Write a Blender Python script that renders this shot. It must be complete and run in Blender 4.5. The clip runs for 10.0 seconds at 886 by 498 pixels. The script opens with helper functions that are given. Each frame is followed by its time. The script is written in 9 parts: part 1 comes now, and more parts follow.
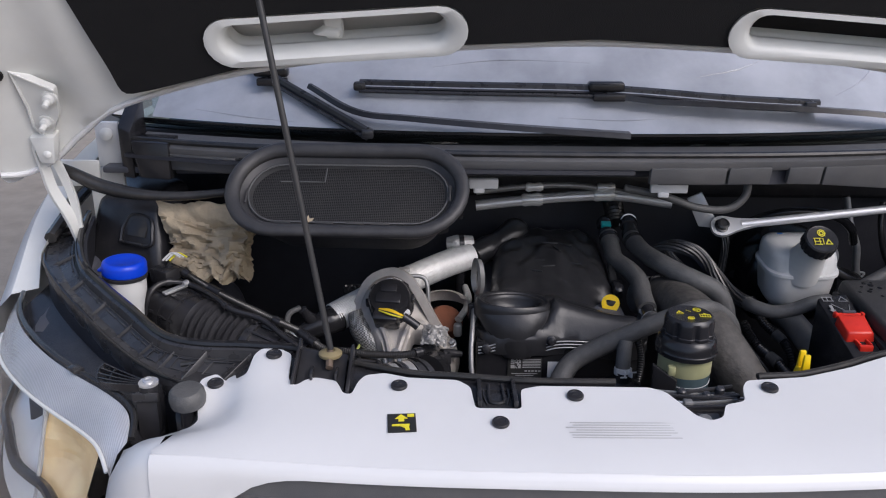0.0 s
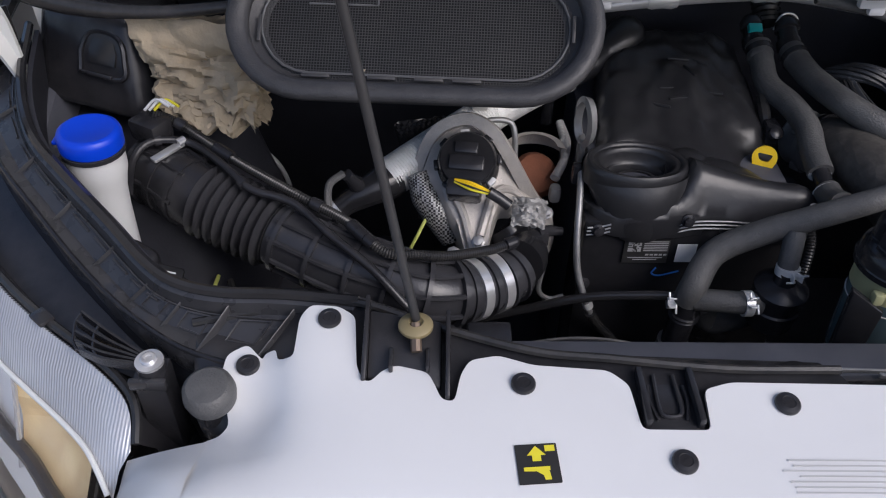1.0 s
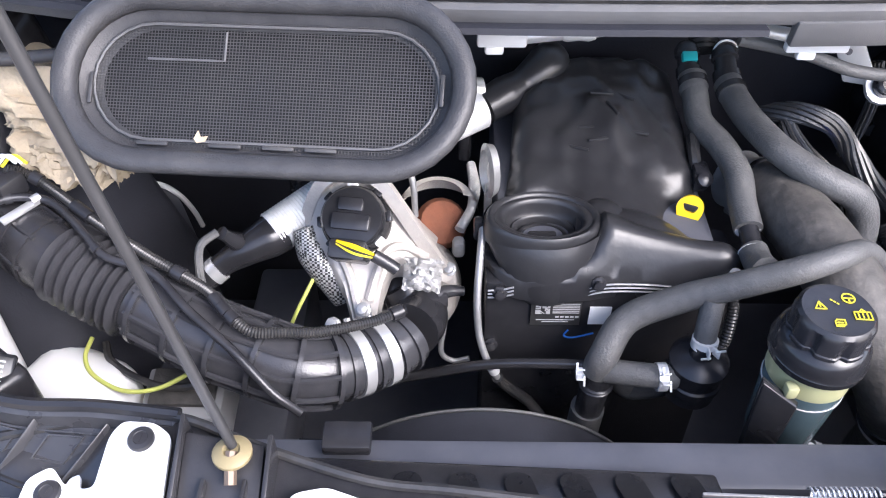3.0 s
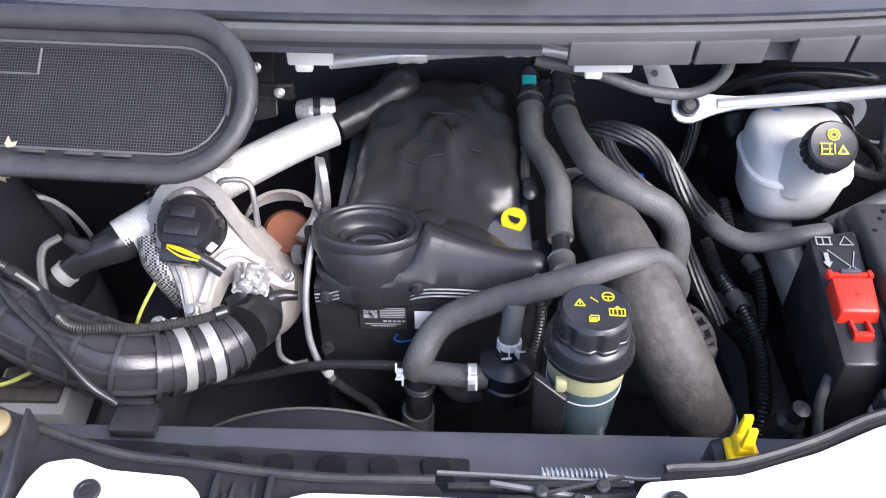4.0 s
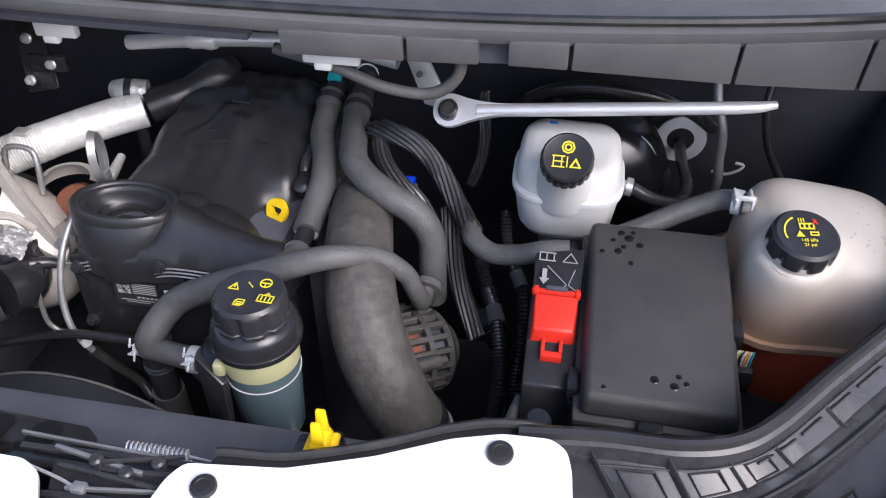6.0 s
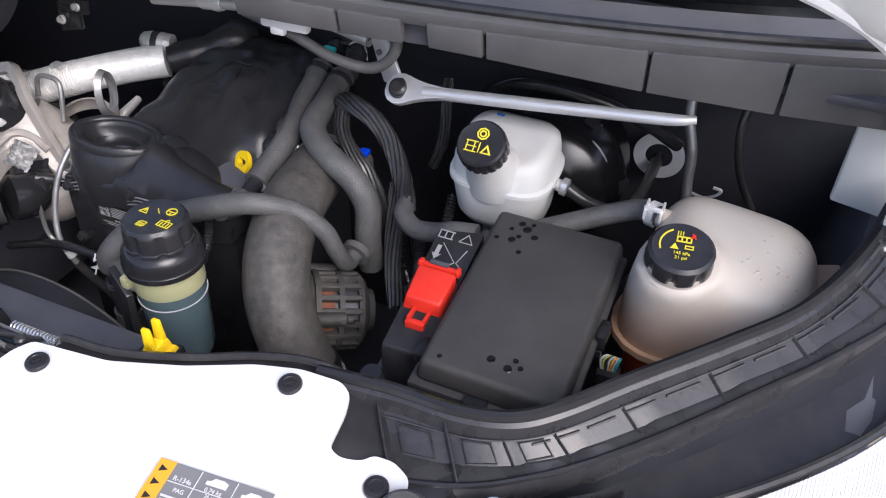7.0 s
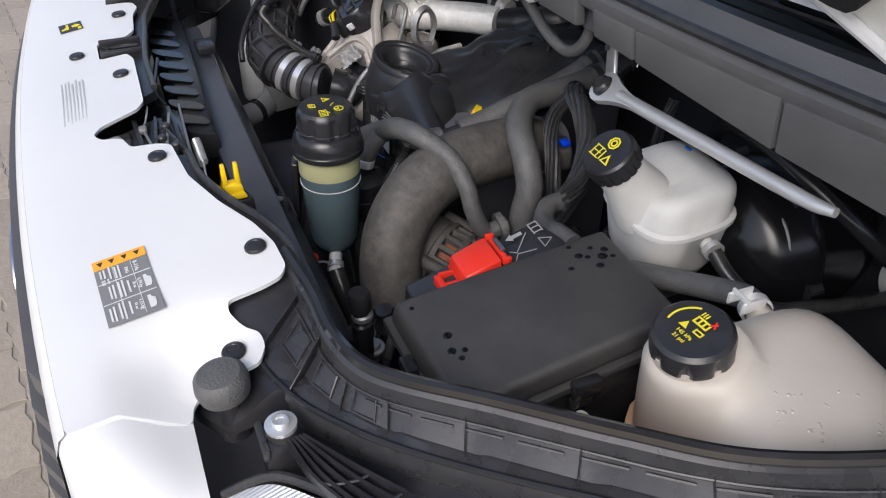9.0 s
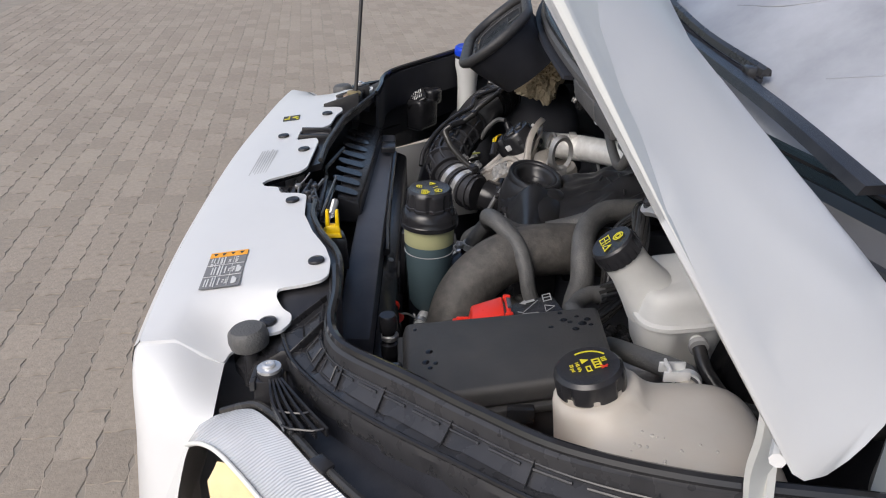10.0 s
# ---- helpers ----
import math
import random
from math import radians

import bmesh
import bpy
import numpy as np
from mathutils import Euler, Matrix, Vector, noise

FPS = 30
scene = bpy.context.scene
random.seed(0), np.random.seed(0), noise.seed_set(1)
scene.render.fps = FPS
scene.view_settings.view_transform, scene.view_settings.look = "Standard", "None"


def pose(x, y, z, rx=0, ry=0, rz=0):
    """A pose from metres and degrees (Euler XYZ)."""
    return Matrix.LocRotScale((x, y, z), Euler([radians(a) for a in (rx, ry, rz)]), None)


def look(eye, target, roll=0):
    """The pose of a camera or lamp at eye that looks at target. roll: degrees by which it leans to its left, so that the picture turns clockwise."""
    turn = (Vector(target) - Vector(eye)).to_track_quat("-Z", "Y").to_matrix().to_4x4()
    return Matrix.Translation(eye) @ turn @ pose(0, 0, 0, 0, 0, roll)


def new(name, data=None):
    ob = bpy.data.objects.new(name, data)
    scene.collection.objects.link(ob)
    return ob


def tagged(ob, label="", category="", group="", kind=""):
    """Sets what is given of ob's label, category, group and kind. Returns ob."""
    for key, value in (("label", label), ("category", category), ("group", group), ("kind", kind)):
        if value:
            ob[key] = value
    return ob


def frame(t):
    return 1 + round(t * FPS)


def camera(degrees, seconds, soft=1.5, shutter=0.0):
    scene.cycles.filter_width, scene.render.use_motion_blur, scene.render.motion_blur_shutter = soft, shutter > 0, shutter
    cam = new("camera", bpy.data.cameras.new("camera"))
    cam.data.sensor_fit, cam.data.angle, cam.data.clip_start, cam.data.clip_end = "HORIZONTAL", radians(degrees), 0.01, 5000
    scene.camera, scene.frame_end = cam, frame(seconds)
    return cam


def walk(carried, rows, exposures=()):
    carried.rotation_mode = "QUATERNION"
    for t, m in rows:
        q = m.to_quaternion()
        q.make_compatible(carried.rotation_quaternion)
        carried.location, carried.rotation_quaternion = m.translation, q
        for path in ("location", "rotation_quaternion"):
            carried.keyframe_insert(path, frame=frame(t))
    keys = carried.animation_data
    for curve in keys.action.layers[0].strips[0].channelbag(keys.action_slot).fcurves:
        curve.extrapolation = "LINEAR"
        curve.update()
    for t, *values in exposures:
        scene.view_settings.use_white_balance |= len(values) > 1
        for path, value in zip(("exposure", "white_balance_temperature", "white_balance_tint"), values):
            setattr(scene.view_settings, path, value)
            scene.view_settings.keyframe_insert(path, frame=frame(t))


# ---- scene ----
cam = camera(58.1, 10.0, 1.1)
PATH = [
    (0, (-0.228, -0.903, 1.577), (-0.223, 0.975, 0.889), 0.5),
    (0.3, (-0.258, -0.75, 1.588), (-0.251, 1.042, 0.7), 0.5),
    (0.5, (-0.281, -0.661, 1.589), (-0.27, 1.062, 0.573), 0.6),
    (1, (-0.353, -0.438, 1.606), (-0.343, 1.046, 0.265), 0.7),
    (1.5, (-0.376, -0.344, 1.643), (-0.376, 0.969, 0.134), 0.3),
    (2, (-0.373, -0.308, 1.672), (-0.374, 1.043, 0.197), 0.3),
    (2.5, (-0.363, -0.303, 1.643), (-0.368, 1.116, 0.233), 0.3),
    (3, (-0.205, -0.287, 1.627), (-0.226, 1.138, 0.224), -0.2),
    (3.1, (-0.173, -0.275, 1.62), (-0.179, 1.158, 0.225), 0.1),
    (3.2, (-0.121, -0.267, 1.614), (-0.145, 1.173, 0.227), -0.4),
    (4.3, (0.033, -0.403, 1.652), (-0.014, 1.099, 0.331), -0.2),
    (4.5, (0.053, -0.433, 1.661), (0.002, 1.071, 0.344), -0.2),
    (5, (0.143, -0.451, 1.669), (0.061, 1.063, 0.365), -0.5),
    (5.5, (0.282, -0.4, 1.653), (0.15, 1.115, 0.354), 0.4),
    (6, (0.435, -0.326, 1.602), (0.176, 1.184, 0.317), 0.2),
    (6.1, (0.464, -0.317, 1.598), (0.183, 1.189, 0.312), 0.3),
    (6.2, (0.488, -0.307, 1.591), (0.194, 1.198, 0.307), 0.5),
    (7.3, (0.761, -0.315, 1.609), (0.031, 1.043, 0.336), 1.6),
    (7.4, (0.771, -0.294, 1.62), (0.001, 1.02, 0.323), 1.4),
    (7.5, (0.792, -0.271, 1.613), (-0.047, 1.011, 0.328), 1.0),
    (8, (0.844, -0.151, 1.568), (-0.221, 0.954, 0.286), 1.5),
    (8.5, (0.906, -0.066, 1.546), (-0.347, 0.814, 0.259), 1.6),
    (9, (1.047, -0.023, 1.532), (-0.418, 0.618, 0.331), 1.2),
    (9.1, (1.091, -0.017, 1.529), (-0.437, 0.575, 0.383), 1.1),
    (9.4, (1.199, 0.026, 1.536), (-0.495, 0.455, 0.565), 0.7),
    (9.5, (1.23, 0.043, 1.54), (-0.513, 0.415, 0.633), 0.8),
    (9.6, (1.256, 0.069, 1.539), (-0.517, 0.371, 0.663), 0.3),
    (9.8, (1.295, 0.133, 1.531), (-0.502, 0.305, 0.67), 0.6),
    (10, (1.332, 0.198, 1.531), (-0.469, 0.239, 0.663), 0.9),
]
walk(cam, [(t, look(eye, target, roll)) for t, eye, target, roll in PATH],
     ((0, 0.20, 6000, 14), (1.0, 0.14, 5950, 14), (1.5, 0.26, 5950, 14), (2.0, 0.68, 5850, 14), (2.4, 1.78, 5800, 15), (3.1, 2.0, 5850, 15), (4.4, 1.55, 5850, 15), (4.9, 0.8, 5850, 15), (5.5, 0.8, 5900, 15), (6.0, 1.1, 5950, 15), (7.5, 0.7, 5950, 14), (8.5, 0.52, 6000, 12), (9.5, 0.46, 6300, 10), (10, 0.32, 6300, 10)))

# ---- world, sun ----
world = bpy.data.worlds.new("sky")
scene.world = world
world.use_nodes = True
wn = world.node_tree
sky = wn.nodes.new("ShaderNodeTexSky")
sky.sky_type, sky.sun_disc = "NISHITA", False
sky.sun_elevation, sky.sun_rotation = radians(43), radians(130)
sky.air_density, sky.dust_density, sky.ozone_density = 1.0, 4.0, 1.0
wn.links.new(sky.outputs[0], wn.nodes["Background"].inputs[0])
wn.nodes["Background"].inputs[1].default_value = 0.15
sun = new("sun", bpy.data.lights.new("sun", "SUN"))
sun.data.energy, sun.data.angle, sun.data.color = 1.1, radians(40), (1.0, 0.985, 0.97)
sun.matrix_world = look((2.5, -1.8, 4.04), (0, 0.3, 1.0))

# ---- materials ----


def mat(name, col, rough=0.5, metal=0.0, var=0.15, scale=30.0, bump=0.0, bscale=400.0, dust=0.0, dustcol=(0.30, 0.27, 0.23),
        dscale=9.0, trans=0.0, coat=0.0, ior=1.45, sss=0.0, island=0.0):
    m = bpy.data.materials.new(name)
    m.use_nodes = True
    n, l = m.node_tree.nodes, m.node_tree.links
    b = n["Principled BSDF"]
    tc = n.new("ShaderNodeTexCoord")
    no = n.new("ShaderNodeTexNoise")
    no.inputs["Scale"].default_value, no.inputs["Detail"].default_value = scale, 6
    l.new(tc.outputs["Object"], no.inputs["Vector"])
    mx = n.new("ShaderNodeMix")
    mx.data_type = "RGBA"
    mx.inputs[6].default_value = (*[c * (1 - var) for c in col], 1)
    mx.inputs[7].default_value = (*[min(1, c * (1 + var)) for c in col], 1)
    l.new(no.outputs["Fac"], mx.inputs[0])
    out = mx.outputs[2]
    if dust:
        d = n.new("ShaderNodeTexNoise")
        d.inputs["Scale"].default_value, d.inputs["Detail"].default_value = dscale, 8
        d.inputs["Roughness"].default_value = 0.65
        l.new(tc.outputs["Object"], d.inputs["Vector"])
        r = n.new("ShaderNodeMapRange")
        r.inputs[1].default_value, r.inputs[2].default_value = 0.42, 0.75
        r.inputs[3].default_value, r.inputs[4].default_value = 0.0, dust
        l.new(d.outputs["Fac"], r.inputs[0])
        dm = n.new("ShaderNodeMix")
        dm.data_type = "RGBA"
        dm.inputs[7].default_value = (*dustcol, 1)
        l.new(r.outputs[0], dm.inputs[0])
        l.new(out, dm.inputs[6])
        out = dm.outputs[2]
    if island:
        oi = n.new("ShaderNodeObjectInfo")
        gi = n.new("ShaderNodeNewGeometry")
        ad = n.new("ShaderNodeMath")
        l.new(oi.outputs["Random"], ad.inputs[0])
        l.new(gi.outputs["Random Per Island"], ad.inputs[1])
        fr = n.new("ShaderNodeMath")
        fr.operation = "FRACT"
        l.new(ad.outputs[0], fr.inputs[0])
        hs = n.new("ShaderNodeHueSaturation")
        mr = n.new("ShaderNodeMapRange")
        mr.inputs[3].default_value, mr.inputs[4].default_value = 1 - island, 1 + island
        l.new(fr.outputs[0], mr.inputs[0])
        l.new(mr.outputs[0], hs.inputs["Value"])
        l.new(out, hs.inputs["Color"])
        out = hs.outputs[0]
    l.new(out, b.inputs["Base Color"])
    rr = n.new("ShaderNodeMapRange")
    rr.inputs[3].default_value, rr.inputs[4].default_value = max(0.02, rough * 0.8), min(1, rough * 1.2)
    l.new(no.outputs["Fac"], rr.inputs[0])
    l.new(rr.outputs[0], b.inputs["Roughness"])
    b.inputs["Metallic"].default_value = metal
    b.inputs["Transmission Weight"].default_value = trans
    b.inputs["IOR"].default_value = ior
    b.inputs["Coat Weight"].default_value = coat
    b.inputs["Coat Roughness"].default_value = 0.06
    if sss:
        b.inputs["Subsurface Weight"].default_value = sss
        b.inputs["Subsurface Radius"].default_value = (0.02, 0.02, 0.02)
        b.inputs["Subsurface Scale"].default_value = 0.5
    if bump:
        fb = n.new("ShaderNodeTexNoise")
        fb.inputs["Scale"].default_value, fb.inputs["Detail"].default_value = bscale, 3
        l.new(tc.outputs["Object"], fb.inputs["Vector"])
        bp = n.new("ShaderNodeBump")
        bp.inputs["Strength"].default_value, bp.inputs["Distance"].default_value = bump, 0.002
        l.new(fb.outputs["Fac"], bp.inputs["Height"])
        l.new(bp.outputs[0], b.inputs["Normal"])
    return m


WHITE = mat("white_paint", (0.66, 0.665, 0.67), 0.32, var=0.03, scale=6, dust=0.06, dscale=16, dustcol=(0.45, 0.44, 0.42), coat=0.15)
PRIMER = mat("pale_painted_steel", (0.69, 0.70, 0.68), 0.4, var=0.05, scale=8, dust=0.15, dscale=7)
BLACK = mat("black_plastic", (0.021, 0.021, 0.024), 0.22, var=0.35, bump=0.12, bscale=900, dust=0.10, dscale=14, dustcol=(0.16, 0.15, 0.14))
GLOSS = mat("glossy_black_plastic", (0.017, 0.017, 0.019), 0.18, var=0.3, dust=0.06, dscale=18, dustcol=(0.14, 0.13, 0.12))
DEEP = mat("dark_painted_metal", (0.066, 0.069, 0.084), 0.42, var=0.45, scale=12, dust=0.25, dscale=16, dustcol=(0.13, 0.13, 0.14))
COWL = mat("grained_grey_black_plastic", (0.097, 0.098, 0.102), 0.46, var=0.2, bump=0.3, bscale=1200, dust=0.10, dscale=6)
LIDM = mat("matt_black_lid_plastic", (0.039, 0.038, 0.038), 0.45, var=0.2, scale=50, bump=0.35, bscale=1500, dust=0.10, dscale=22, dustcol=(0.2, 0.18, 0.16))
FOAMB = mat("black_foam_cover", (0.019, 0.019, 0.021), 0.30, var=0.25, scale=18, bump=0.22, bscale=70, dust=0.12, dscale=11, dustcol=(0.12, 0.12, 0.12))
RUBBER = mat("grey_black_rubber", (0.080, 0.080, 0.080), 0.50, var=0.32, scale=80, bump=0.5, bscale=420, dust=0.35, dscale=26, dustcol=(0.17, 0.165, 0.155))
RIMR = mat("dull_black_rubber_rim", (0.036, 0.036, 0.039), 0.46, var=0.25, scale=60, bump=0.3, bscale=500, dust=0.2, dscale=22, dustcol=(0.13, 0.125, 0.12))
HOSEM = mat("ribbed_black_hose_rubber", (0.035, 0.035, 0.039), 0.17, var=0.3, bump=0.15, bscale=500, dust=0.12, dscale=22, dustcol=(0.13, 0.13, 0.13))
PITCH = mat("sooty_black_plastic", (0.028, 0.029, 0.036), 0.55, var=0.3, bump=0.2, bscale=300, dust=0.12, dscale=16, dustcol=(0.04, 0.04, 0.045))
PITCH.node_tree.nodes["Principled BSDF"].inputs["Specular IOR Level"].default_value = 0.28
CANM = mat("greyish_white_plastic", (0.24, 0.243, 0.25), 0.45, var=0.1, scale=15, dust=0.2)
SEAL = mat("black_rubber_seal", (0.024, 0.024, 0.025), 0.25, var=0.2, bump=0.1, bscale=600, dust=0.1, dscale=20)
DUCT = mat("dusty_moulded_rubber", (0.060, 0.056, 0.052), 0.60, var=0.5, scale=70, bump=0.9, bscale=90, dust=0.42, dscale=60, dustcol=(0.17, 0.155, 0.135))
STEEL = mat("bright_steel", (0.66, 0.66, 0.66), 0.24, 0.65, var=0.12, scale=40, bump=0.05)
GREYST = mat("grey_cast_metal", (0.30, 0.30, 0.30), 0.42, 0.6, var=0.3, scale=50, bump=0.3, bscale=300, dust=0.15)
BARM = mat("aluminium_bar", (0.70, 0.70, 0.71), 0.38, 0.5, var=0.08, scale=60, dust=0.1)
WRAP = mat("aluminium_heat_wrap", (0.80, 0.78, 0.75), 0.33, 0.3, var=0.3, scale=70, bump=0.6, bscale=500, dust=0.10)
CRUSH = mat("dull_crumpled_foil", (0.27, 0.265, 0.255), 0.42, 0.3, var=0.3, scale=90, bump=0.8, bscale=260)
FOIL = mat("crumpled_foil", (0.55, 0.54, 0.52), 0.32, 0.5, var=0.2, scale=90, bump=1.0, bscale=220)
CAST = mat("pale_cast_aluminium", (0.40, 0.372, 0.34), 0.42, 0.25, var=0.2, scale=60, bump=0.4, bscale=350)
RUST = mat("rusty_iron", (0.20, 0.075, 0.04), 0.85, 0.1, var=0.45, scale=50, bump=0.6, bscale=250)
BLUE = mat("blue_plastic", (0.004, 0.045, 0.55), 0.35, var=0.08)
YELLOW = mat("yellow_plastic", (0.83, 0.56, 0.005), 0.35, var=0.06)
RED = mat("red_plastic", (0.62, 0.030, 0.016), 0.34, var=0.14, bump=0.1, bscale=120)
ORANGE = mat("orange_print", (0.85, 0.38, 0.03), 0.5, var=0.03)
TEAL = mat("teal_plastic", (0.02, 0.35, 0.36), 0.4, var=0.05)
CREAM = mat("translucent_white_plastic", (0.66, 0.665, 0.66), 0.42, var=0.05, scale=14, sss=0.3, dust=0.08, dscale=12)
CHALK = mat("chalky_white_plastic", (0.57, 0.57, 0.555), 0.62, var=0.08, scale=30, sss=0.25, dust=0.18, dscale=16, dustcol=(0.42, 0.40, 0.37), bump=0.08, bscale=200)
TANKM = mat("translucent_tank_plastic", (0.48, 0.45, 0.405), 0.46, var=0.16, scale=14, sss=0.25, dust=0.35, dscale=8, dustcol=(0.48, 0.36, 0.25), bump=0.10, bscale=60)
tn = TANKM.node_tree
height = tn.nodes.new("ShaderNodeSeparateXYZ")
tn.links.new([q for q in tn.nodes if q.type == "TEX_COORD"][0].outputs["Object"], height.inputs[0])
level = tn.nodes.new("ShaderNodeMapRange")
level.inputs[1].default_value, level.inputs[2].default_value, level.inputs[3].default_value, level.inputs[4].default_value = 0.232, 0.135, 0.0, 0.80
tn.links.new(height.outputs["Z"], level.inputs[0])
tinge = tn.nodes.new("ShaderNodeMix")
tinge.data_type = "RGBA"
tinge.inputs[7].default_value = (0.54, 0.30, 0.15, 1)
tb = tn.nodes["Principled BSDF"].inputs["Base Color"]
tn.links.new(tb.links[0].from_socket, tinge.inputs[6])
tn.links.new(level.outputs[0], tinge.inputs[0])
tn.links.new(tinge.outputs[2], tb)
TRAY = mat("wet_black_moulding", (0.034, 0.034, 0.037), 0.28, var=0.5, scale=40, bump=0.06, bscale=200, dust=0.08, dscale=14, dustcol=(0.12, 0.115, 0.11))
ALTM = mat("dusty_dark_casting", (0.058, 0.056, 0.053), 0.65, 0.25, var=0.5, scale=60, bump=0.6, bscale=200, dust=0.4, dscale=30, dustcol=(0.15, 0.135, 0.12))
PINK = mat("coolant_red_plastic", (0.62, 0.11, 0.055), 0.35, var=0.2, scale=12, sss=0.2)
PSUP = mat("yellowish_plastic", (0.36, 0.36, 0.20), 0.3, var=0.1, scale=20, sss=0.2)
PSLO = mat("dark_fluid_plastic", (0.085, 0.125, 0.140), 0.25, var=0.2, scale=15)
BEIGE = mat("beige_foam", (0.40, 0.33, 0.23), 0.95, var=0.22, scale=25, bump=1.0, bscale=160)
STICK = mat("black_sticker", (0.025, 0.025, 0.025), 0.4, var=0.05)
GREYP = mat("grey_print", (0.19, 0.19, 0.195), 0.5, var=0.05)
PALEP = mat("pale_print", (0.62, 0.62, 0.62), 0.5, var=0.04)
FAINT = mat("faint_grey_print", (0.50, 0.50, 0.50), 0.5, var=0.04)
YPRINT = mat("yellow_print", (0.70, 0.62, 0.03), 0.5, var=0.03)
BLUEINK = mat("blue_chalk", (0.02, 0.13, 0.45), 0.7, var=0.1)
GREENW = mat("yellow_green_wire", (0.46, 0.49, 0.12), 0.4, var=0.12)
BRAID = mat("striped_tape_wrap", (0.03, 0.032, 0.036), 0.45, var=0.5, scale=160, bump=0.6, bscale=300)
AMBER = mat("amber_reflector", (0.95, 0.66, 0.38), 0.2, 0.15, var=0.25, scale=40)
ZINC = mat("bright_zinc_clip", (0.80, 0.80, 0.79), 0.30, 0.35, var=0.08, scale=60)
CHROME = mat("chrome", (0.75, 0.75, 0.76), 0.08, 1.0, var=0.05)
SILVREF = mat("grey_reflector", (0.90, 0.90, 0.89), 0.25, 0.05, var=0.12, scale=12)
LENS = mat("clear_lens_plastic", (0.97, 0.975, 0.98), 0.03, var=0.02, trans=1.0, ior=1.15)
FROST = mat("ribbed_lens_edge", (0.60, 0.61, 0.63), 0.16, 0.25, var=0.35, scale=9, trans=0.30, coat=0.5)
ridge = FROST.node_tree.nodes.new("ShaderNodeTexWave")
ridge.bands_direction = "X"
ridge.inputs["Scale"].default_value = 95
FROST.node_tree.links.new([q for q in FROST.node_tree.nodes if q.type == "TEX_COORD"][0].outputs["Object"], ridge.inputs["Vector"])
ribbed = FROST.node_tree.nodes.new("ShaderNodeBump")
ribbed.inputs["Strength"].default_value, ribbed.inputs["Distance"].default_value = 0.34, 0.002
FROST.node_tree.links.new(ridge.outputs["Fac"], ribbed.inputs["Height"])
FROST.node_tree.links.new(ribbed.outputs[0], FROST.node_tree.nodes["Principled BSDF"].inputs["Normal"])
GLASS = mat("windscreen_glass", (0.50, 0.56, 0.54), 0.02, var=0.02, trans=1.0, ior=1.52)
# pale mottled base and dust layer carry the sky's reflection in the screen
FILM = mat("film_with_sky_sheen", (0.36, 0.375, 0.41), 0.14, var=0.45, scale=9, bump=0.10, bscale=11, dust=0.7, dscale=4, dustcol=(0.56, 0.575, 0.61))
CLEARW = mat("clear_water", (0.46, 0.43, 0.39), 0.04, var=0.02, coat=1.0)
GLINT = mat("polished_black_rubber", (0.020, 0.020, 0.022), 0.10, var=0.3, scale=30)
# felt of the bonnet liner; also the near-black of dark openings
LINER = mat("black_felt_and_dark_depths", (0.007, 0.007, 0.008), 0.95, var=0.25, scale=25, bump=0.5, bscale=700)
MESHM = mat("dark_wire_screen", (0.040, 0.040, 0.042), 0.45, var=0.25, scale=60, dust=0.1)
GRILLE = mat("grey_grille_plastic", (0.10, 0.10, 0.105), 0.45, var=0.12, bump=0.2, bscale=900, dust=0.1)
PAVER = mat("grey_brown_concrete_paver", (0.30, 0.254, 0.203), 0.9, var=0.3, scale=45, bump=1.0, bscale=110, dust=0.65, dscale=1.6, dustcol=(0.33, 0.285, 0.225), island=0.10)
SAND = mat("sandy_joint_ground", (0.275, 0.24, 0.195), 0.95, var=0.35, scale=7, bump=0.8, bscale=60, dust=0.4, dscale=1.2)

# ---- builders ----


class Geo:
    def __init__(self, v=(), f=()):
        self.v, self.f = [Vector(p) for p in v], [tuple(q) for q in f]

    def add(self, other, m=None):
        k = len(self.v)
        self.v += [m @ p if m else p.copy() for p in other.v]
        self.f += [tuple(i + k for i in q) for q in other.f]
        return self

    def moved(self, m):
        return Geo([m @ p for p in self.v], self.f)


def from_bm(bm):
    bm.verts.index_update()
    g = Geo([v.co for v in bm.verts], [[v.index for v in f.verts] for f in bm.faces])
    bm.free()
    return g


def rbox(c, size, bevel=0.003, m=None, seg=2):
    bm = bmesh.new()
    bmesh.ops.create_cube(bm, size=1)
    for v in bm.verts:
        v.co = Vector((v.co.x * size[0], v.co.y * size[1], v.co.z * size[2]))
    if bevel:
        bmesh.ops.bevel(bm, geom=bm.edges[:], offset=bevel, segments=seg, affect="EDGES", profile=0.5)
    g = from_bm(bm)
    if m:
        g = g.moved(m)
    return g.moved(Matrix.Translation(c))


def wedge(bottom, top, bevel=0.004, seg=2):
    """A box between four bottom and four top corners."""
    bm = bmesh.new()
    vs = [bm.verts.new(p) for p in (*bottom, *top)]
    for q in ((3, 2, 1, 0), (4, 5, 6, 7), (0, 1, 5, 4), (1, 2, 6, 5), (2, 3, 7, 6), (3, 0, 4, 7)):
        bm.faces.new([vs[i] for i in q])
    bmesh.ops.recalc_face_normals(bm, faces=bm.faces[:])
    if bevel:
        bmesh.ops.bevel(bm, geom=bm.edges[:], offset=bevel, segments=seg, affect="EDGES", profile=0.5)
    return from_bm(bm)


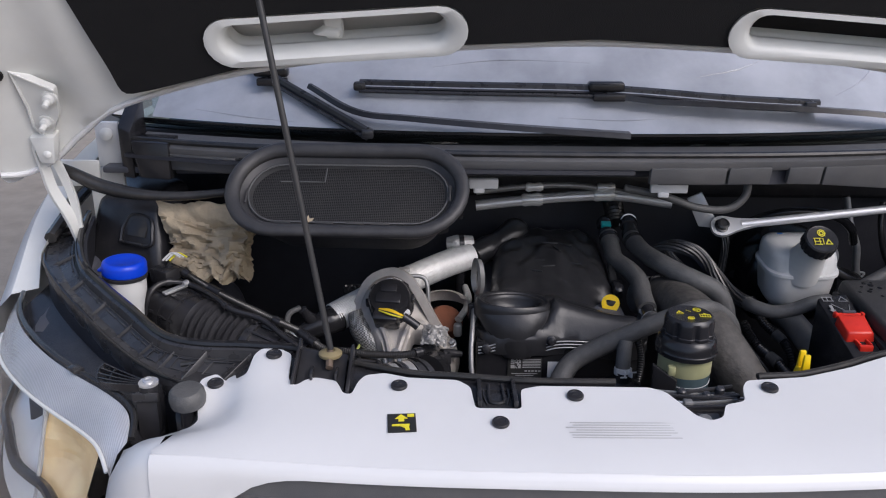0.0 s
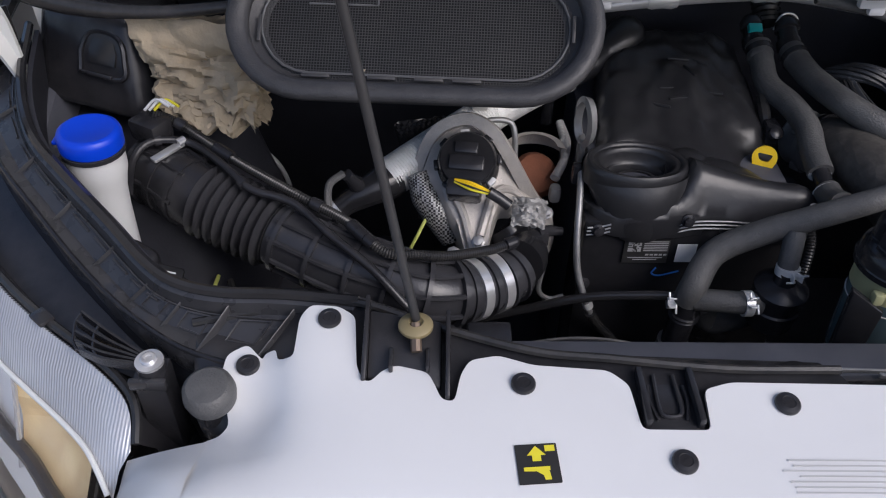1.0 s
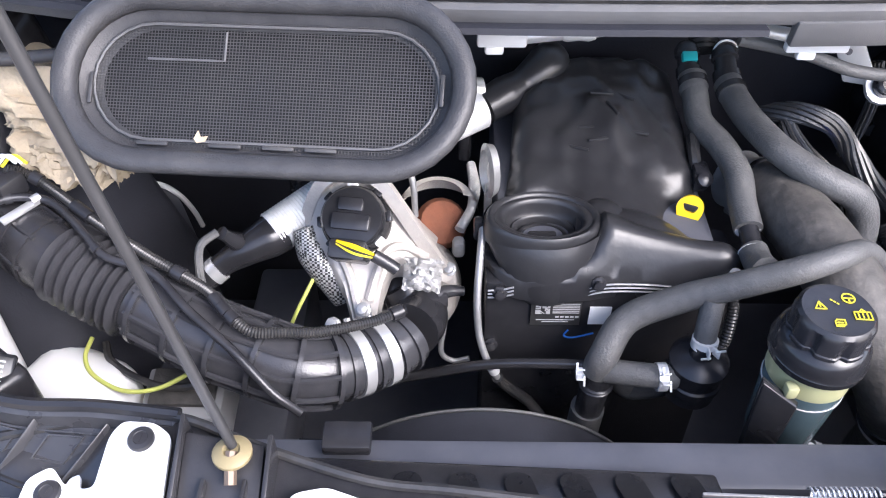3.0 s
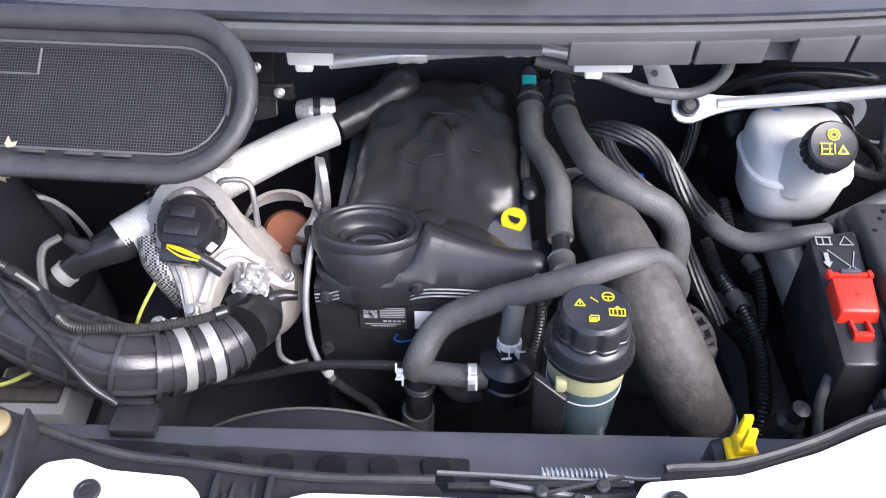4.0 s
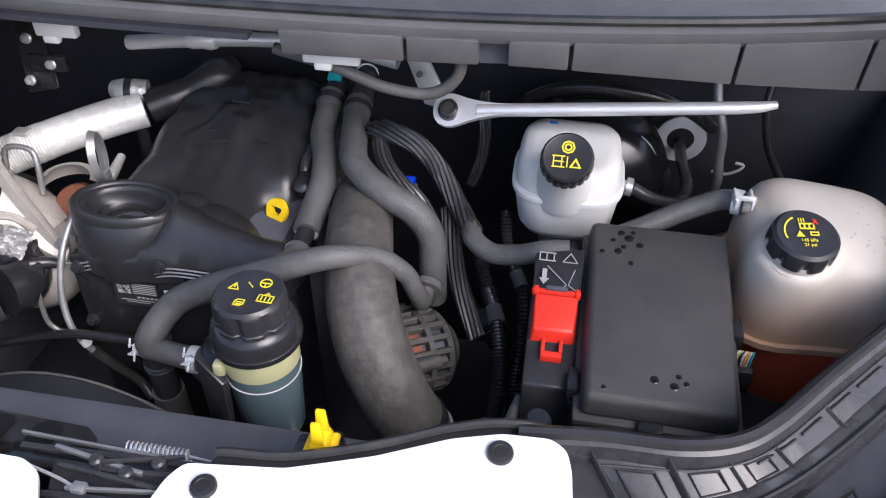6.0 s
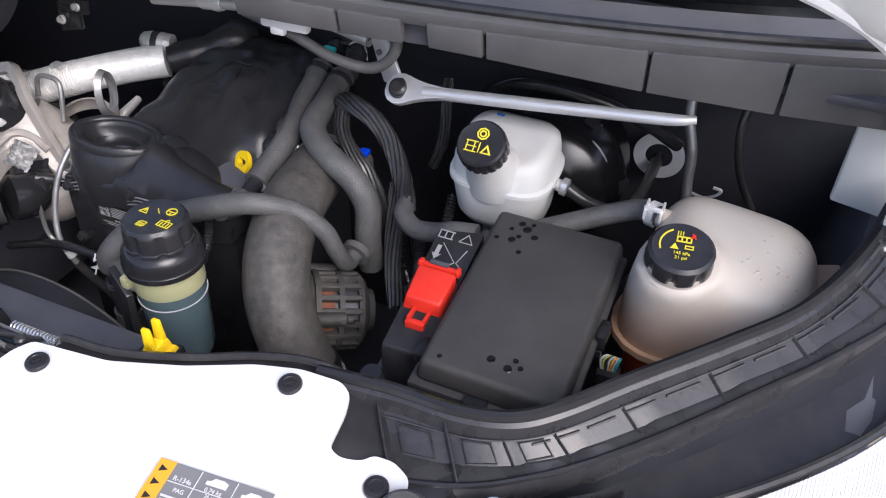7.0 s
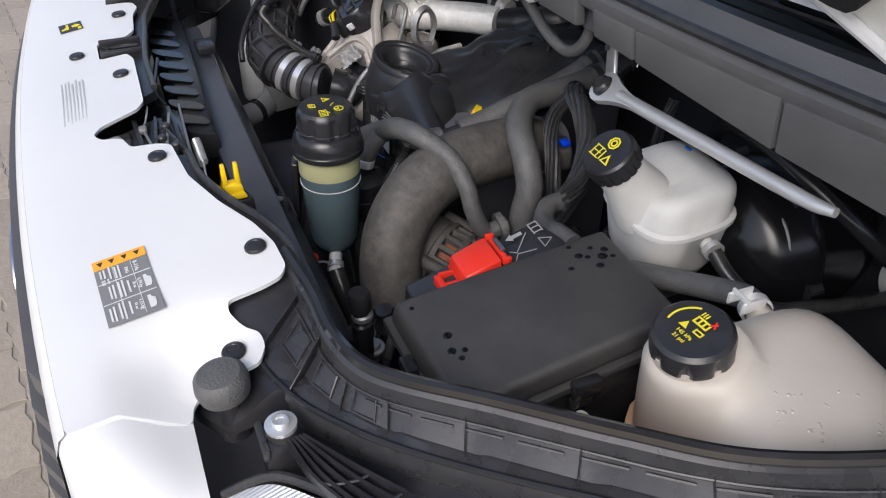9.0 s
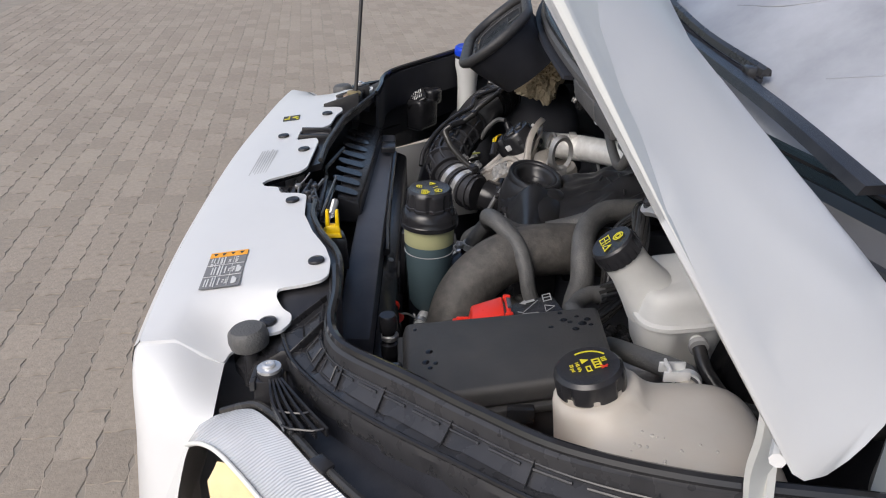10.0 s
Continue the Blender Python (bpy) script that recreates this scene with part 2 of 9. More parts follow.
def spline(pts, sub=6):
    p = [Vector(q) for q in pts]
    if len(p) == 2:
        return [p[0].lerp(p[1], i / sub) for i in range(sub + 1)]
    p = [2 * p[0] - p[1], *p, 2 * p[-1] - p[-2]]
    out = []
    for i in range(1, len(p) - 2):
        a, b, c, d = p[i - 1:i + 3]
        for k in range(sub):
            t = k / sub
            out.append(0.5 * (2 * b + (c - a) * t + (2 * a - 5 * b + 4 * c - d) * t * t + (3 * b - a - 3 * c + d) * t ** 3))
    return out + [p[-2]]


def sweep(path, ring, closed=False, caps=True):
    """ring(i, n) gives the section's (across, up) points at sample i of n."""
    n = len(path)
    up, g = None, Geo()
    for i, p in enumerate(path):
        a = path[(i + 1) % n] if closed or i < n - 1 else p
        b = path[i - 1] if closed or i else p
        t = (a - b).normalized()
        if up is None:
            up = Vector((0, 0, 1)) if abs(t.z) < 0.9 else Vector((0, 1, 0))
        up = (up - up.dot(t) * t).normalized()
        side = t.cross(up)
        sec = ring(i, n)
        g.v += [p + side * x + up * y for x, y in sec]
    k = len(sec)
    for i in range(n if closed else n - 1):
        j = (i + 1) % n
        for q in range(k):
            w = (q + 1) % k
            g.f.append((i * k + q, j * k + q, j * k + w, i * k + w))
    if caps and not closed:
        g.f += [tuple(range(k - 1, -1, -1))[::-1], tuple(range((n - 1) * k, n * k))[::-1]]
    return g


def tube(pts, r, n=12, sub=6, ribs=None, closed=False, smooth=True):
    """ribs: (pitch, depth, from, to) for a corrugated stretch, by length along the tube."""
    path = spline(pts, sub) if smooth else [Vector(p) for p in pts]
    radii = list(r) if isinstance(r, (list, tuple)) else None
    if ribs:
        pitch, depth, lo, hi = ribs
        fine, run = [], [0.0]
        for a, b in zip(path, path[1:]):
            run.append(run[-1] + (b - a).length)
        total, k, at = run[-1], 0, 0.0
        marks = []
        while at < total:
            while run[k + 1] < at:
                k += 1
            fine.append(path[k].lerp(path[k + 1], (at - run[k]) / max(1e-6, run[k + 1] - run[k])))
            marks.append(at)
            at += pitch / 4 if lo * total <= at <= hi * total else 0.01
        path = fine

    def ring(i, m):
        s = i / (m - 1)
        if radii:
            x = s * (len(radii) - 1)
            j = min(int(x), len(radii) - 2)
            q = radii[j] + (radii[j + 1] - radii[j]) * (x - j)
        else:
            q = r
        if ribs and lo * total <= marks[i] <= hi * total:
            q += depth * (0.5 - 0.5 * math.cos(2 * math.pi * marks[i] / pitch))
        return [(q * math.cos(2 * math.pi * a / n), q * math.sin(2 * math.pi * a / n)) for a in range(n)]

    return sweep(path, ring, closed)


def basis(axis, hint=(0, 0, 1)):
    z = Vector(axis).normalized()
    h = Vector(hint)
    if abs(z.dot(h.normalized())) > 0.95:
        h = Vector((0, 1, 0))
    x = h.cross(z).normalized()
    return Matrix((x, z.cross(x), z)).transposed().to_4x4()


def lathe(origin, axis, profile, n=32, lobes=0, depth=0.0, hint=(0, 0, 1), zone=(0, 1)):
    """Turns (radius, height) round an axis; lobes press grip notches into the heights within zone."""
    g, m = Geo(), Matrix.Translation(origin) @ basis(axis, hint)
    for r, h in profile:
        for a in range(n):
            t = 2 * math.pi * a / n
            q = r - (depth * max(0, math.cos(lobes * t)) ** 2 if lobes and zone[0] <= h <= zone[1] else 0)
            g.v.append(m @ Vector((q * math.cos(t), q * math.sin(t), h)))
    for i in range(len(profile) - 1):
        for a in range(n):
            b = (a + 1) % n
            g.f.append((i * n + a, i * n + b, (i + 1) * n + b, (i + 1) * n + a))
    g.f += [tuple(range(n))[::-1], tuple(range((len(profile) - 1) * n, len(profile) * n))]
    return g


def inside(p, poly):
    c, j = False, len(poly) - 1
    for i in range(len(poly)):
        (xi, yi), (xj, yj) = poly[i][:2], poly[j][:2]
        if (yi > p[1]) != (yj > p[1]) and p[0] < (xj - xi) * (p[1] - yi) / (yj - yi) + xi:
            c = not c
        j = i
    return c


def rounded(poly, cut=0.006, seg=3):
    """A polygon with its corners rounded."""
    out, n = [], len(poly)
    for i in range(n):
        a, b, c = (Vector(poly[(i + k) % n]) for k in (-1, 0, 1))
        d1, d2 = a - b, c - b
        p = b + d1.normalized() * min(cut, d1.length * 0.4)
        q = b + d2.normalized() * min(cut, d2.length * 0.4)
        out += [tuple(p * (1 - t) ** 2 + b * 2 * t * (1 - t) + q * t * t) for t in (k / seg for k in range(seg + 1))]
    return out


def sheet(outline, zf, thick, step=0.02, holes=(), place=None):
    """A sheet over a plan outline, with heights zf(x, y), a thickness below it and holes; place maps it to the world."""
    from mathutils.geometry import delaunay_2d_cdt
    loops = [list(outline), *[list(h) for h in holes]]
    pts, edges = [], []
    for loop in loops:
        k = len(pts)
        pts += [Vector(p) for p in loop]
        edges += [(k + i, k + (i + 1) % len(loop)) for i in range(len(loop))]
    x0, x1 = min(p.x for p in pts), max(p.x for p in pts)
    y0, y1 = min(p.y for p in pts), max(p.y for p in pts)
    rim = list(pts)
    for i in range(int((x1 - x0) / step) + 1):
        for j in range(int((y1 - y0) / step) + 1):
            p = Vector((x0 + (i + 0.5 + 0.15 * (j % 2)) * step, y0 + (j + 0.5) * step))
            if inside(p, outline) and not any(inside(p, h) for h in holes) and min((p - q).length for q in rim) > step * 0.35:
                pts.append(p)
    vs, es, fs, *_ = delaunay_2d_cdt(pts, edges, [], 0, 1e-6)
    keep = []
    for f in fs:
        c = sum((vs[i] for i in f), Vector((0, 0))) / len(f)
        if inside(c, outline) and not any(inside(c, h) for h in holes):
            a, b, d = (vs[i] for i in f[:3])
            keep.append(tuple(f) if (b - a).cross(d - a) > 0 else tuple(f)[::-1])
    n = len(vs)
    g = Geo([(v.x, v.y, zf(v.x, v.y)) for v in vs] + [(v.x, v.y, zf(v.x, v.y) - thick) for v in vs], keep)
    count = {}
    for f in keep:
        for i in range(3):
            count[f[i], f[(i + 1) % 3]] = 1
    g.f += [tuple(i + n for i in f[::-1]) for f in keep]
    g.f += [(b, a, a + n, b + n) for a, b in count if (b, a) not in count]
    return g.moved(place) if place else g


def flat(poly, m, thick=0.0006):
    """A thin plate over a polygon of up to a few corners, laid by m."""
    n = len(poly)
    g = Geo([(x, y, 0) for x, y in poly] + [(x, y, thick) for x, y in poly],
            [tuple(range(n))[::-1], tuple(range(n, 2 * n)), *[(i, (i + 1) % n, (i + 1) % n + n, i + n) for i in range(n)]])
    return g.moved(m)


def rect(x, y, w, h):
    return [(x - w / 2, y - h / 2), (x + w / 2, y - h / 2), (x + w / 2, y + h / 2), (x - w / 2, y + h / 2)]


def ringflat(r0, r1, m, thick=0.0006, n=24, cx=0.0, cy=0.0, a0=0.0, a1=360.0):
    g = Geo()
    full = a1 - a0 >= 360
    k = n if full else n + 1
    for i in range(k):
        t = radians(a0 + (a1 - a0) * i / n)
        for r in (r0, r1):
            for z in (0, thick):
                g.v.append(m @ Vector((cx + r * math.cos(t), cy + r * math.sin(t), z)))
    for i in range(n):
        a, b = 4 * i, 4 * ((i + 1) % k)
        g.f += [(a + 1, a + 3, b + 3, b + 1), (a, b, b + 2, a + 2), (a + 2, b + 2, b + 3, a + 3), (a, a + 1, b + 1, b)]
    return g


def strokes(g, m, pts, w=0.0011):
    """A drawn line of width w along plan points, laid on m."""
    for a, b in zip(pts, pts[1:]):
        pa, pb = Vector(a), Vector(b)
        d = (pb - pa).normalized()
        n = Vector((-d.y, d.x)) * w / 2
        pa, pb = pa - d * w * 0.4, pb + d * w * 0.4
        g.add(flat([tuple(p) for p in (pa - n, pb - n, pb + n, pa + n)], m, 0.0006))


def words(text, size, m, depth=0.0003):
    cu = bpy.data.curves.new("print", "FONT")
    cu.body, cu.size, cu.extrude, cu.align_x, cu.align_y = text, size, depth, "CENTER", "CENTER"
    cu.resolution_u = 3
    ob = bpy.data.objects.new("print", cu)
    me = bpy.data.meshes.new_from_object(ob)
    g = Geo([v.co for v in me.vertices], [tuple(p.vertices) for p in me.polygons]).moved(m)
    bpy.data.objects.remove(ob)
    bpy.data.curves.remove(cu)
    bpy.data.meshes.remove(me)
    return g


def origin(ob):
    o = Vector((0, 0, 0))
    while ob:
        o, ob = o + ob.location, ob.parent
    return o


def mesh_of(name, geo, material, shift, angle=38):
    me = bpy.data.meshes.new(name)
    me.from_pydata([p - shift for p in geo.v], [], geo.f)
    me.materials.append(material)
    me.validate()
    me.shade_smooth()
    me.set_sharp_from_angle(angle=radians(angle))
    return me


def part(name, geo, material, parent, label="", angle=38):
    ob = new(name, mesh_of(name, geo, material, origin(parent), angle))
    ob.parent = parent
    return tagged(ob, label)


def thing(name, at, label, category, group="", kind=""):
    ob = new(name)
    ob.location, ob.empty_display_size = at, 0.03
    return tagged(ob, label, category, group, kind)


def solo(name, geo, material, label, category, group="", kind="", angle=38):
    lo = [min(p[i] for p in geo.v) for i in range(3)]
    hi = [max(p[i] for p in geo.v) for i in range(3)]
    at = Vector(((lo[0] + hi[0]) / 2, (lo[1] + hi[1]) / 2, lo[2]))
    ob = new(name, mesh_of(name, geo, material, at, angle))
    ob.location = at
    return tagged(ob, label, category, group, kind)


def band(path, i, r, width, thick=0.0012, n=28):
    """A clamp band round a tube's path at sample i."""
    a, b = path[max(0, i - 1)], path[min(len(path) - 1, i + 1)]
    ax = (b - a).normalized()
    return lathe(path[i] - ax * width / 2, ax, [(r, 0), (r + thick, 0), (r + thick, width), (r, width)], n)


# ---- ground ----
solo("ground", Geo([(-60, -60, -0.0030), (60, -60, -0.0030), (60, 60, -0.0030), (-60, 60, -0.0030)], [(0, 1, 2, 3)]), SAND,
     "sandy grey-brown ground under the concrete pavers", "ground", kind="structure")

# ---- front panel, white ----


def bow(x):
    return 0.030 * (x / 0.55) ** 2


def ease(v):
    v = min(1, max(0, v))
    return (3 - 2 * v) * v * v


def corner_drop(x, y):
    """How far the panel falls away towards the headlights."""
    return 0.028 * (max(0, abs(x) - 0.40) / 0.16) ** 2 * ease((y + 0.150) / 0.12) * (1 - ease((y + 0.02) / 0.03))


def panel_z(x, y):
    z = 1.0632 + 0.118 * y
    ear = ease((abs(x) - 0.470) / 0.045)
    z -= 0.022 * ear * min(1, max(0, (y + 0.09) / 0.06))
    z -= corner_drop(x, y)
    f = y - (-0.105 + bow(x))
    if f < 0:
        z -= 2.0 * f * f
    return z + 0.0012 * math.sin(14 * x + 3) * math.sin(25 * y)


def panel_on(x, y, turn=0.0, lift=0.0008):
    """The pose of a mark laid on the white panel."""
    d = 0.004
    n = Vector((-(panel_z(x + d, y) - panel_z(x - d, y)) / (2 * d), -(panel_z(x, y + d) - panel_z(x, y - d)) / (2 * d), 1)).normalized()
    m = n.to_track_quat("Z", "Y").to_matrix().to_4x4()
    return Matrix.Translation(Vector((x, y, panel_z(x, y))) + n * lift) @ m @ Matrix.Rotation(radians(turn), 4, "Z")


REAR = [(-0.560, -0.034), (-0.545, -0.031), (-0.537, -0.022), (-0.541, -0.006), (-0.547, 0.012),
        (-0.545, 0.036), (-0.528, 0.047), (-0.512, 0.030), (-0.510, 0.037), (-0.500, 0.038), (-0.497, 0.024), (-0.481, 0.020), (-0.480, 0.062),
        (-0.471, 0.074), (-0.445, 0.073), (-0.429, 0.062), (-0.424, 0.008), (-0.417, -0.006), (-0.410, -0.006), (-0.402, 0.004),
        (-0.390, 0.010), (-0.362, 0.003), (-0.356, -0.009), (-0.350, -0.024), (-0.339, -0.026), (-0.333, 0.002), (-0.325, 0.016),
        (-0.300, 0.021), (-0.270, 0.011), (-0.205, 0.006), (-0.189, -0.008), (-0.184, -0.050), (-0.127, -0.050), (-0.125, -0.012),
        (-0.101, -0.005), (-0.020, -0.006), (0.040, -0.007), (0.058, -0.016), (0.084, -0.064), (0.100, -0.073), (0.116, -0.066),
        (0.126, -0.042), (0.153, -0.034), (0.160, -0.005), (0.170, 0.010), (0.200, 0.013), (0.250, 0.018), (0.318, 0.039), (0.376, 0.064),
        (0.416, 0.075), (0.455, 0.077), (0.468, 0.069), (0.473, 0.052), (0.476, 0.018), (0.486, 0.016), (0.500, 0.026), (0.507, 0.038),
        (0.524, 0.039), (0.542, 0.030), (0.546, 0.010), (0.541, -0.006), (0.537, -0.022), (0.545, -0.031), (0.560, -0.034)]
FRONT = [(x / 100, -0.158 + bow(x / 100)) for x in range(56, -57, -4)]
top = rounded(REAR + FRONT, 0.006)
front_panel = thing("front_panel", (0, -0.03, 0.9), "glossy white painted front panel fixed with black plugs", "van panel")
part("panel_sheet", sheet(top, panel_z, 0.004, 0.02), WHITE, front_panel)
prof = [(-0.1582, 1.0390), (-0.1612, 1.0368), (-0.1645, 1.0330), (-0.1674, 1.0275), (-0.1693, 1.0205), (-0.1745, 0.95), (-0.190, 0.8), (-0.195, 0.62), (-0.19, 0.40), (-0.15, 0.30)]


def prof_at(z):
    """The skin's profile point at height z."""
    for (ya, za), (yb, zb) in zip(prof, prof[1:]):
        if za >= z >= zb:
            return (yb + (ya - yb) * (z - zb) / (za - zb), z)


def brow(x):
    """The height at which the white skin gives way to the grille surround."""
    e = max(0, min(1, (abs(x) - 0.36) / 0.13))
    return 1.024 - 0.10 * (1 - math.sqrt(1 - 0.999 * e ** 3))


white, grey = Geo(), Geo()
cols = [x / 100 for x in range(-56, 57, 2)]
for x in cols:
    zb_ = brow(x) if abs(x) <= 0.495 else 0.36
    for k in range(12):
        y, z = prof_at(1.0390 + (zb_ - 1.0390) * (k / 11) ** (1 if zb_ > 0.8 else 2))
        white.v.append(Vector((x, y + bow(x), z - (1.0392 - panel_z(x, -0.158 + bow(x))) * ease((z - 0.97) / 0.068))))
    for k in range(8):
        y, z = prof_at(zb_ + (0.31 - zb_) * k / 7)
        grey.v.append(Vector((x, y + bow(x) + 0.004, z)))
white.f = [(i * 12 + j, i * 12 + 12 + j, i * 12 + 13 + j, i * 12 + j + 1) for i in range(len(cols) - 1) for j in range(11)]
grey.f = [(i * 8 + j, i * 8 + 8 + j, i * 8 + 9 + j, i * 8 + j + 1) for i in range(len(cols) - 1) for j in range(7)]
part("front_skin", white, WHITE, front_panel, angle=60)
part("grille_surround", grey, GRILLE, front_panel, "grey plastic grille surround", angle=60)
# white corner between the panel and the headlight
lens_edge = [(0.632, -0.034, 0.981), (0.634, -0.042, 0.976), (0.636, -0.049, 0.970), (0.639, -0.055, 0.962), (0.643, -0.060, 0.953), (0.646, -0.064, 0.941), (0.650, -0.069, 0.922), (0.655, -0.074, 0.90), (0.662, -0.080, 0.87), (0.672, -0.086, 0.83), (0.70, -0.088, 0.775), (0.74, -0.075, 0.70), (0.80, -0.05, 0.32)]
XE = 0.56
start = [(y, panel_z(XE, y)) for y in (-0.034, -0.060, -0.085)] + [(y + bow(XE), z - (1.0392 - panel_z(XE, -0.158 + bow(XE))) * ease((z - 0.97) / 0.068)) for y, z in prof]
for s in (1, -1):
    g = Geo()
    for k_, ((y, z), c_) in enumerate(zip(start, lens_edge)):
        a_, c_ = Vector((XE, y, z)), Vector(c_)
        a_.x -= 0.004
        a_.z -= 0.0006
        if k_ >= 3:
            a_.y += 0.0014
        if k_ < 4:
            b_ = Vector((a_.x + 0.60 * (c_.x - a_.x), a_.y + 0.5 * (c_.y - a_.y) - 0.003 * k_, a_.z + (0.5, 0.28, 0.15, 0.07)[k_] * (c_.z - a_.z)))
        else:
            b_ = Vector((a_.x + 0.065, a_.y + 0.004, a_.z + 0.35 * (c_.z - a_.z)))
        g.v += [Vector((s * p.x, p.y, p.z)) for p in (a_ * (1 - t) ** 2 + b_ * 2 * t * (1 - t) + c_ * t * t for t in [q / 8 for q in range(9)])]
    for r in range(len(start) - 1):
        g.f += [(9 * r + i, 9 * r + i + 1, 9 * r + i + 10, 9 * r + i + 9) for i in range(8)]
    part("corner_skin", g, WHITE, front_panel, angle=80)
PLUGS = [(-0.452, 0.058), (-0.524, 0.024), (-0.280, -0.009), (-0.058, -0.026), (0.193, -0.008), (0.416, 0.057), (0.521, 0.012), (-0.155, -0.079)]
for x, y in PLUGS:
    m = panel_on(x, y, random.uniform(0, 90))
    g = lathe((0, 0, 0), (0, 0, 1), [(0.0108, 0), (0.0108, 0.002), (0.0098, 0.0034), (0.006, 0.0042), (0.0055, 0.0036), (0.001, 0.0036)], 20)
    g.add(flat(rect(0, 0, 0.007, 0.0012), Matrix.Translation((0, 0, 0.0036)), 0.0007))
    part("plug", g.moved(m), BLACK, front_panel)

# warning label with an arrow
sticker = solo("bonnet_label", flat(rounded(rect(0, 0, 0.034, 0.034), 0.001), panel_on(-0.273, -0.082, 0), 0.0004), STICK,
               "small black label with a yellow arrow on the white panel", "label")
m = panel_on(-0.273, -0.082, 0, 0.0014)
mark = Geo().add(flat([(-0.004, 0.002), (0.003, 0.002), (0.003, 0.007), (0.007, 0.007), (-0.0005, 0.015), (-0.008, 0.007), (-0.004, 0.007)], m))
mark.add(flat(rect(0.011, 0.0125, 0.008, 0.005), m))
mark.add(flat([(-0.012, -0.003), (0.009, -0.003), (0.009, -0.006), (-0.004, -0.0065), (-0.012, -0.006)], m))
mark.add(flat([(-0.002, -0.0065), (0.008, -0.006), (0.009, -0.014), (0.004, -0.014), (0.003, -0.010)], m))
part("arrow_print", mark, YPRINT, sticker)

# refrigerant label with an orange edge
rl = solo("refrigerant_label", flat(rect(0, 0, 0.102, 0.050), panel_on(0.409, -0.063, 3), 0.0004), GREYP,
          "grey data label with an orange warning strip on the white panel", "label")
m = panel_on(0.409, -0.063, 3, 0.0014)
part("warning_strip", flat(rect(-0.0435, 0, 0.015, 0.050), m, 0.0003), ORANGE, rl)
g = Geo()
for x in (-0.012, 0.020):
    g.add(flat(rect(x, 0, 0.0006, 0.048), m))
for y in (-0.008, 0.009):
    g.add(flat(rect(0.007, y, 0.084, 0.0006), m))
for x, y, size, text in ((-0.024, 0.0125, 0.0058, "R-134a"), (-0.022, 0.0035, 0.0050, "PAG"), (0.004, 0.0115, 0.0052, "0.74 kg"), (0.004, 0.0065, 0.0042, "26 oz"), (0.035, 0.0075, 0.0052, "1.15 kg"), (0.035, 0.0025, 0.0042, "41 oz")):
    g.add(words(text, size, m @ Matrix.Translation((x, y, 0))))
for x, y, w, k in ((-0.024, -0.003, 0.020, 2), (-0.026, -0.0115, 0.019, 1), (-0.027, -0.0165, 0.013, 2), (0.004, 0.0015, 0.018, 1), (0.004, -0.0035, 0.026, 2), (0.004, -0.0120, 0.021, 2), (0.035, -0.0025, 0.018, 1), (0.035, -0.0080, 0.026, 2), (0.036, -0.0165, 0.021, 2)):
    for q in range(k):
        g.add(flat(rect(x, y - 0.0034 * q, w * (1 - 0.1 * q), 0.0017), m))
for q in range(5):
    for k in range(5):
        if (q * 3 + k * 2 + q * k) % 3:
            g.add(flat(rect(-0.0165 + 0.0018 * q, -0.0215 + 0.0018 * k, 0.0017, 0.0017), m))
for x, y in ((0.004, 0.0185), (0.036, 0.0165)):
    g.add(flat([(x - 0.009, y - 0.003), (x + 0.009, y - 0.003), (x + 0.009, y + 0.002), (x + 0.005, y + 0.0035), (x - 0.003, y + 0.0035), (x - 0.006, y + 0.0005), (x - 0.009, y)], m))
tagged(part("label_print", g, PALEP, rl, "pale print, tables and two van outlines"), kind="stuff")
g = Geo()
for y in (-0.018, -0.007, 0.005, 0.017):
    g.add(flat([(-0.047, y - 0.003), (-0.040, y), (-0.047, y + 0.003)], m))
part("warning_signs", g, STICK, rl)

fine = Geo()
for k in range(7):
    fine.add(flat(rect(-0.008 - 0.003 * (k % 3), -0.077 - 0.0045 * k - panel_z(0, 0) * 0, 0.128 - 0.012 * (k % 2), 0.0016),
                  Matrix.Translation((0, 0, panel_z(0, -0.077 - 0.0045 * k) + 0.0004)), 0.0003))
solo("fine_print", fine, FAINT, "faint grey fine print on the white panel, unreadable", "label")

# ---- black carrier under the panel ----
carrier = thing("upper_carrier", (0, 0.02, 0.95), "black plastic carrier under the rear edge of the white panel", "carrier")
back = [(-0.585, 0.075), (-0.50, 0.088), (-0.43, 0.082), (-0.36, 0.058), (-0.27, 0.03), (-0.2, 0.022), (-0.1, 0.012), (0.0, 0.012), (0.02, -0.02), (0.062, -0.075), (0.14, -0.075), (0.175, 0.0), (0.19, 0.026), (0.2, 0.028),
        (0.25, 0.032), (0.318, 0.053), (0.376, 0.078), (0.43, 0.090), (0.50, 0.092), (0.585, 0.092)]
car = back[::-1] + [(-0.572, -0.005), (-0.53, -0.03), (-0.30, -0.09), (0.0, -0.1), (0.30, -0.09), (0.53, -0.03), (0.572, -0.005)]
part("carrier_plate", sheet(rounded(car, 0.004), lambda x, y: panel_z(x, y) - 0.009 - 0.016 * ease((abs(x) - 0.44) / 0.07) * ease((0.03 - y) / 0.05), 0.012, 0.03), BLACK, carrier)
edge = [Vector((x, y, panel_z(x, y) - 0.004)) for x, y in back]
for run in (edge[:8], edge[-8:]):
    part("carrier_edge_seal", tube([(p.x, p.y - 0.001, p.z) for p in run], 0.0042, 8, 5), SEAL, carrier)
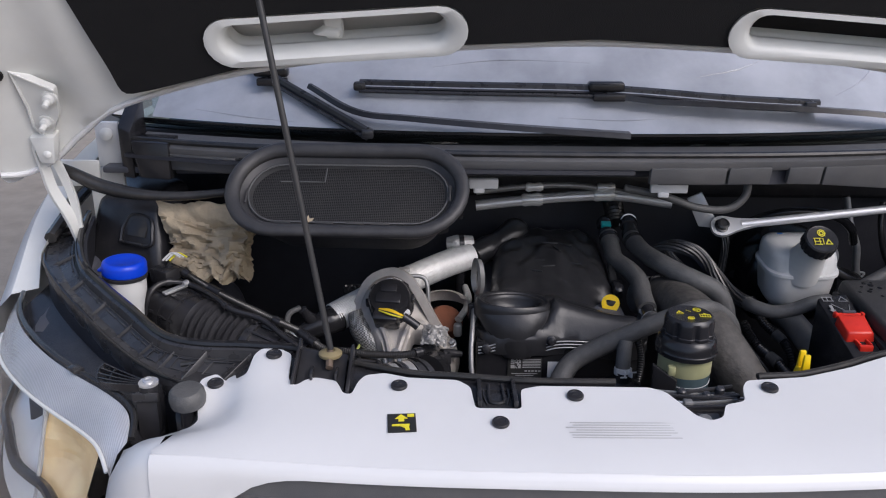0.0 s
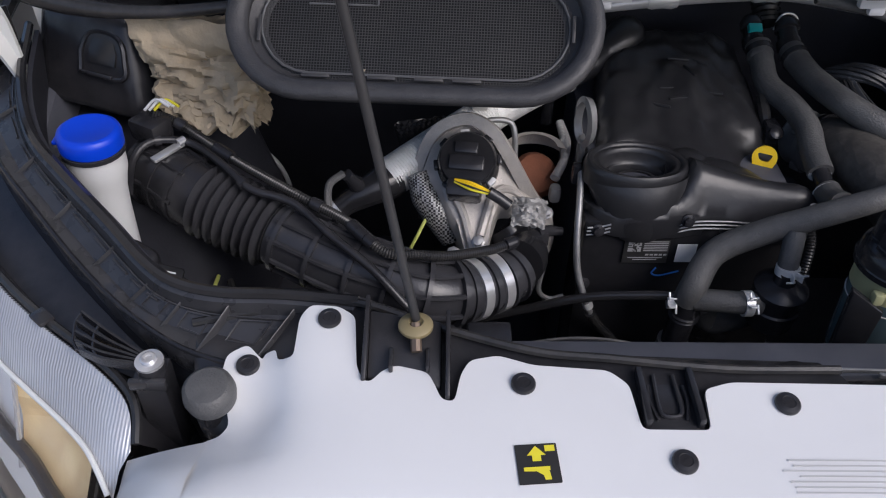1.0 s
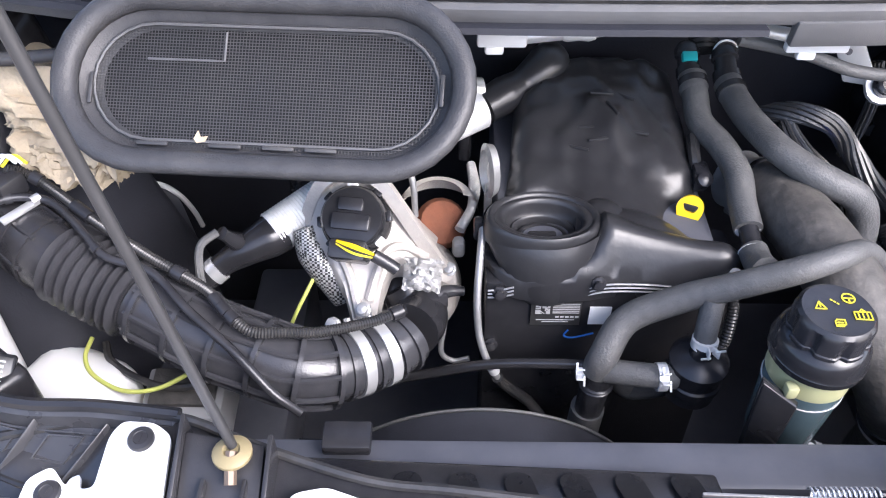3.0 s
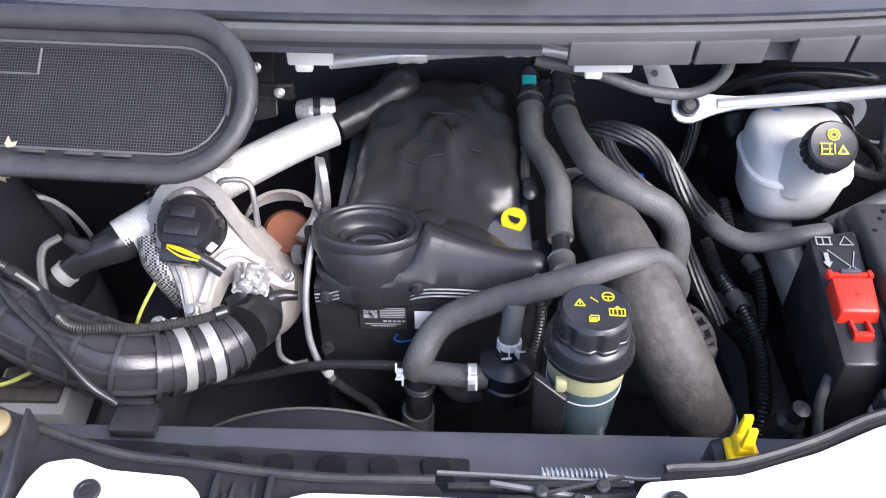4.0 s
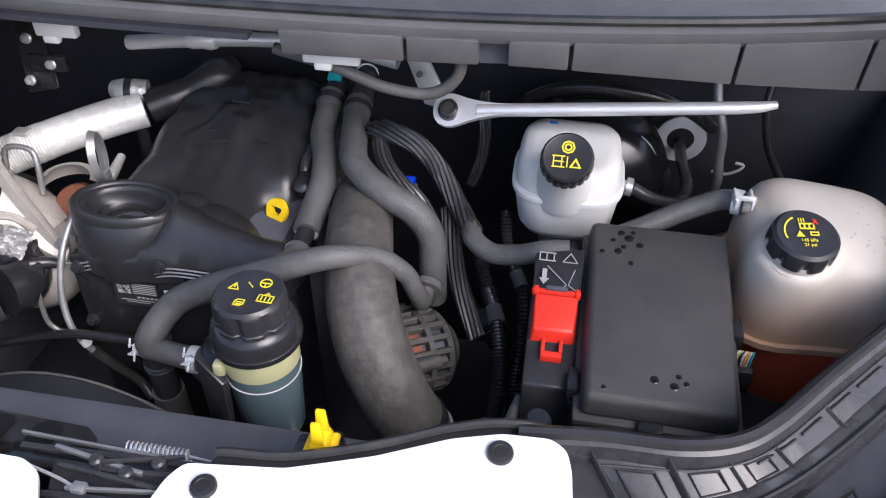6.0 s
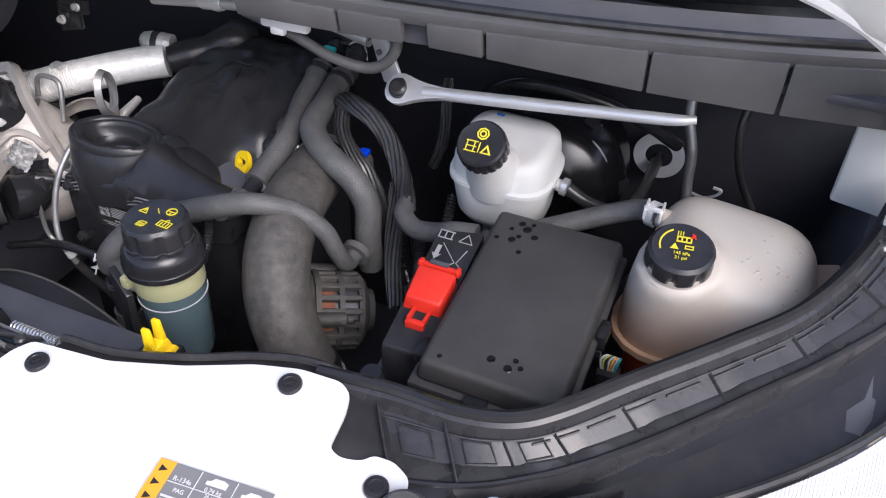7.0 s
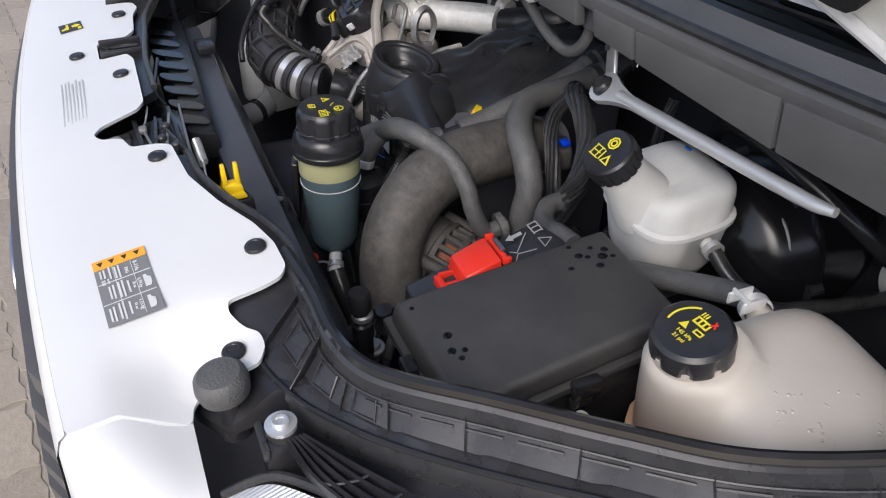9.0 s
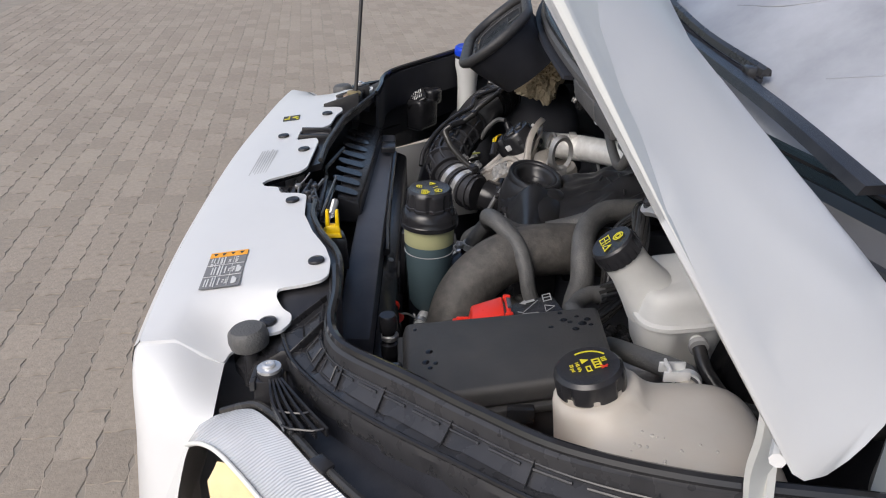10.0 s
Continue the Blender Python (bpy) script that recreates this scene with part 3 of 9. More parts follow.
for s in (1, -1):
    part("corner_baffle", wedge([(s * 0.470, -0.105, 0.55), (s * 0.520, -0.105, 0.55), (s * 0.520, 0.03, 0.55), (s * 0.470, 0.03, 0.55)],
                                [(s * 0.490, -0.095, 0.995), (s * 0.520, -0.090, 0.990), (s * 0.530, 0.02, 0.990), (s * 0.500, 0.02, 0.995)], 0.003), DEEP, carrier, "dark inner baffle")
# rod holder with its two ribs
for x in (-0.4175, -0.345):
    yo = -0.006 if x < -0.4 else -0.024
    part("holder_rib", wedge([(x - 0.003, yo, 1.03), (x + 0.003, yo, 1.03), (x + 0.004, yo + 0.075, 1.03), (x - 0.002, yo + 0.075, 1.03)],
                             [(x - 0.002, yo, 1.066), (x + 0.002, yo, 1.066), (x + 0.003, yo + 0.075, 1.092), (x - 0.001, yo + 0.075, 1.092)], 0.001), BLACK, carrier)
part("rod_holder", wedge([(-0.415, 0.0, 1.04), (-0.35, -0.01, 1.04), (-0.35, 0.05, 1.04), (-0.415, 0.06, 1.04)],
                         [(-0.415, 0.0, 1.058), (-0.35, -0.01, 1.058), (-0.35, 0.05, 1.078), (-0.415, 0.06, 1.082)], 0.003), BLACK, carrier)
for x in (-0.394, -0.362):
    part("holder_slot", rbox((x, 0.012, 1.069), (0.004, 0.022, 0.01), 0.0015), BLACK, carrier)
# catch bracket in the middle recess
part("catch_bracket", rbox((-0.156, -0.020, 1.046), (0.052, 0.058, 0.016), 0.003), BLACK, carrier)
for x in (-0.178, -0.134):
    part("bracket_cheek", rbox((x, -0.018, 1.058), (0.006, 0.058, 0.014), 0.002), BLACK, carrier)
part("bracket_loop", tube([(-0.165, 0.006, 1.057), (-0.166, -0.028, 1.056), (-0.162, -0.036, 1.056), (-0.151, -0.036, 1.056), (-0.147, -0.028, 1.056), (-0.148, 0.006, 1.057)], 0.0022, 8, 3), BLACK, carrier)
for q in (-1, 1):
    part("bracket_rib", tube([(-0.1565 + 0.015 * q, -0.004, 1.056), (-0.1565 + 0.016 * q, -0.020, 1.0555), (-0.1565 + 0.012 * q, -0.040, 1.055)], 0.0018, 6, 3), BLACK, carrier)

# ---- grille, badge ----
grille = thing("radiator_grille", (0, -0.21, 0.7), "dark grey plastic radiator grille under the white panel", "grille")
for k, (z, y, h) in enumerate(((0.988, -0.164, 0.026), (0.935, -0.174, 0.020), (0.885, -0.181, 0.020), (0.835, -0.188, 0.020), (0.785, -0.194, 0.020), (0.735, -0.198, 0.020))):
    half = 0.47 - 0.012 * k
    pts = [(x, y + bow(x) + (0.02 if abs(x) > half - 0.01 else 0), z) for x in [half * q / 10 for q in range(-10, 11)]]
    g = sweep([Vector(p) for p in pts], lambda i, n: [(0.018, -h / 2), (0.018, h / 2), (-0.010, h / 2 - 0.004), (-0.016, h / 4), (-0.016, -h / 4), (-0.010, -h / 2 + 0.004)])
    part("grille_bar", g, GRILLE, grille)
g = Geo()
for x in [q / 10 for q in range(-5, 6)]:
    for z in (0.74, 0.87, 1.0):
        g.v.append(Vector((x * 0.95, -0.160 + bow(x) - 0.02 * (1.0 - z) / 0.26, z - 0.02)))
for i in range(10):
    for j in range(2):
        g.f.append((3 * i + j, 3 * i + j + 3, 3 * i + j + 4, 3 * i + j + 1))
part("grille_back", g, DEEP, grille)
badge = thing("grille_badge", (0, -0.235, 0.80), "chrome-rimmed oval badge on the grille", "badge")
oval = [(0.085 * math.cos(t), 0.036 * math.sin(t)) for t in [2 * math.pi * i / 36 for i in range(36)]]
bmx = Matrix.Translation((0, -0.204, 0.842)) @ Matrix.Rotation(radians(86), 4, "X")
part("rim", sweep([bmx @ Vector((x, y, 0.006)) for x, y in oval], lambda i, n: [(0.008 * math.cos(a), 0.010 * math.sin(a)) for a in [math.pi / 4 * q for q in range(8)]], True), CHROME, badge)
part("face", sheet(oval, lambda x, y: 0.012 - 40 * (x * x / 50 + y * y / 8), 0.01, 0.02, place=bmx), mat("dark_blue_enamel", (0.01, 0.02, 0.10), 0.15, var=0.05), badge)

# ---- seal channels, headlights, wings: one side, mirrored ----
INNER = [(0.43, 0.079, 1.066), (0.50, 0.086, 1.067), (0.56, 0.087, 1.068), (0.605, 0.098, 1.070), (0.64, 0.123, 1.074), (0.69, 0.176, 1.080), (0.755, 0.243, 1.087), (0.815, 0.312, 1.095), (0.862, 0.41, 1.105), (0.895, 0.53, 1.115)]
OUTER = [(0.478, 0.018, 1.036), (0.54, 0.032, 1.036), (0.59, 0.050, 1.037), (0.635, 0.078, 1.040), (0.675, 0.110, 1.044), (0.725, 0.158, 1.051), (0.785, 0.222, 1.061), (0.85, 0.295, 1.071), (0.915, 0.39, 1.081), (0.955, 0.52, 1.091)]


def side_of(s):
    """s is 1 for the side at +x, -1 for the other."""
    def M(p):
        return Vector((s * p[0], p[1], p[2]))

    far = s < 0
    ch = thing("seal_channel", M((0.66, 0.14, 0.98)), "black ribbed plastic channel with a rubber lip beside the headlight", "channel", "bonnet seal channels")
    a, b = spline([M(p) for p in INNER], 8), spline([M(p) for p in OUTER], 8)
    g = Geo()
    n = len(a)
    for i in range(n):
        p, q = a[i], b[i]
        ph = (i % 8) / 8.0
        scallop = 0.004 * (0.5 - ph)
        step_z = Vector((0, 0, 0.003 * (0.5 - ph)))
        lip = (q - p).normalized()
        g.v += [p + Vector((0, 0, -0.03)), p, p + lip * 0.005, p + lip * 0.008 + Vector((0, 0, -0.012)), p.lerp(q, 0.62) + Vector((0, 0, -0.010)) + step_z,
                p.lerp(q, 0.70) + Vector((0, 0, -0.007)) + step_z, q + lip * scallop + Vector((0, 0, -0.001)) + step_z, q + lip * (scallop + 0.004) + Vector((0, 0, -0.007)), q + lip * scallop + Vector((0, 0, -0.03))]
    for i in range(n - 1):
        for j in range(8):
            f = (9 * i + j, 9 * i + j + 1, 9 * i + j + 10, 9 * i + j + 9)
            g.f.append(f if s > 0 else f[::-1])
    part("channel_tray", g, TRAY, ch, angle=30)
    for i in range(6, n - 2, 8):
        p, q = a[i], b[i]
        tall = 0.010 if i < 20 else 0.003
        rib = wedge([p.lerp(q, 0.12) + Vector((-0.0012 * s, 0, -0.014)), p.lerp(q, 0.12) + Vector((0.0012 * s, 0, -0.014)), q + Vector((0.0012 * s, 0, -0.014)), q + Vector((-0.0012 * s, 0, -0.014))],
                    [p.lerp(q, 0.12) + Vector((-0.001 * s, 0, -0.010 + tall)), p.lerp(q, 0.12) + Vector((0.001 * s, 0, -0.010 + tall)), q + Vector((0.001 * s, 0, -0.008 + tall)), q + Vector((-0.001 * s, 0, -0.008 + tall))], 0.0006, 1)
        part("cross_rib", rib, TRAY, ch)
    for i in range(7, 24, 8):
        c1, c2, c3, c4 = a[i + 1].lerp(b[i + 1], 0.25), a[i + 5].lerp(b[i + 5], 0.25), a[i + 5].lerp(b[i + 5], 0.60), a[i + 1].lerp(b[i + 1], 0.60)
        dz = Vector((0, 0, -0.0088))
        part("pocket_frame", tube([q_ + dz for q_ in (c1, c2, c3, c4)], 0.0013, 5, 1, closed=True, smooth=False), TRAY, ch)
    part("trough_line", tube([p.lerp(q, 0.20) + Vector((0, 0, -0.009)) for p, q in zip(a[2::5], b[2::5])], 0.0011, 5, 3), TRAY, ch)
    for i in range(26, n - 6, 4):
        p1, p2 = a[i].lerp(b[i], 0.30) + Vector((0, 0, -0.0098)), a[i + 3].lerp(b[i + 3], 0.30) + Vector((0, 0, -0.0098))
        part("flange_tab", tube([p1, p2], 0.0014, 5, 2), TRAY, ch)
    part("rubber_lip", tube([M((x - 0.002, y + 0.004, z + 0.003)) for x, y, z in INNER], 0.0058, 8, 8), GLINT, ch)
    part("outer_bead", tube([q + Vector((0, 0, 0.0005)) for q in b[::3]], 0.0030, 8, 3), GLINT, ch)
    part("outer_skirt", sweep(spline([M((x, y + 0.003, z - 0.06)) for x, y, z in OUTER], 6), lambda i, k: [(-0.002, -0.09), (0.002, -0.09), (0.002, 0.05), (-0.002, 0.05)]), PITCH, ch)
    part("skirt", sweep(spline([M((x - 0.006, y + 0.006, z - 0.04)) for x, y, z in INNER], 6), lambda i, k: [(-0.003, -0.05), (0.003, -0.05), (0.003, 0.036), (-0.003, 0.036)]), PITCH, ch)

    # rubber buffer
    bu = thing("rubber_buffer", M((0.553, -0.002, 0.99)), "round grey-black rubber bonnet buffer beside the headlight", "rubber buffer", "bonnet buffers")
    part("buffer_head", lathe(M((0.553, -0.003, 1.030)), (0, -0.12, 1), [(0.018, 0), (0.022, 0.003), (0.0235, 0.012), (0.022, 0.021), (0.018, 0.025), (0.006, 0.0265), (0.001, 0.0265)], 28), RUBBER, bu)
    part("buffer_stem", lathe(M((0.556, 0.000, 0.985)), (0, -0.06, 1), [(0.014, 0), (0.010, 0.02), (0.009, 0.05)], 14), BLACK, bu)

    # ribbed bracket and its bolt
    br = thing("headlight_bracket", M((0.65, 0.05, 0.99)), "ribbed black plastic headlight bracket held by a zinc bolt", "bracket", "headlight brackets")
    hb = M((0.615, 0.030, 1.044))
    part("bolt_pad", lathe(hb + Vector((0, 0, -0.02)), (0, 0, 1), [(0.0135, 0), (0.0135, 0.016), (0.0125, 0.018)], 20), BLACK, br)
    ends = [M((0.693, 0.058, 1.026)), M((0.700, 0.067, 1.027)), M((0.703, 0.078, 1.028)), M((0.706, 0.091, 1.029)), M((0.704, 0.102, 1.030))]
    for k, e in enumerate(ends):
        st = hb + Vector((0, 0, -0.008)) + Vector((s * 0.012, 0.002 + 0.003 * k, 0))
        midp = st.lerp(e, 0.5) + Vector((s * 0.003, -0.004 + 0.001 * k, 0.001))
        part("rib", sweep(spline([st, midp, e], 4), lambda i, k2: [(-0.0012, -0.008), (0.0012, -0.008), (0.0012, 0.003), (-0.0012, 0.003)]), BLACK, br)
    for t in (0.66, 0.97):
        pts = [(hb + Vector((s * 0.012, 0.002 + 0.003 * q, -0.008))).lerp(e, t) + Vector((s * 0.002, -0.002, 0.002)) for q, e in enumerate(ends)]
        part("cross_web", tube(pts, 0.0014, 5, 2), BLACK, br)
    bolt = lathe(hb, (0, -0.05, 1), [(0.0130, -0.003), (0.0130, 0.0005), (0.009, 0.0012), (0.0075, 0.0015), (0.0075, 0.0040), (0.006, 0.0050), (0.0035, 0.0048), (0.003, 0.0035), (0.001, 0.0035)], 24)
    part("bolt", bolt, STEEL, br, "zinc-plated bolt with a washer")
    part("bolt_post", wedge([M((0.600, 0.010, 0.9)), M((0.629, 0.010, 0.9)), M((0.629, 0.042, 0.9)), M((0.600, 0.042, 0.9))],
                            [M((0.601, 0.015, 1.034)), M((0.629, 0.015, 1.034)), M((0.629, 0.043, 1.034)), M((0.601, 0.043, 1.034))], 0.002), BLACK, br)
    part("post_lip", rbox(M((0.615, 0.014, 1.030)), (0.034, 0.006, 0.012), 0.0015), TRAY, br)

    # headlight
    hl = thing("headlight", M((0.72, -0.02, 0.7)), "clear headlight unit with an amber reflector and pale bezel", "headlight", "headlights")
    TOP = [(0.628, -0.030, 0.990), (0.634, 0.000, 1.003), (0.650, 0.022, 1.012), (0.690, 0.055, 1.016), (0.745, 0.095, 1.018), (0.81, 0.150, 1.02), (0.88, 0.225, 1.02), (0.93, 0.30, 1.02), (0.965, 0.38, 1.015)]
    MID = [(0.642, -0.062, 0.960), (0.658, -0.038, 0.975), (0.682, -0.010, 0.980), (0.730, 0.030, 0.980), (0.79, 0.078, 0.980), (0.85, 0.135, 0.978), (0.91, 0.205, 0.975), (0.955, 0.28, 0.972), (0.98, 0.37, 0.97)]
    LOW = [(0.675, -0.085, 0.83), (0.69, -0.080, 0.80), (0.72, -0.062, 0.79), (0.765, -0.03, 0.785), (0.82, 0.02, 0.78), (0.885, 0.085, 0.78), (0.94, 0.16, 0.79), (0.975, 0.245, 0.81), (0.99, 0.36, 0.83)]
    tp, md, lw = (spline([M(p) for p in q], 5) for q in (TOP, MID, LOW))
    k = len(tp)

    def loft(rows, wall):
        g = Geo()
        for row in rows:
            g.v += row
        for r in range(len(rows) - 1):
            for i in range(k - 1):
                f = (r * k + i, r * k + i + 1, (r + 1) * k + i + 1, (r + 1) * k + i)
                g.f.append(f if s < 0 else f[::-1])
        base, m0 = list(g.f), len(g.v)
        cen = M((0.74, 0.25, 0.85))
        g.v += [p + (cen - p).normalized() * wall for p in g.v[:m0]]
        g.f += [tuple(i + m0 for i in f[::-1]) for f in base]
        R = len(rows)
        loop = list(range(k)) + [r * k + k - 1 for r in range(1, R)] + [(R - 1) * k + i for i in range(k - 2, -1, -1)] + [r * k for r in range(R - 2, 0, -1)]
        for i, u in enumerate(loop):
            v = loop[(i + 1) % len(loop)]
            f = (u, v, v + m0, u + m0)
            g.f.append(f[::-1] if s < 0 else f)
        return g

    rim_ = part("lens_rim", loft([tp, [a_.lerp(b_, 0.5) + Vector((0, 0, 0.008)) for a_, b_ in zip(tp, md)], md], 0.004), FROST, hl, "frosted ribbed lens edge", angle=60)
    rim_.visible_shadow = False
    bul = [a_.lerp(b_, 0.5) + Vector((s * 0.012, -0.016, 0.0)) for a_, b_ in zip(md, lw)]
    lens = part("lens", loft([md, bul, lw], 0.003), LENS, hl, "clear plastic lens", angle=60)
    lens.visible_shadow = False
    inn = lambda p, d: p + (M((0.80, 0.30, 0.88)) - p).normalized() * d
    cutA = int(k * 0.5)
    for nm, lo_, hi_, mt, lab in (("amber_reflector", 3, cutA, AMBER, "amber mirrored reflector"), ("main_reflector", cutA, k - 2, SILVREF, "pale grey reflector")):
        g = Geo()
        rows = 13
        for r in range(rows):
            t = r / (rows - 1)
            for i in range(lo_, hi_ + 1):
                u = (i - lo_) / (hi_ - lo_)
                bowl = 0.022 + 0.055 * math.sin(math.pi * t) * math.sin(math.pi * u)
                ang = math.atan2(t - 0.45, u - 0.5)
                bowl += 0.010 * abs(math.sin(2.5 * ang + 0.6)) * min(1, 3 * math.hypot(t - 0.45, u - 0.5))
                g.v.append(inn(md[i].lerp(lw[i], 0.04 + 0.7 * t), bowl))
        w = hi_ - lo_ + 1
        for r in range(rows - 1):
            for i in range(w - 1):
                g.f.append((r * w + i, r * w + i + 1, (r + 1) * w + i + 1, (r + 1) * w + i))
        part(nm, g, mt, hl, lab, angle=12)
    part("divider", tube([inn(md[cutA], 0.02), inn(md[cutA].lerp(lw[cutA], 0.4), 0.02), inn(md[cutA].lerp(lw[cutA], 0.75), 0.02)], 0.003, 6), FROST, hl)
    part("bezel", tube([inn(md[i].lerp(lw[i], 0.62 + 0.05 * math.sin(i)), 0.018) for i in range(2, k, 4)], 0.008, 8, 3), BLACK, hl, "black bezel strip")
    part("lower_bezel", loft([[inn(a_.lerp(b_, 0.66), 0.022) for a_, b_ in zip(md, lw)], [inn(a_.lerp(b_, 0.95), 0.02) for a_, b_ in zip(md, lw)]], 0.004), CREAM, hl, "pale lower bezel")
    part("housing", loft([[inn(p, 0.012) + Vector((0, 0.004, -0.004)) for p in tp], [p + Vector((-s * 0.06, 0.08, -0.06)) for p in md], [inn(p, 0.14) for p in lw]], 0.004), BLACK, hl, angle=60)
    part("lens_bead", tube([p + Vector((s * 0.001, -0.002, 0.002)) for p in md[1::4]], 0.0026, 8, 4), PRIMER, hl, "white lens bead")
    part("edge_seal", tube([p + Vector((-s * 0.004, 0.006, 0.002)) for p in tp[::4]], 0.0045, 8, 4), SEAL, hl)
    clipg = rbox((0, 0, 0), (0.022, 0.016, 0.006), 0.002, Matrix.Rotation(radians(s * 40), 4, "Z")).moved(Matrix.Translation(tp[int(k * .5)] + Vector((0, 0.006, 0.006))))
    part("edge_clip", clipg, BLACK, hl)

    # wing
    wing = thing("wing_panel", M((1.0, 0.5, 0.4)), "white painted front wing behind the headlight", "van panel", "front wings")
    rows = [[(0.985, 0.39, 1.012), (1.005, 0.6, 1.125), (1.015, 0.9, 1.185), (1.015, 1.3, 1.19)], [(1.005, 0.375, 0.99), (1.03, 0.6, 1.095), (1.045, 0.9, 1.15), (1.045, 1.3, 1.15)],
            [(1.02, 0.36, 0.85), (1.035, 0.6, 0.9), (1.045, 0.9, 0.9), (1.045, 1.3, 0.9)], [(1.02, 0.34, 0.6), (1.04, 0.6, 0.6), (1.045, 0.9, 0.6), (1.045, 1.3, 0.6)]]
    g = Geo([M(p) for r in rows for p in spline(r, 4)])
    w = len(g.v) // 4
    for r in range(3):
        for i in range(w - 1):
            g.f.append((r * w + i, r * w + i + 1, (r + 1) * w + i + 1, (r + 1) * w + i))
    part("wing_skin", g, WHITE, wing, angle=60)
    g = Geo([M(p) for r in ([(0.925, 0.40, 1.085), (0.945, 0.6, 1.15), (0.96, 0.9, 1.19), (0.96, 1.3, 1.20)], [(0.94, 0.40, 1.02), (0.955, 0.6, 1.10), (0.975, 0.9, 1.15), (0.975, 1.3, 1.16)], rows[0]) for p in spline(r, 4)])
    for r in range(2):
        for i in range(w - 1):
            g.f.append((r * w + i, r * w + i + 1, (r + 1) * w + i + 1, (r + 1) * w + i))
    part("wing_flange", g, PRIMER, wing, angle=60)
    part("gutter_seal", tube([M((0.925, 0.44, 1.10)), M((0.937, 0.6, 1.128)), M((0.955, 0.9, 1.155))], 0.011, 8, 5), SEAL, wing)
    dark = Geo([M(p) for p in ((0.62, 0.05, 0.97), (0.72, 0.09, 0.985), (0.83, 0.18, 0.99), (0.95, 0.36, 1.0), (0.93, 0.42, 1.02), (0.80, 0.25, 1.01), (0.69, 0.14, 1.0), (0.62, 0.09, 0.99))], [tuple(range(8))])
    part("gap_cover", dark, BLACK, wing, "black plastic gap cover")
    part("lower_skin", Geo([M(p) for p in ((0.74, -0.075, 0.70), (0.78, -0.06, 0.35), (0.88, -0.01, 0.35), (1.0, 0.25, 0.35), (1.03, 0.6, 0.35), (1.03, 0.6, 0.8), (0.99, 0.30, 0.80), (0.9, 0.08, 0.775), (0.80, -0.005, 0.772), (0.72, -0.07, 0.78))],
         [(0, 1, 9), (1, 2, 8, 9), (2, 3, 7, 8), (3, 4, 5, 6), (3, 6, 7)]), WHITE, wing, angle=60)
    return ch


for side in (1, -1):
    side_of(side)

# ---- engine bay shell ----
bay = thing("engine_bay", (0, 0.5, 0.4), "black engine bay tub with bulkhead, inner wings and chassis rails", "engine bay", kind="structure")
part("bulkhead", rbox((0, 0.80, 0.80), (1.86, 0.05, 0.86), 0.01), PITCH, bay)
part("bay_floor", rbox((0, 0.38, 0.42), (1.86, 0.95, 0.03), 0.005), DEEP, bay)
for s in (1, -1):
    part("inner_wing", wedge([(s * 0.80, 0.1, 0.43), (s * 0.88, 0.1, 0.43), (s * 0.93, 0.79, 0.43), (s * 0.78, 0.79, 0.43)],
                             [(s * 0.84, 0.25, 0.99), (s * 0.90, 0.25, 0.99), (s * 0.945, 0.79, 1.10), (s * 0.90, 0.79, 1.10)], 0.01), DEEP, bay)
    part("strut_tower", lathe((s * 0.74, 0.56, 0.60), (0, 0, 1), [(0.16, 0), (0.14, 0.22), (0.11, 0.26), (0.05, 0.28)], 28), DEEP, bay)
    part("chassis_rail", rbox((s * 0.48, 0.3, 0.6), (0.09, 0.7, 0.12), 0.01), DEEP, bay)
part("cross_member", rbox((0, 0.02, 0.62), (1.2, 0.05, 0.36), 0.01), DEEP, bay)

# ---- cowl, screen, wipers ----


def cowl_y(x):
    return 0.424 + 0.085 * (abs(x) / 0.744) ** 2.5


cowl = thing("windscreen_cowl", (0, 0.5, 1.19), "grained dark grey plastic cowl panel below the windscreen", "cowl")
xs = [-0.80 + 0.05 * i for i in range(34)]
prof = [(0.0, -0.012), (-0.004, -0.004), (-0.004, 0.004), (0.003, 0.010), (0.018, 0.008), (0.026, 0.002), (0.060, 0.016), (0.064, 0.010), (0.020, -0.018)]
g = sweep([Vector((x, cowl_y(x), 1.248)) for x in xs], lambda i, n: [(-a, b) for a, b in prof])
part("cowl_top", g, COWL, cowl, angle=30)
part("cowl_seal", tube([(x, cowl_y(x) + 0.004, 1.262) for x in xs[::3]], 0.0055, 8, 4), SEAL, cowl)
part("cowl_lip", sweep([Vector((x, cowl_y(x) - 0.004, 1.234)) for x in xs if x < 0.14], lambda i, n: [(-0.004, -0.003), (-0.004, 0.003), (0.010, 0.004), (0.012, -0.002)]), PITCH, cowl)
segs = [(0.130, 0.262), (0.266, 0.341), (0.372, 0.434), (0.438, 0.606), (0.610, 0.742), (0.746, 0.86), (-0.72, -0.59)]


def face_low(x):
    return 1.211 - 0.09 * max(0, x - 0.40)


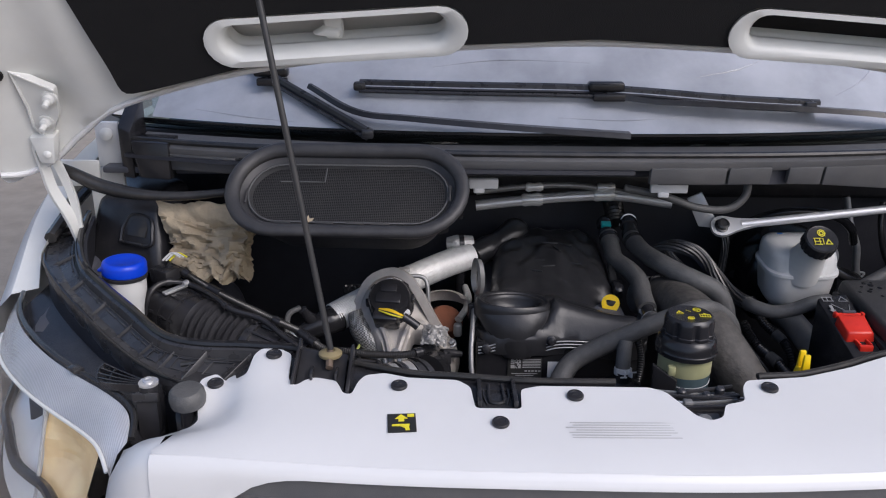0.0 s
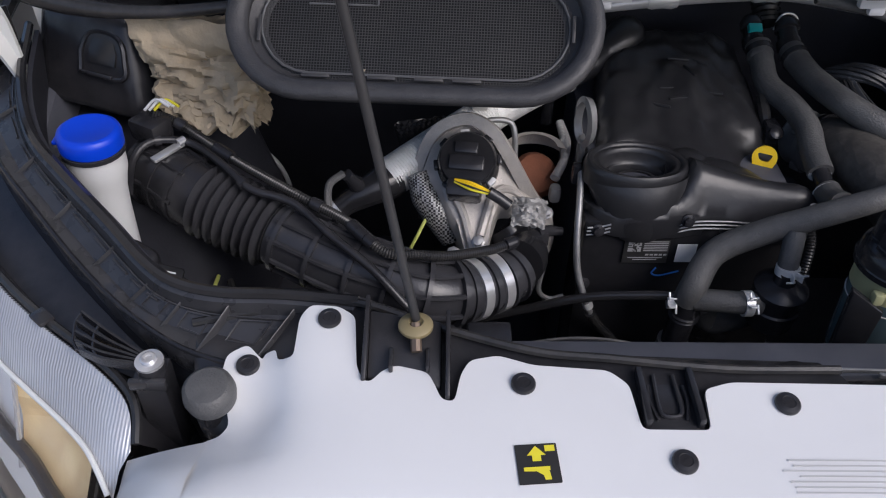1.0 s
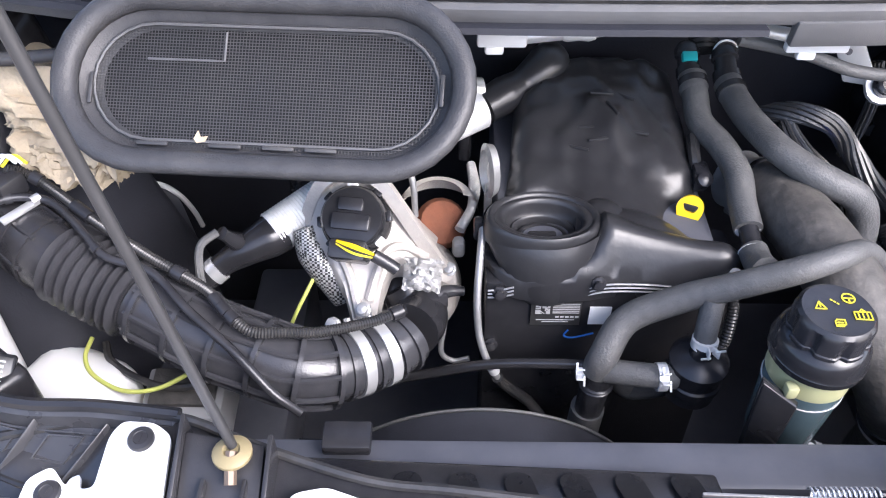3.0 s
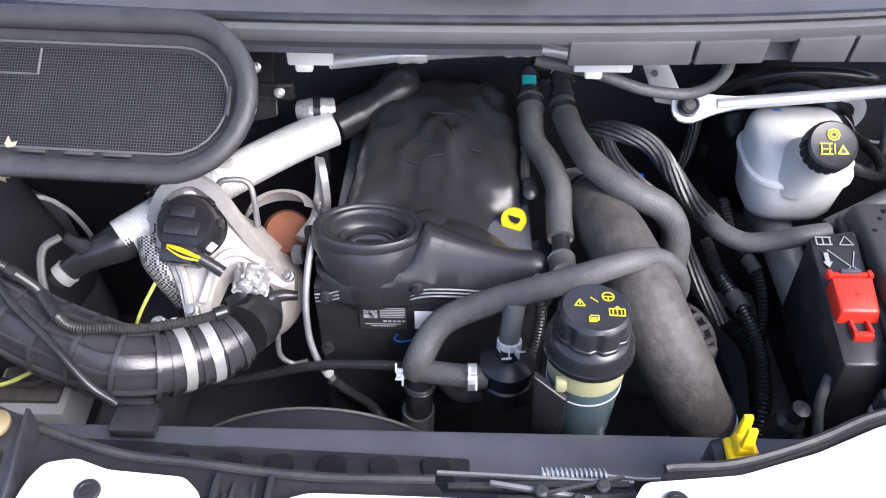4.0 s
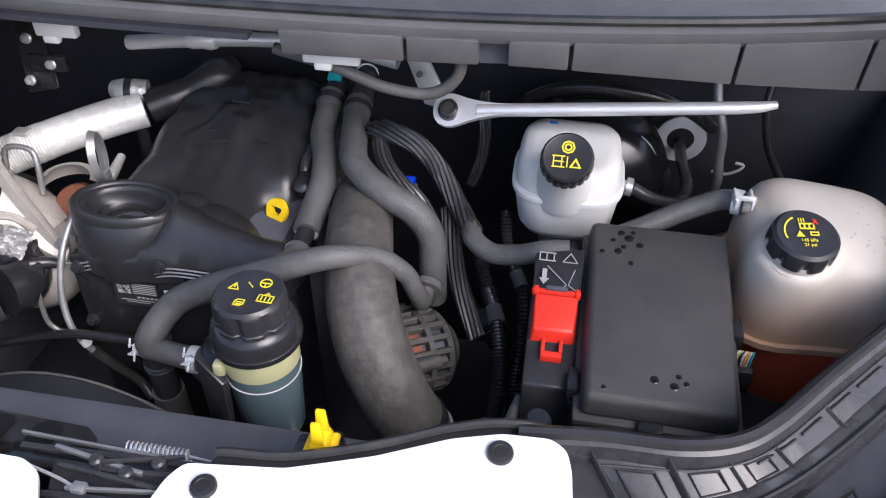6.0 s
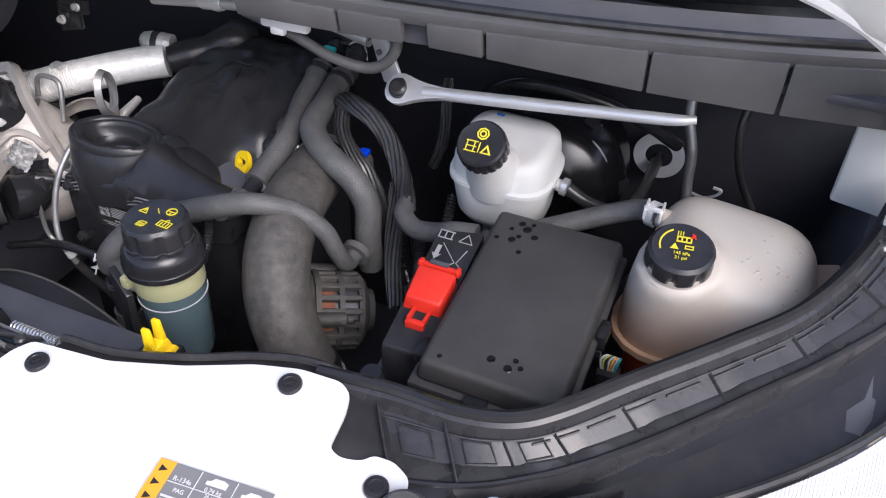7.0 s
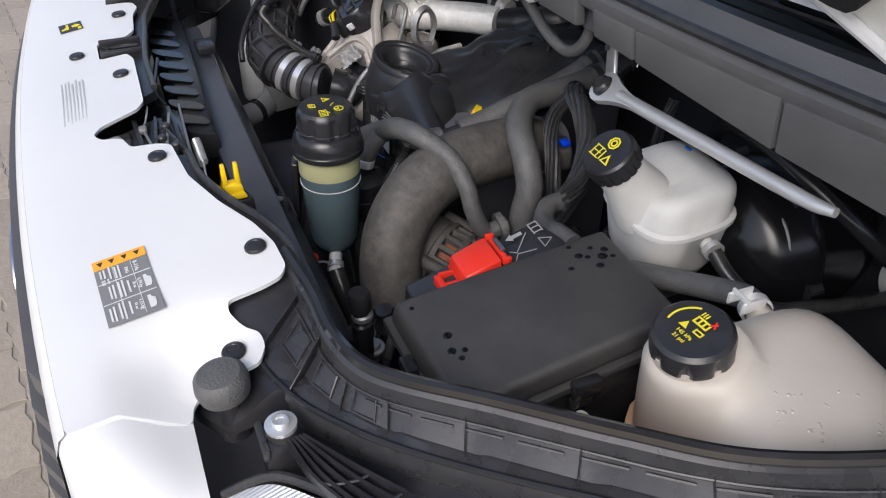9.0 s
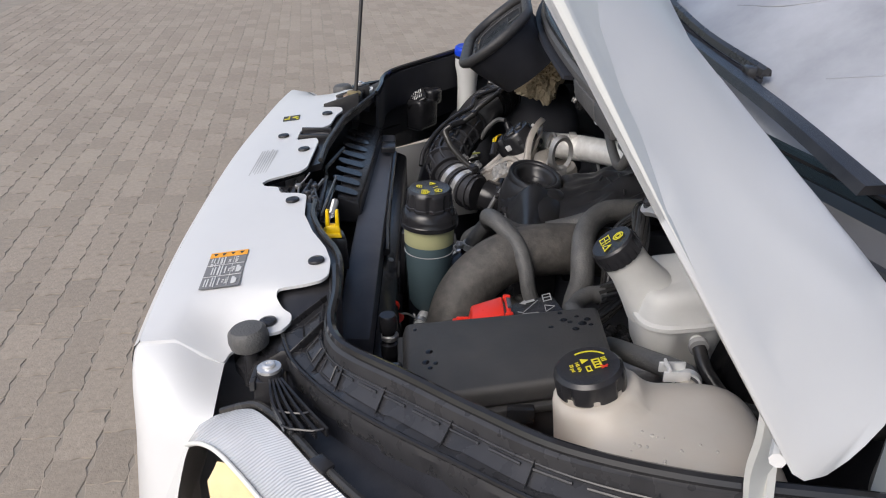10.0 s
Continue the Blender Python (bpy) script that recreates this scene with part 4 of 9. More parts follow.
for x0, x1 in segs:
    fy0, fy1 = cowl_y(x0) - 0.006, cowl_y(x1) - 0.006
    part("cowl_face", wedge([(x0, fy0 + 0.006, face_low(x0)), (x1, fy1 + 0.006, face_low(x1)), (x1, fy1 + 0.018, face_low(x1)), (x0, fy0 + 0.018, face_low(x0))],
                            [(x0, fy0, 1.241), (x1, fy1, 1.241), (x1, fy1 + 0.014, 1.243), (x0, fy0 + 0.014, 1.243)], 0.002), COWL, cowl)
for x0, x1 in ((-0.80, -0.725), (-0.585, -0.345)):
    part("cowl_end", wedge([(x0, cowl_y(x0) + 0.002, 1.196), (x1, cowl_y(x1) + 0.002, 1.196), (x1, cowl_y(x1) + 0.03, 1.196), (x0, cowl_y(x0) + 0.03, 1.196)],
                           [(x0, cowl_y(x0) - 0.006, 1.243), (x1, cowl_y(x1) - 0.006, 1.243), (x1, cowl_y(x1) + 0.03, 1.243), (x0, cowl_y(x0) + 0.03, 1.243)], 0.002), BLACK, cowl, "dark cowl end panel")
part("end_wall", wedge([(-0.815, 0.525, 1.19), (-0.79, 0.515, 1.19), (-0.79, 0.60, 1.19), (-0.815, 0.60, 1.19)], [(-0.815, 0.525, 1.285), (-0.79, 0.515, 1.275), (-0.79, 0.60, 1.33), (-0.815, 0.60, 1.33)], 0.003), BLACK, cowl)
part("cowl_backing", sweep([Vector((x, cowl_y(x) + 0.018, 1.218)) for x in xs if x > 0.12], lambda i, n: [(-0.002, -0.012), (0.002, -0.012), (0.002, 0.022), (-0.002, 0.022)]), DEEP, cowl)
part("cowl_end", wedge([(-0.775, 0.50, 1.195), (-0.715, 0.485, 1.195), (-0.715, 0.57, 1.195), (-0.775, 0.57, 1.195)], [(-0.79, 0.51, 1.262), (-0.715, 0.49, 1.262), (-0.715, 0.57, 1.262), (-0.79, 0.57, 1.262)], 0.004), BLACK, cowl)
part("cowl_well", rbox((0, 0.60, 1.205), (1.7, 0.16, 0.012), 0.003), DEEP, cowl)

screen = thing("windscreen", (0, 0.55, 1.27), "large raked laminated windscreen with a black border", "windscreen", kind="structure")


def glass_at(x, s):
    """s metres up the slope of the screen."""
    return Vector((x * (1 - 0.10 * s), cowl_y(x) + 0.062 + 0.16 * (x / 0.85) ** 2 * (0.2 + s) + s * math.cos(radians(41)), 1.268 + s * math.sin(radians(41))))


g = Geo()
gx = [-0.86 + 0.0717 * i for i in range(25)]
gs = [0.0, 0.12, 0.3, 0.5, 0.75, 1.0, 1.12]
for s in gs:
    g.v += [glass_at(x, s) for x in gx]
n0, w = len(g.v), len(gx)
for r in range(len(gs) - 1):
    for i in range(w - 1):
        g.f.append((r * w + i, r * w + i + 1, (r + 1) * w + i + 1, (r + 1) * w + i))
base = list(g.f)
g.v += [p + Vector((0, 0.004, -0.004)) for p in g.v[:n0]]
g.f += [tuple(i + n0 for i in f[::-1]) for f in base]
loop = list(range(w)) + [r * w + w - 1 for r in range(1, len(gs))] + [(len(gs) - 1) * w + i for i in range(w - 2, -1, -1)] + [r * w for r in range(len(gs) - 2, 0, -1)]
g.f += [(loop[i], loop[i - 1], loop[i - 1] + n0, loop[i] + n0) for i in range(len(loop))]
pane = part("pane", g, GLASS, screen, angle=60)
pane.visible_shadow = False
part("black_border", sweep([glass_at(x, 0.012) + Vector((0, 0, 0.002)) for x in gx], lambda i, n: [(-0.014, -0.012), (0.02, 0.006), (0.02, 0.009), (-0.014, -0.009)]), GLOSS, screen)

# film on the lower screen; its cloudy paleness is partly painted sky reflection
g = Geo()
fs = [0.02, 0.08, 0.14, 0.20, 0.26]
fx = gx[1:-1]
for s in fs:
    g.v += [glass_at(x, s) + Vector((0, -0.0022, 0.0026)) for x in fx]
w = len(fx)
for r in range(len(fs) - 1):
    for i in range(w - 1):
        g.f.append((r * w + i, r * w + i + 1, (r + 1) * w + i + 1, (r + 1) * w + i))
film_ = thing("protective_film", glass_at(0, 0.10), "protective film over the lower windscreen, sky reflection painted in as cloudy grey", "film")
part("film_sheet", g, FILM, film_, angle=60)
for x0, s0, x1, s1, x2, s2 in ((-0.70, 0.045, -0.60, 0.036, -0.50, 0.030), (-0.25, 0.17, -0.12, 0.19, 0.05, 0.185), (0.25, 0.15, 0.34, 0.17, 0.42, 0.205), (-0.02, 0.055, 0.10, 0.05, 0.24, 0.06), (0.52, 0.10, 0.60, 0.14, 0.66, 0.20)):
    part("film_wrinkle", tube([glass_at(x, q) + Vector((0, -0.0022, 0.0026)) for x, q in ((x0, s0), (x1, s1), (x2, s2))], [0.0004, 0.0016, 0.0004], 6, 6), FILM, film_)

cab = thing("van_cab", (0, 1.5, 0.4), "white van cab with roof, pillars and a dark dashboard inside", "van cab")
for s in (1, -1):
    part("pillar", tube([glass_at(s * 0.89, 0.0), glass_at(s * 0.89, 0.5), glass_at(s * 0.89, 1.15)], 0.035, 10, 5), WHITE, cab)
    part("door_side", rbox((s * 0.99, 1.7, 0.85), (0.05, 0.9, 0.75), 0.02), WHITE, cab)
part("roof", rbox((0, 2.3, 2.08), (1.8, 1.8, 0.06), 0.03), WHITE, cab)
part("dashboard", wedge([(-0.86, 0.72, 1.1), (0.86, 0.72, 1.1), (0.86, 1.4, 1.0), (-0.86, 1.4, 1.0)], [(-0.86, 0.74, 1.2), (0.86, 0.74, 1.2), (0.86, 1.3, 1.30), (-0.86, 1.3, 1.30)], 0.03), BLACK, cab)
part("cabin_back", rbox((0, 2.0, 1.5), (1.86, 0.04, 1.3), 0.01), DEEP, cab)


def wiper(name, arm, blade, fat):
    w_ = thing(name, arm[0], "black windscreen wiper with a slim arm and rubber blade, parked", "wiper", "windscreen wipers")
    part("arm", sweep(spline(arm, 6), lambda i, n: [(-fat * (1.2 - 0.75 * i / n), -0.004), (fat * (1.2 - 0.75 * i / n), -0.004), (fat * (0.8 - 0.5 * i / n), 0.005), (-fat * (0.8 - 0.5 * i / n), 0.005)]), BLACK, w_)
    bs = spline(blade, 8)
    part("spoiler", sweep(bs, lambda i, n: [(-0.0075, -0.002), (0.005, -0.002), (0.003, 0.005), (-0.002, 0.008), (-0.0065, 0.005)]), TRAY, w_, "glossy black blade spoiler")
    part("rubber_strip", tube([Vector(p) + Vector((0, -0.010, -0.012)) for p in blade], 0.0036, 6, 8), TRAY, w_)
    part("carrier_rail", tube([Vector(p) + Vector((0, -0.004, -0.007)) for p in blade], 0.0030, 6, 8), PITCH, w_)
    for f in (0.02, 0.98):
        e = bs[int((len(bs) - 1) * f)]
        part("end_cap", rbox(e + Vector((0, -0.004, -0.004)), (0.022, 0.020, 0.016), 0.004), TRAY, w_)
    mid = bs[int(len(bs) * 0.5)]
    jn = part("joint", rbox(mid + Vector((0, 0.002, 0.005)), (0.066, 0.026, 0.018), 0.006, seg=3), GLOSS, w_)
    part("joint_foot", rbox(mid + Vector((0.004, -0.014, -0.012)), (0.058, 0.016, 0.014), 0.003), BLACK, jn)
    return w_


def gl(x, s, up=0.018):
    return glass_at(x, s) + Vector((0, -0.6 * up, 0.8 * up))


wiper("wiper", [gl(0.72, 0.0, 0.03), gl(0.55, 0.035, 0.03), gl(0.30, 0.065, 0.025), gl(0.16, 0.078, 0.02), gl(0.07, 0.094, 0.02)],
      [gl(-0.385, 0.112), gl(-0.2, 0.112), gl(0.07, 0.108), gl(0.3, 0.085), gl(0.47, 0.07)], 0.012)
wiper("wiper", [gl(0.10, 0.0, 0.024), gl(-0.1, 0.015, 0.024), gl(-0.28, 0.03, 0.024), gl(-0.385, 0.045, 0.02), gl(-0.48, 0.10, 0.02)],
      [gl(-0.36, 0.005), gl(-0.45, 0.06), gl(-0.56, 0.125), gl(-0.66, 0.19), gl(-0.74, 0.25)], 0.012)

# ---- bonnet, open ----
TH = radians(62)
HINGE = Vector((0, 0.42, 1.30))
BON = Matrix(((1, 0, 0, HINGE.x), (0, -math.cos(TH), -math.sin(TH), HINGE.y), (0, math.sin(TH), -math.cos(TH), HINGE.z), (0, 0, 0, 1)))
bonnet = thing("bonnet", (0, 0.42, 1.25), "white van bonnet propped open, with a black felt liner inside", "bonnet")
rear = [(-0.972, -0.060), (-0.935, -0.068), (-0.885, -0.050), (-0.83, -0.006), (-0.745, 0.052), (-0.54, 0.118), (-0.30, 0.158), (-0.08, 0.175), (0.08, 0.175), (0.30, 0.158), (0.54, 0.118), (0.745, 0.052), (0.83, -0.006), (0.885, -0.050), (0.935, -0.068), (0.972, -0.060)]
fro = [(0.985, 0.1), (0.97, 0.35), (0.92, 0.55), (0.82, 0.72), (0.6, 0.83), (0.3, 0.88), (0, 0.895), (-0.3, 0.88), (-0.6, 0.83), (-0.82, 0.72), (-0.92, 0.55), (-0.97, 0.35), (-0.985, 0.1)]
outl = rounded(rear + fro, 0.02)


def inner_w(x, s):
    side = min(1, max(0, abs(x) - 0.80) / 0.18)
    hump = 0.010 * math.exp(-((abs(x) - 0.795 - 0.10 * max(0, s - 0.1)) / 0.030) ** 2)
    dish = 0.016 * math.exp(-((abs(x) - 0.865) / 0.045) ** 2 - ((s - 0.06) / 0.07) ** 2)
    return (0.055 + 0.08 * max(0, min(0.3, s))) * side ** 1.5 - 0.004 + hump - dish + 0.002 * math.sin(9 * s + 2 * x)


def stadium(cx, cy, hw, hh, n=10, tilt=0.0):
    pts = []
    for sx, a0 in ((1, -90), (-1, 90)):
        for k in range(n + 1):
            t = radians(a0 + 180 * k / n)
            pts.append((sx * (hw - hh) + hh * math.cos(t), hh * math.sin(t)))
    c, s = math.cos(radians(tilt)), math.sin(radians(tilt))
    return [(cx + c * x - s * y, cy + s * x + c * y) for x, y in pts]


ov1, ov2 = stadium(-0.387, 0.202, 0.166, 0.026, tilt=5), stadium(0.387, 0.202, 0.166, 0.026, tilt=-5)
part("inner_panel", sheet(outl, inner_w, 0.004, 0.022, (ov1, ov2), BON), PRIMER, bonnet, "pale painted inner panel", angle=60)


def outer_w(x, s):
    side = max(0, abs(x) - 0.85) / 0.125
    b = min(1, (abs(x) / 0.8) ** 4)
    base = b * min(inner_w(x, s) - 0.008, -0.050 + 0.30 * s) - 0.055 * (1 - b)
    return base + (0.051 + 0.08 * max(0, min(0.3, s)) - base) * min(1, side) ** 2.1


rear_skin = [(x, s - 0.032 * min(1, max(0, (abs(x) - 0.78) / 0.1))) for x, s in rear]
part("outer_skin", sheet(rounded(rear_skin + fro, 0.02), outer_w, 0.003, 0.022, (), BON), WHITE, bonnet, angle=60)
wall = Geo()
k = len(outl)
wall.v = [BON @ Vector((x, s, outer_w(x, s))) for x, s in outl] + [BON @ Vector((x, s, inner_w(x, s))) for x, s in outl]
wall.f = [(i, (i + 1) % k, (i + 1) % k + k, i + k) for i in range(k)]
part("hem", wall, WHITE, bonnet, angle=60)
part("hem_bead", tube([BON @ Vector((x, s, inner_w(x, s) + 0.003)) for x, s in rear], 0.005, 8, 5), WHITE, bonnet)
lin = [(-0.735, 0.082), (-0.68, 0.100), (-0.54, 0.140), (-0.30, 0.180), (0, 0.198), (0.30, 0.180), (0.54, 0.140), (0.68, 0.100), (0.735, 0.082), (0.742, 0.13), (0.757, 0.19), (0.775, 0.27), (0.80, 0.5), (0.6, 0.72), (0, 0.8), (-0.6, 0.72), (-0.80, 0.5), (-0.775, 0.27), (-0.757, 0.19), (-0.742, 0.13)]
h1, h2 = stadium(-0.386, 0.199, 0.196, 0.042, tilt=4.5), stadium(0.386, 0.199, 0.196, 0.042, tilt=-4.5)
part("liner", sheet(rounded(lin, 0.02), lambda x, s: 0.022 - 0.014 * min(1, max(0, (abs(x) - 0.68) / 0.1)), 0.012, 0.04, (h1, h2), BON), LINER, bonnet, "black felt sound liner")
for h, o in ((h1, ov1), (h2, ov2)):
    n_ = len(h)
    g = Geo([BON @ Vector((x, s, 0.026)) for x, s in h] + [BON @ Vector((x * 0.35 + a * 0.65, s * 0.35 + b * 0.65, 0.028)) for (x, s), (a, b) in zip(h, o)] + [BON @ Vector((x, s, 0.018)) for x, s in o] + [BON @ Vector((x, s, -0.03)) for x, s in o])
    for r in range(3):
        g.f += [(r * n_ + i, r * n_ + (i + 1) % n_, (r + 1) * n_ + (i + 1) % n_, (r + 1) * n_ + i) for i in range(n_)]
    part("oval_rim", g, PRIMER, bonnet, "pale oval opening rim", angle=60)
# near-black sheet added behind the right oval only, so its cavity reads dark
part("oval_dark_sheet", sheet(stadium(0.387, 0.202, 0.180, 0.038, tilt=-5), lambda x, s: -0.031, 0.004, 0.03, (), BON), LINER, bonnet, "near-black sheet added behind the right opening")
part("stiffener", rbox((0, 0, 0), (0.028, 0.056, 0.02), 0.006).moved(BON @ Matrix.Translation((-0.392, 0.203, -0.015))), PRIMER, bonnet)
part("stiffener_clip", wedge([BON @ Vector(p) for p in ((-0.428, 0.186, -0.012), (-0.378, 0.180, -0.012), (-0.378, 0.198, -0.012), (-0.405, 0.200, -0.012))], [BON @ Vector(p) for p in ((-0.420, 0.188, 0.003), (-0.384, 0.183, 0.003), (-0.384, 0.195, 0.003), (-0.405, 0.197, 0.003))], 0.003), PRIMER, bonnet)


def hinge(s):
    def B(x, q, w):
        return BON @ Vector((s * x, q, w))

    a = [B(0.884, 0.004, 0.010), Vector((s * 0.908, 0.415, 1.275)), Vector((s * 0.907, 0.425, 1.235)), Vector((s * 0.902, 0.432, 1.19)), Vector((s * 0.884, 0.440, 1.14)), Vector((s * 0.874, 0.452, 1.085))]
    h = part("hinge", sweep(spline(a, 5), lambda i, n: [(-0.008 - 0.003 * i / n, -0.003), (0.008 + 0.003 * i / n, -0.003), (0.008 + 0.003 * i / n, 0.003), (-0.008 - 0.003 * i / n, 0.003)]), PRIMER, bonnet, "white painted steel hinge arm")
    pts = [(0.896, 0.128), (0.839, 0.094), (0.850, 0.042), (0.878, -0.004), (0.898, 0.020), (0.893, 0.060)]
    part("hinge_plate", sheet(rounded([(s * x, q) for x, q in pts], 0.005), lambda x, q: 0.016, 0.012, 0.03, (), BON), PRIMER, h)
    part("plate_flange", tube([B(0.839, 0.094, 0.017), B(0.896, 0.128, 0.017), B(0.893, 0.06, 0.017), B(0.898, 0.02, 0.017), B(0.886, -0.002, 0.017)], 0.0028, 6, 1, smooth=False), PRIMER, h)
    part("drain_slot", lathe(B(0.912, 0.128, inner_w(0.912, 0.128) + 0.001), B(0, 0, 1) - B(0, 0, 0), [(0.010, -0.003), (0.010, 0.0015), (0.001, 0.0015)], 14), LINER, h, "dark drain hole")
    part("second_arm", sweep(spline([Vector((s * 0.892, 0.425, 1.265)), Vector((s * 0.884, 0.44, 1.215)), Vector((s * 0.876, 0.448, 1.165)), Vector((s * 0.878, 0.455, 1.09))], 5), lambda i, n: [(-0.007, -0.003), (0.007, -0.003), (0.007, 0.003), (-0.007, 0.003)]), PRIMER, h)
    part("pivot_bracket", wedge([Vector((s * 0.878, 0.405, 1.245)), Vector((s * 0.902, 0.405, 1.245)), Vector((s * 0.902, 0.425, 1.25)), Vector((s * 0.878, 0.425, 1.25))], [Vector((s * 0.868, 0.395, 1.292)), Vector((s * 0.910, 0.395, 1.292)), Vector((s * 0.910, 0.420, 1.30)), Vector((s * 0.868, 0.420, 1.30))], 0.003), PRIMER, h)
    part("pivot", lathe((s * 0.886, 0.402, 1.262), (0, -1, 0.1), [(0.007, -0.004), (0.007, 0.002), (0.004, 0.004), (0.001, 0.0045)], 14), PRIMER, h)
    for x, q in ((0.852, 0.078), (0.874, 0.030)):
        part("bolt", lathe(B(x, q, 0.014), (0, -math.sin(TH), -math.cos(TH)), [(0.013, 0), (0.013, 0.004), (0.009, 0.005), (0.009, 0.012), (0.005, 0.014), (0.005, 0.026), (0.001, 0.027)], 12), PRIMER, h)
    part("foot", rbox((s * 0.892, 0.468, 1.058), (0.026, 0.045, 0.012), 0.004), PRIMER, h)
    part("pillar_plate", rbox((s * 0.846, 0.556, 1.245), (0.045, 0.012, 0.085), 0.004), WHITE, h)
    part("wing_plate", rbox((s * 0.905, 0.535, 1.195), (0.09, 0.010, 0.05), 0.004), PRIMER, h)
    part("inner_flange", wedge([(s * 0.83, 0.565, 1.06), (s * 0.89, 0.55, 1.06), (s * 0.89, 0.56, 1.06), (s * 0.83, 0.575, 1.06)], [(s * 0.83, 0.565, 1.20), (s * 0.89, 0.55, 1.20), (s * 0.89, 0.56, 1.20), (s * 0.83, 0.575, 1.20)], 0.003), PRIMER, h)
    part("plate_bolt", lathe((s * 0.846, 0.55, 1.265), (0, -1, 0.2), [(0.012, 0), (0.012, 0.004), (0.007, 0.006), (0.001, 0.007)], 12), PRIMER, h)


for s in (1, -1):
    hinge(s)

rod = thing("prop_rod", (-0.373, 0.043, 1.08), "thin dark steel prop rod holding the bonnet open", "prop rod")
d = Vector((-0.160, 0.079, 0.984)).normalized()
b0 = Vector((-0.373, 0.043, 1.088))
part("rod", tube([b0, b0 + d * 0.4, b0 + d * 0.79], 0.0042, 10, 4), mat("dark_steel_rod", (0.052, 0.052, 0.054), 0.4, 0.4, var=0.2), rod)
part("washer", lathe(b0 + Vector((0, -0.004, -0.008)), (0, 0.05, 1), [(0.014, 0), (0.0155, 0.002), (0.0155, 0.005), (0.013, 0.007), (0.007, 0.0085), (0.005, 0.006)], 24), mat("tan_plastic_washer", (0.22, 0.18, 0.095), 0.5, var=0.25), rod, "tan plastic washer")
part("rod_foot", tube([b0 + Vector((0, -0.004, -0.002)), b0 + Vector((0.0, -0.012, -0.006)), b0 + Vector((0.001, -0.026, -0.014))], 0.005, 8, 4), mat("brown_steel", (0.16, 0.12, 0.09), 0.5, 0.5), rod)

# ---- intake opening with wire screen ----
inl = thing("air_inlet", (-0.38, 0.36, 1.13), "oval black rubber-rimmed air inlet covered with fine wire mesh", "air inlet")
C = Vector((-0.382, 0.342, 1.222))
U = Vector((0.386, -0.034, 0.006)).normalized()
N = U.cross(Vector((-0.012, 0.128, 0.106)).normalized()).normalized()
W = N.cross(U)
OV = Matrix((U, W, N)).transposed().to_4x4()
OV.translation = C
st = stadium(0, 0, 0.1885, 0.0785, 14)
part("rubber_rim", sweep([OV @ Vector((x, y, 0)) for x, y in st], lambda i, n: [(0.0125 * math.cos(a), 0.010 * math.sin(a)) for a in [2 * math.pi * q / 10 for q in range(10)]], True), RIMR, inl, angle=80)
st2 = stadium(0, 0, 0.172, 0.063, 14)
g = Geo([OV @ Vector((x, y, 0.002)) for x, y in st] + [OV @ Vector((x, y, -0.012)) for x, y in st2] + [OV @ Vector((x * 0.93, y * 0.86, -0.02)) for x, y in st2])
k = len(st)
for r in range(2):
    g.f += [(r * k + i, r * k + (i + 1) % k, (r + 1) * k + (i + 1) % k, (r + 1) * k + i) for i in range(k)]
part("rim_throat", g, RIMR, inl, angle=60)
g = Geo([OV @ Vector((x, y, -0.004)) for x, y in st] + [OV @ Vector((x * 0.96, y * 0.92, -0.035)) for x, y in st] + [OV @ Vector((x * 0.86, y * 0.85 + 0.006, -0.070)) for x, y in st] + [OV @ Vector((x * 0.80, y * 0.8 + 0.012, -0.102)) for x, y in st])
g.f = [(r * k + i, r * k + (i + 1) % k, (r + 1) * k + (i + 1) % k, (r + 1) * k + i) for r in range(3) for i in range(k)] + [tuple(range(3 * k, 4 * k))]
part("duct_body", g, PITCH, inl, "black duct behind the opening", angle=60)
# near-black sheet behind the mesh, painting the shade of the duct's depth
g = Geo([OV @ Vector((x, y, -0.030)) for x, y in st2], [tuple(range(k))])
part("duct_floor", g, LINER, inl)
wires = Geo()
hw, hh, pit = 0.170, 0.061, 0.0031


def chord(v):
    return hw - hh + math.sqrt(max(0, hh * hh - v * v))


j = -hh + pit
while j < hh:
    e = chord(j)
    wires.add(Geo([OV @ Vector(p) for p in ((-e, j - 0.00042, -0.014), (e, j - 0.00042, -0.014), (e, j + 0.00042, -0.014), (-e, j + 0.00042, -0.014))], [(0, 1, 2, 3)]))
    j += pit
i = -hw + pit
while i < hw:
    q = abs(i) - (hw - hh)
    e = hh if q < 0 else math.sqrt(max(0, hh * hh - q * q))
    wires.add(Geo([OV @ Vector(p) for p in ((i - 0.00042, -e, -0.0136), (i + 0.00042, -e, -0.0136), (i + 0.00042, e, -0.0136), (i - 0.00042, e, -0.0136))], [(0, 1, 2, 3)]))
    i += pit
part("wire_mesh", wires, MESHM, inl, "fine dark wire mesh")
part("retaining_wire", tube([OV @ Vector((x, y, -0.011)) for x, y in stadium(0, 0, 0.165, 0.056, 12)], 0.0014, 5, 1, closed=True, smooth=False), COWL, inl)
part("moulded_step", tube([OV @ Vector(p) for p in ((-0.115, 0.022, -0.012), (-0.05, 0.022, -0.012), (-0.04, 0.022, -0.012), (-0.04, 0.05, -0.012))], 0.0012, 5, 1, smooth=False), COWL, inl)
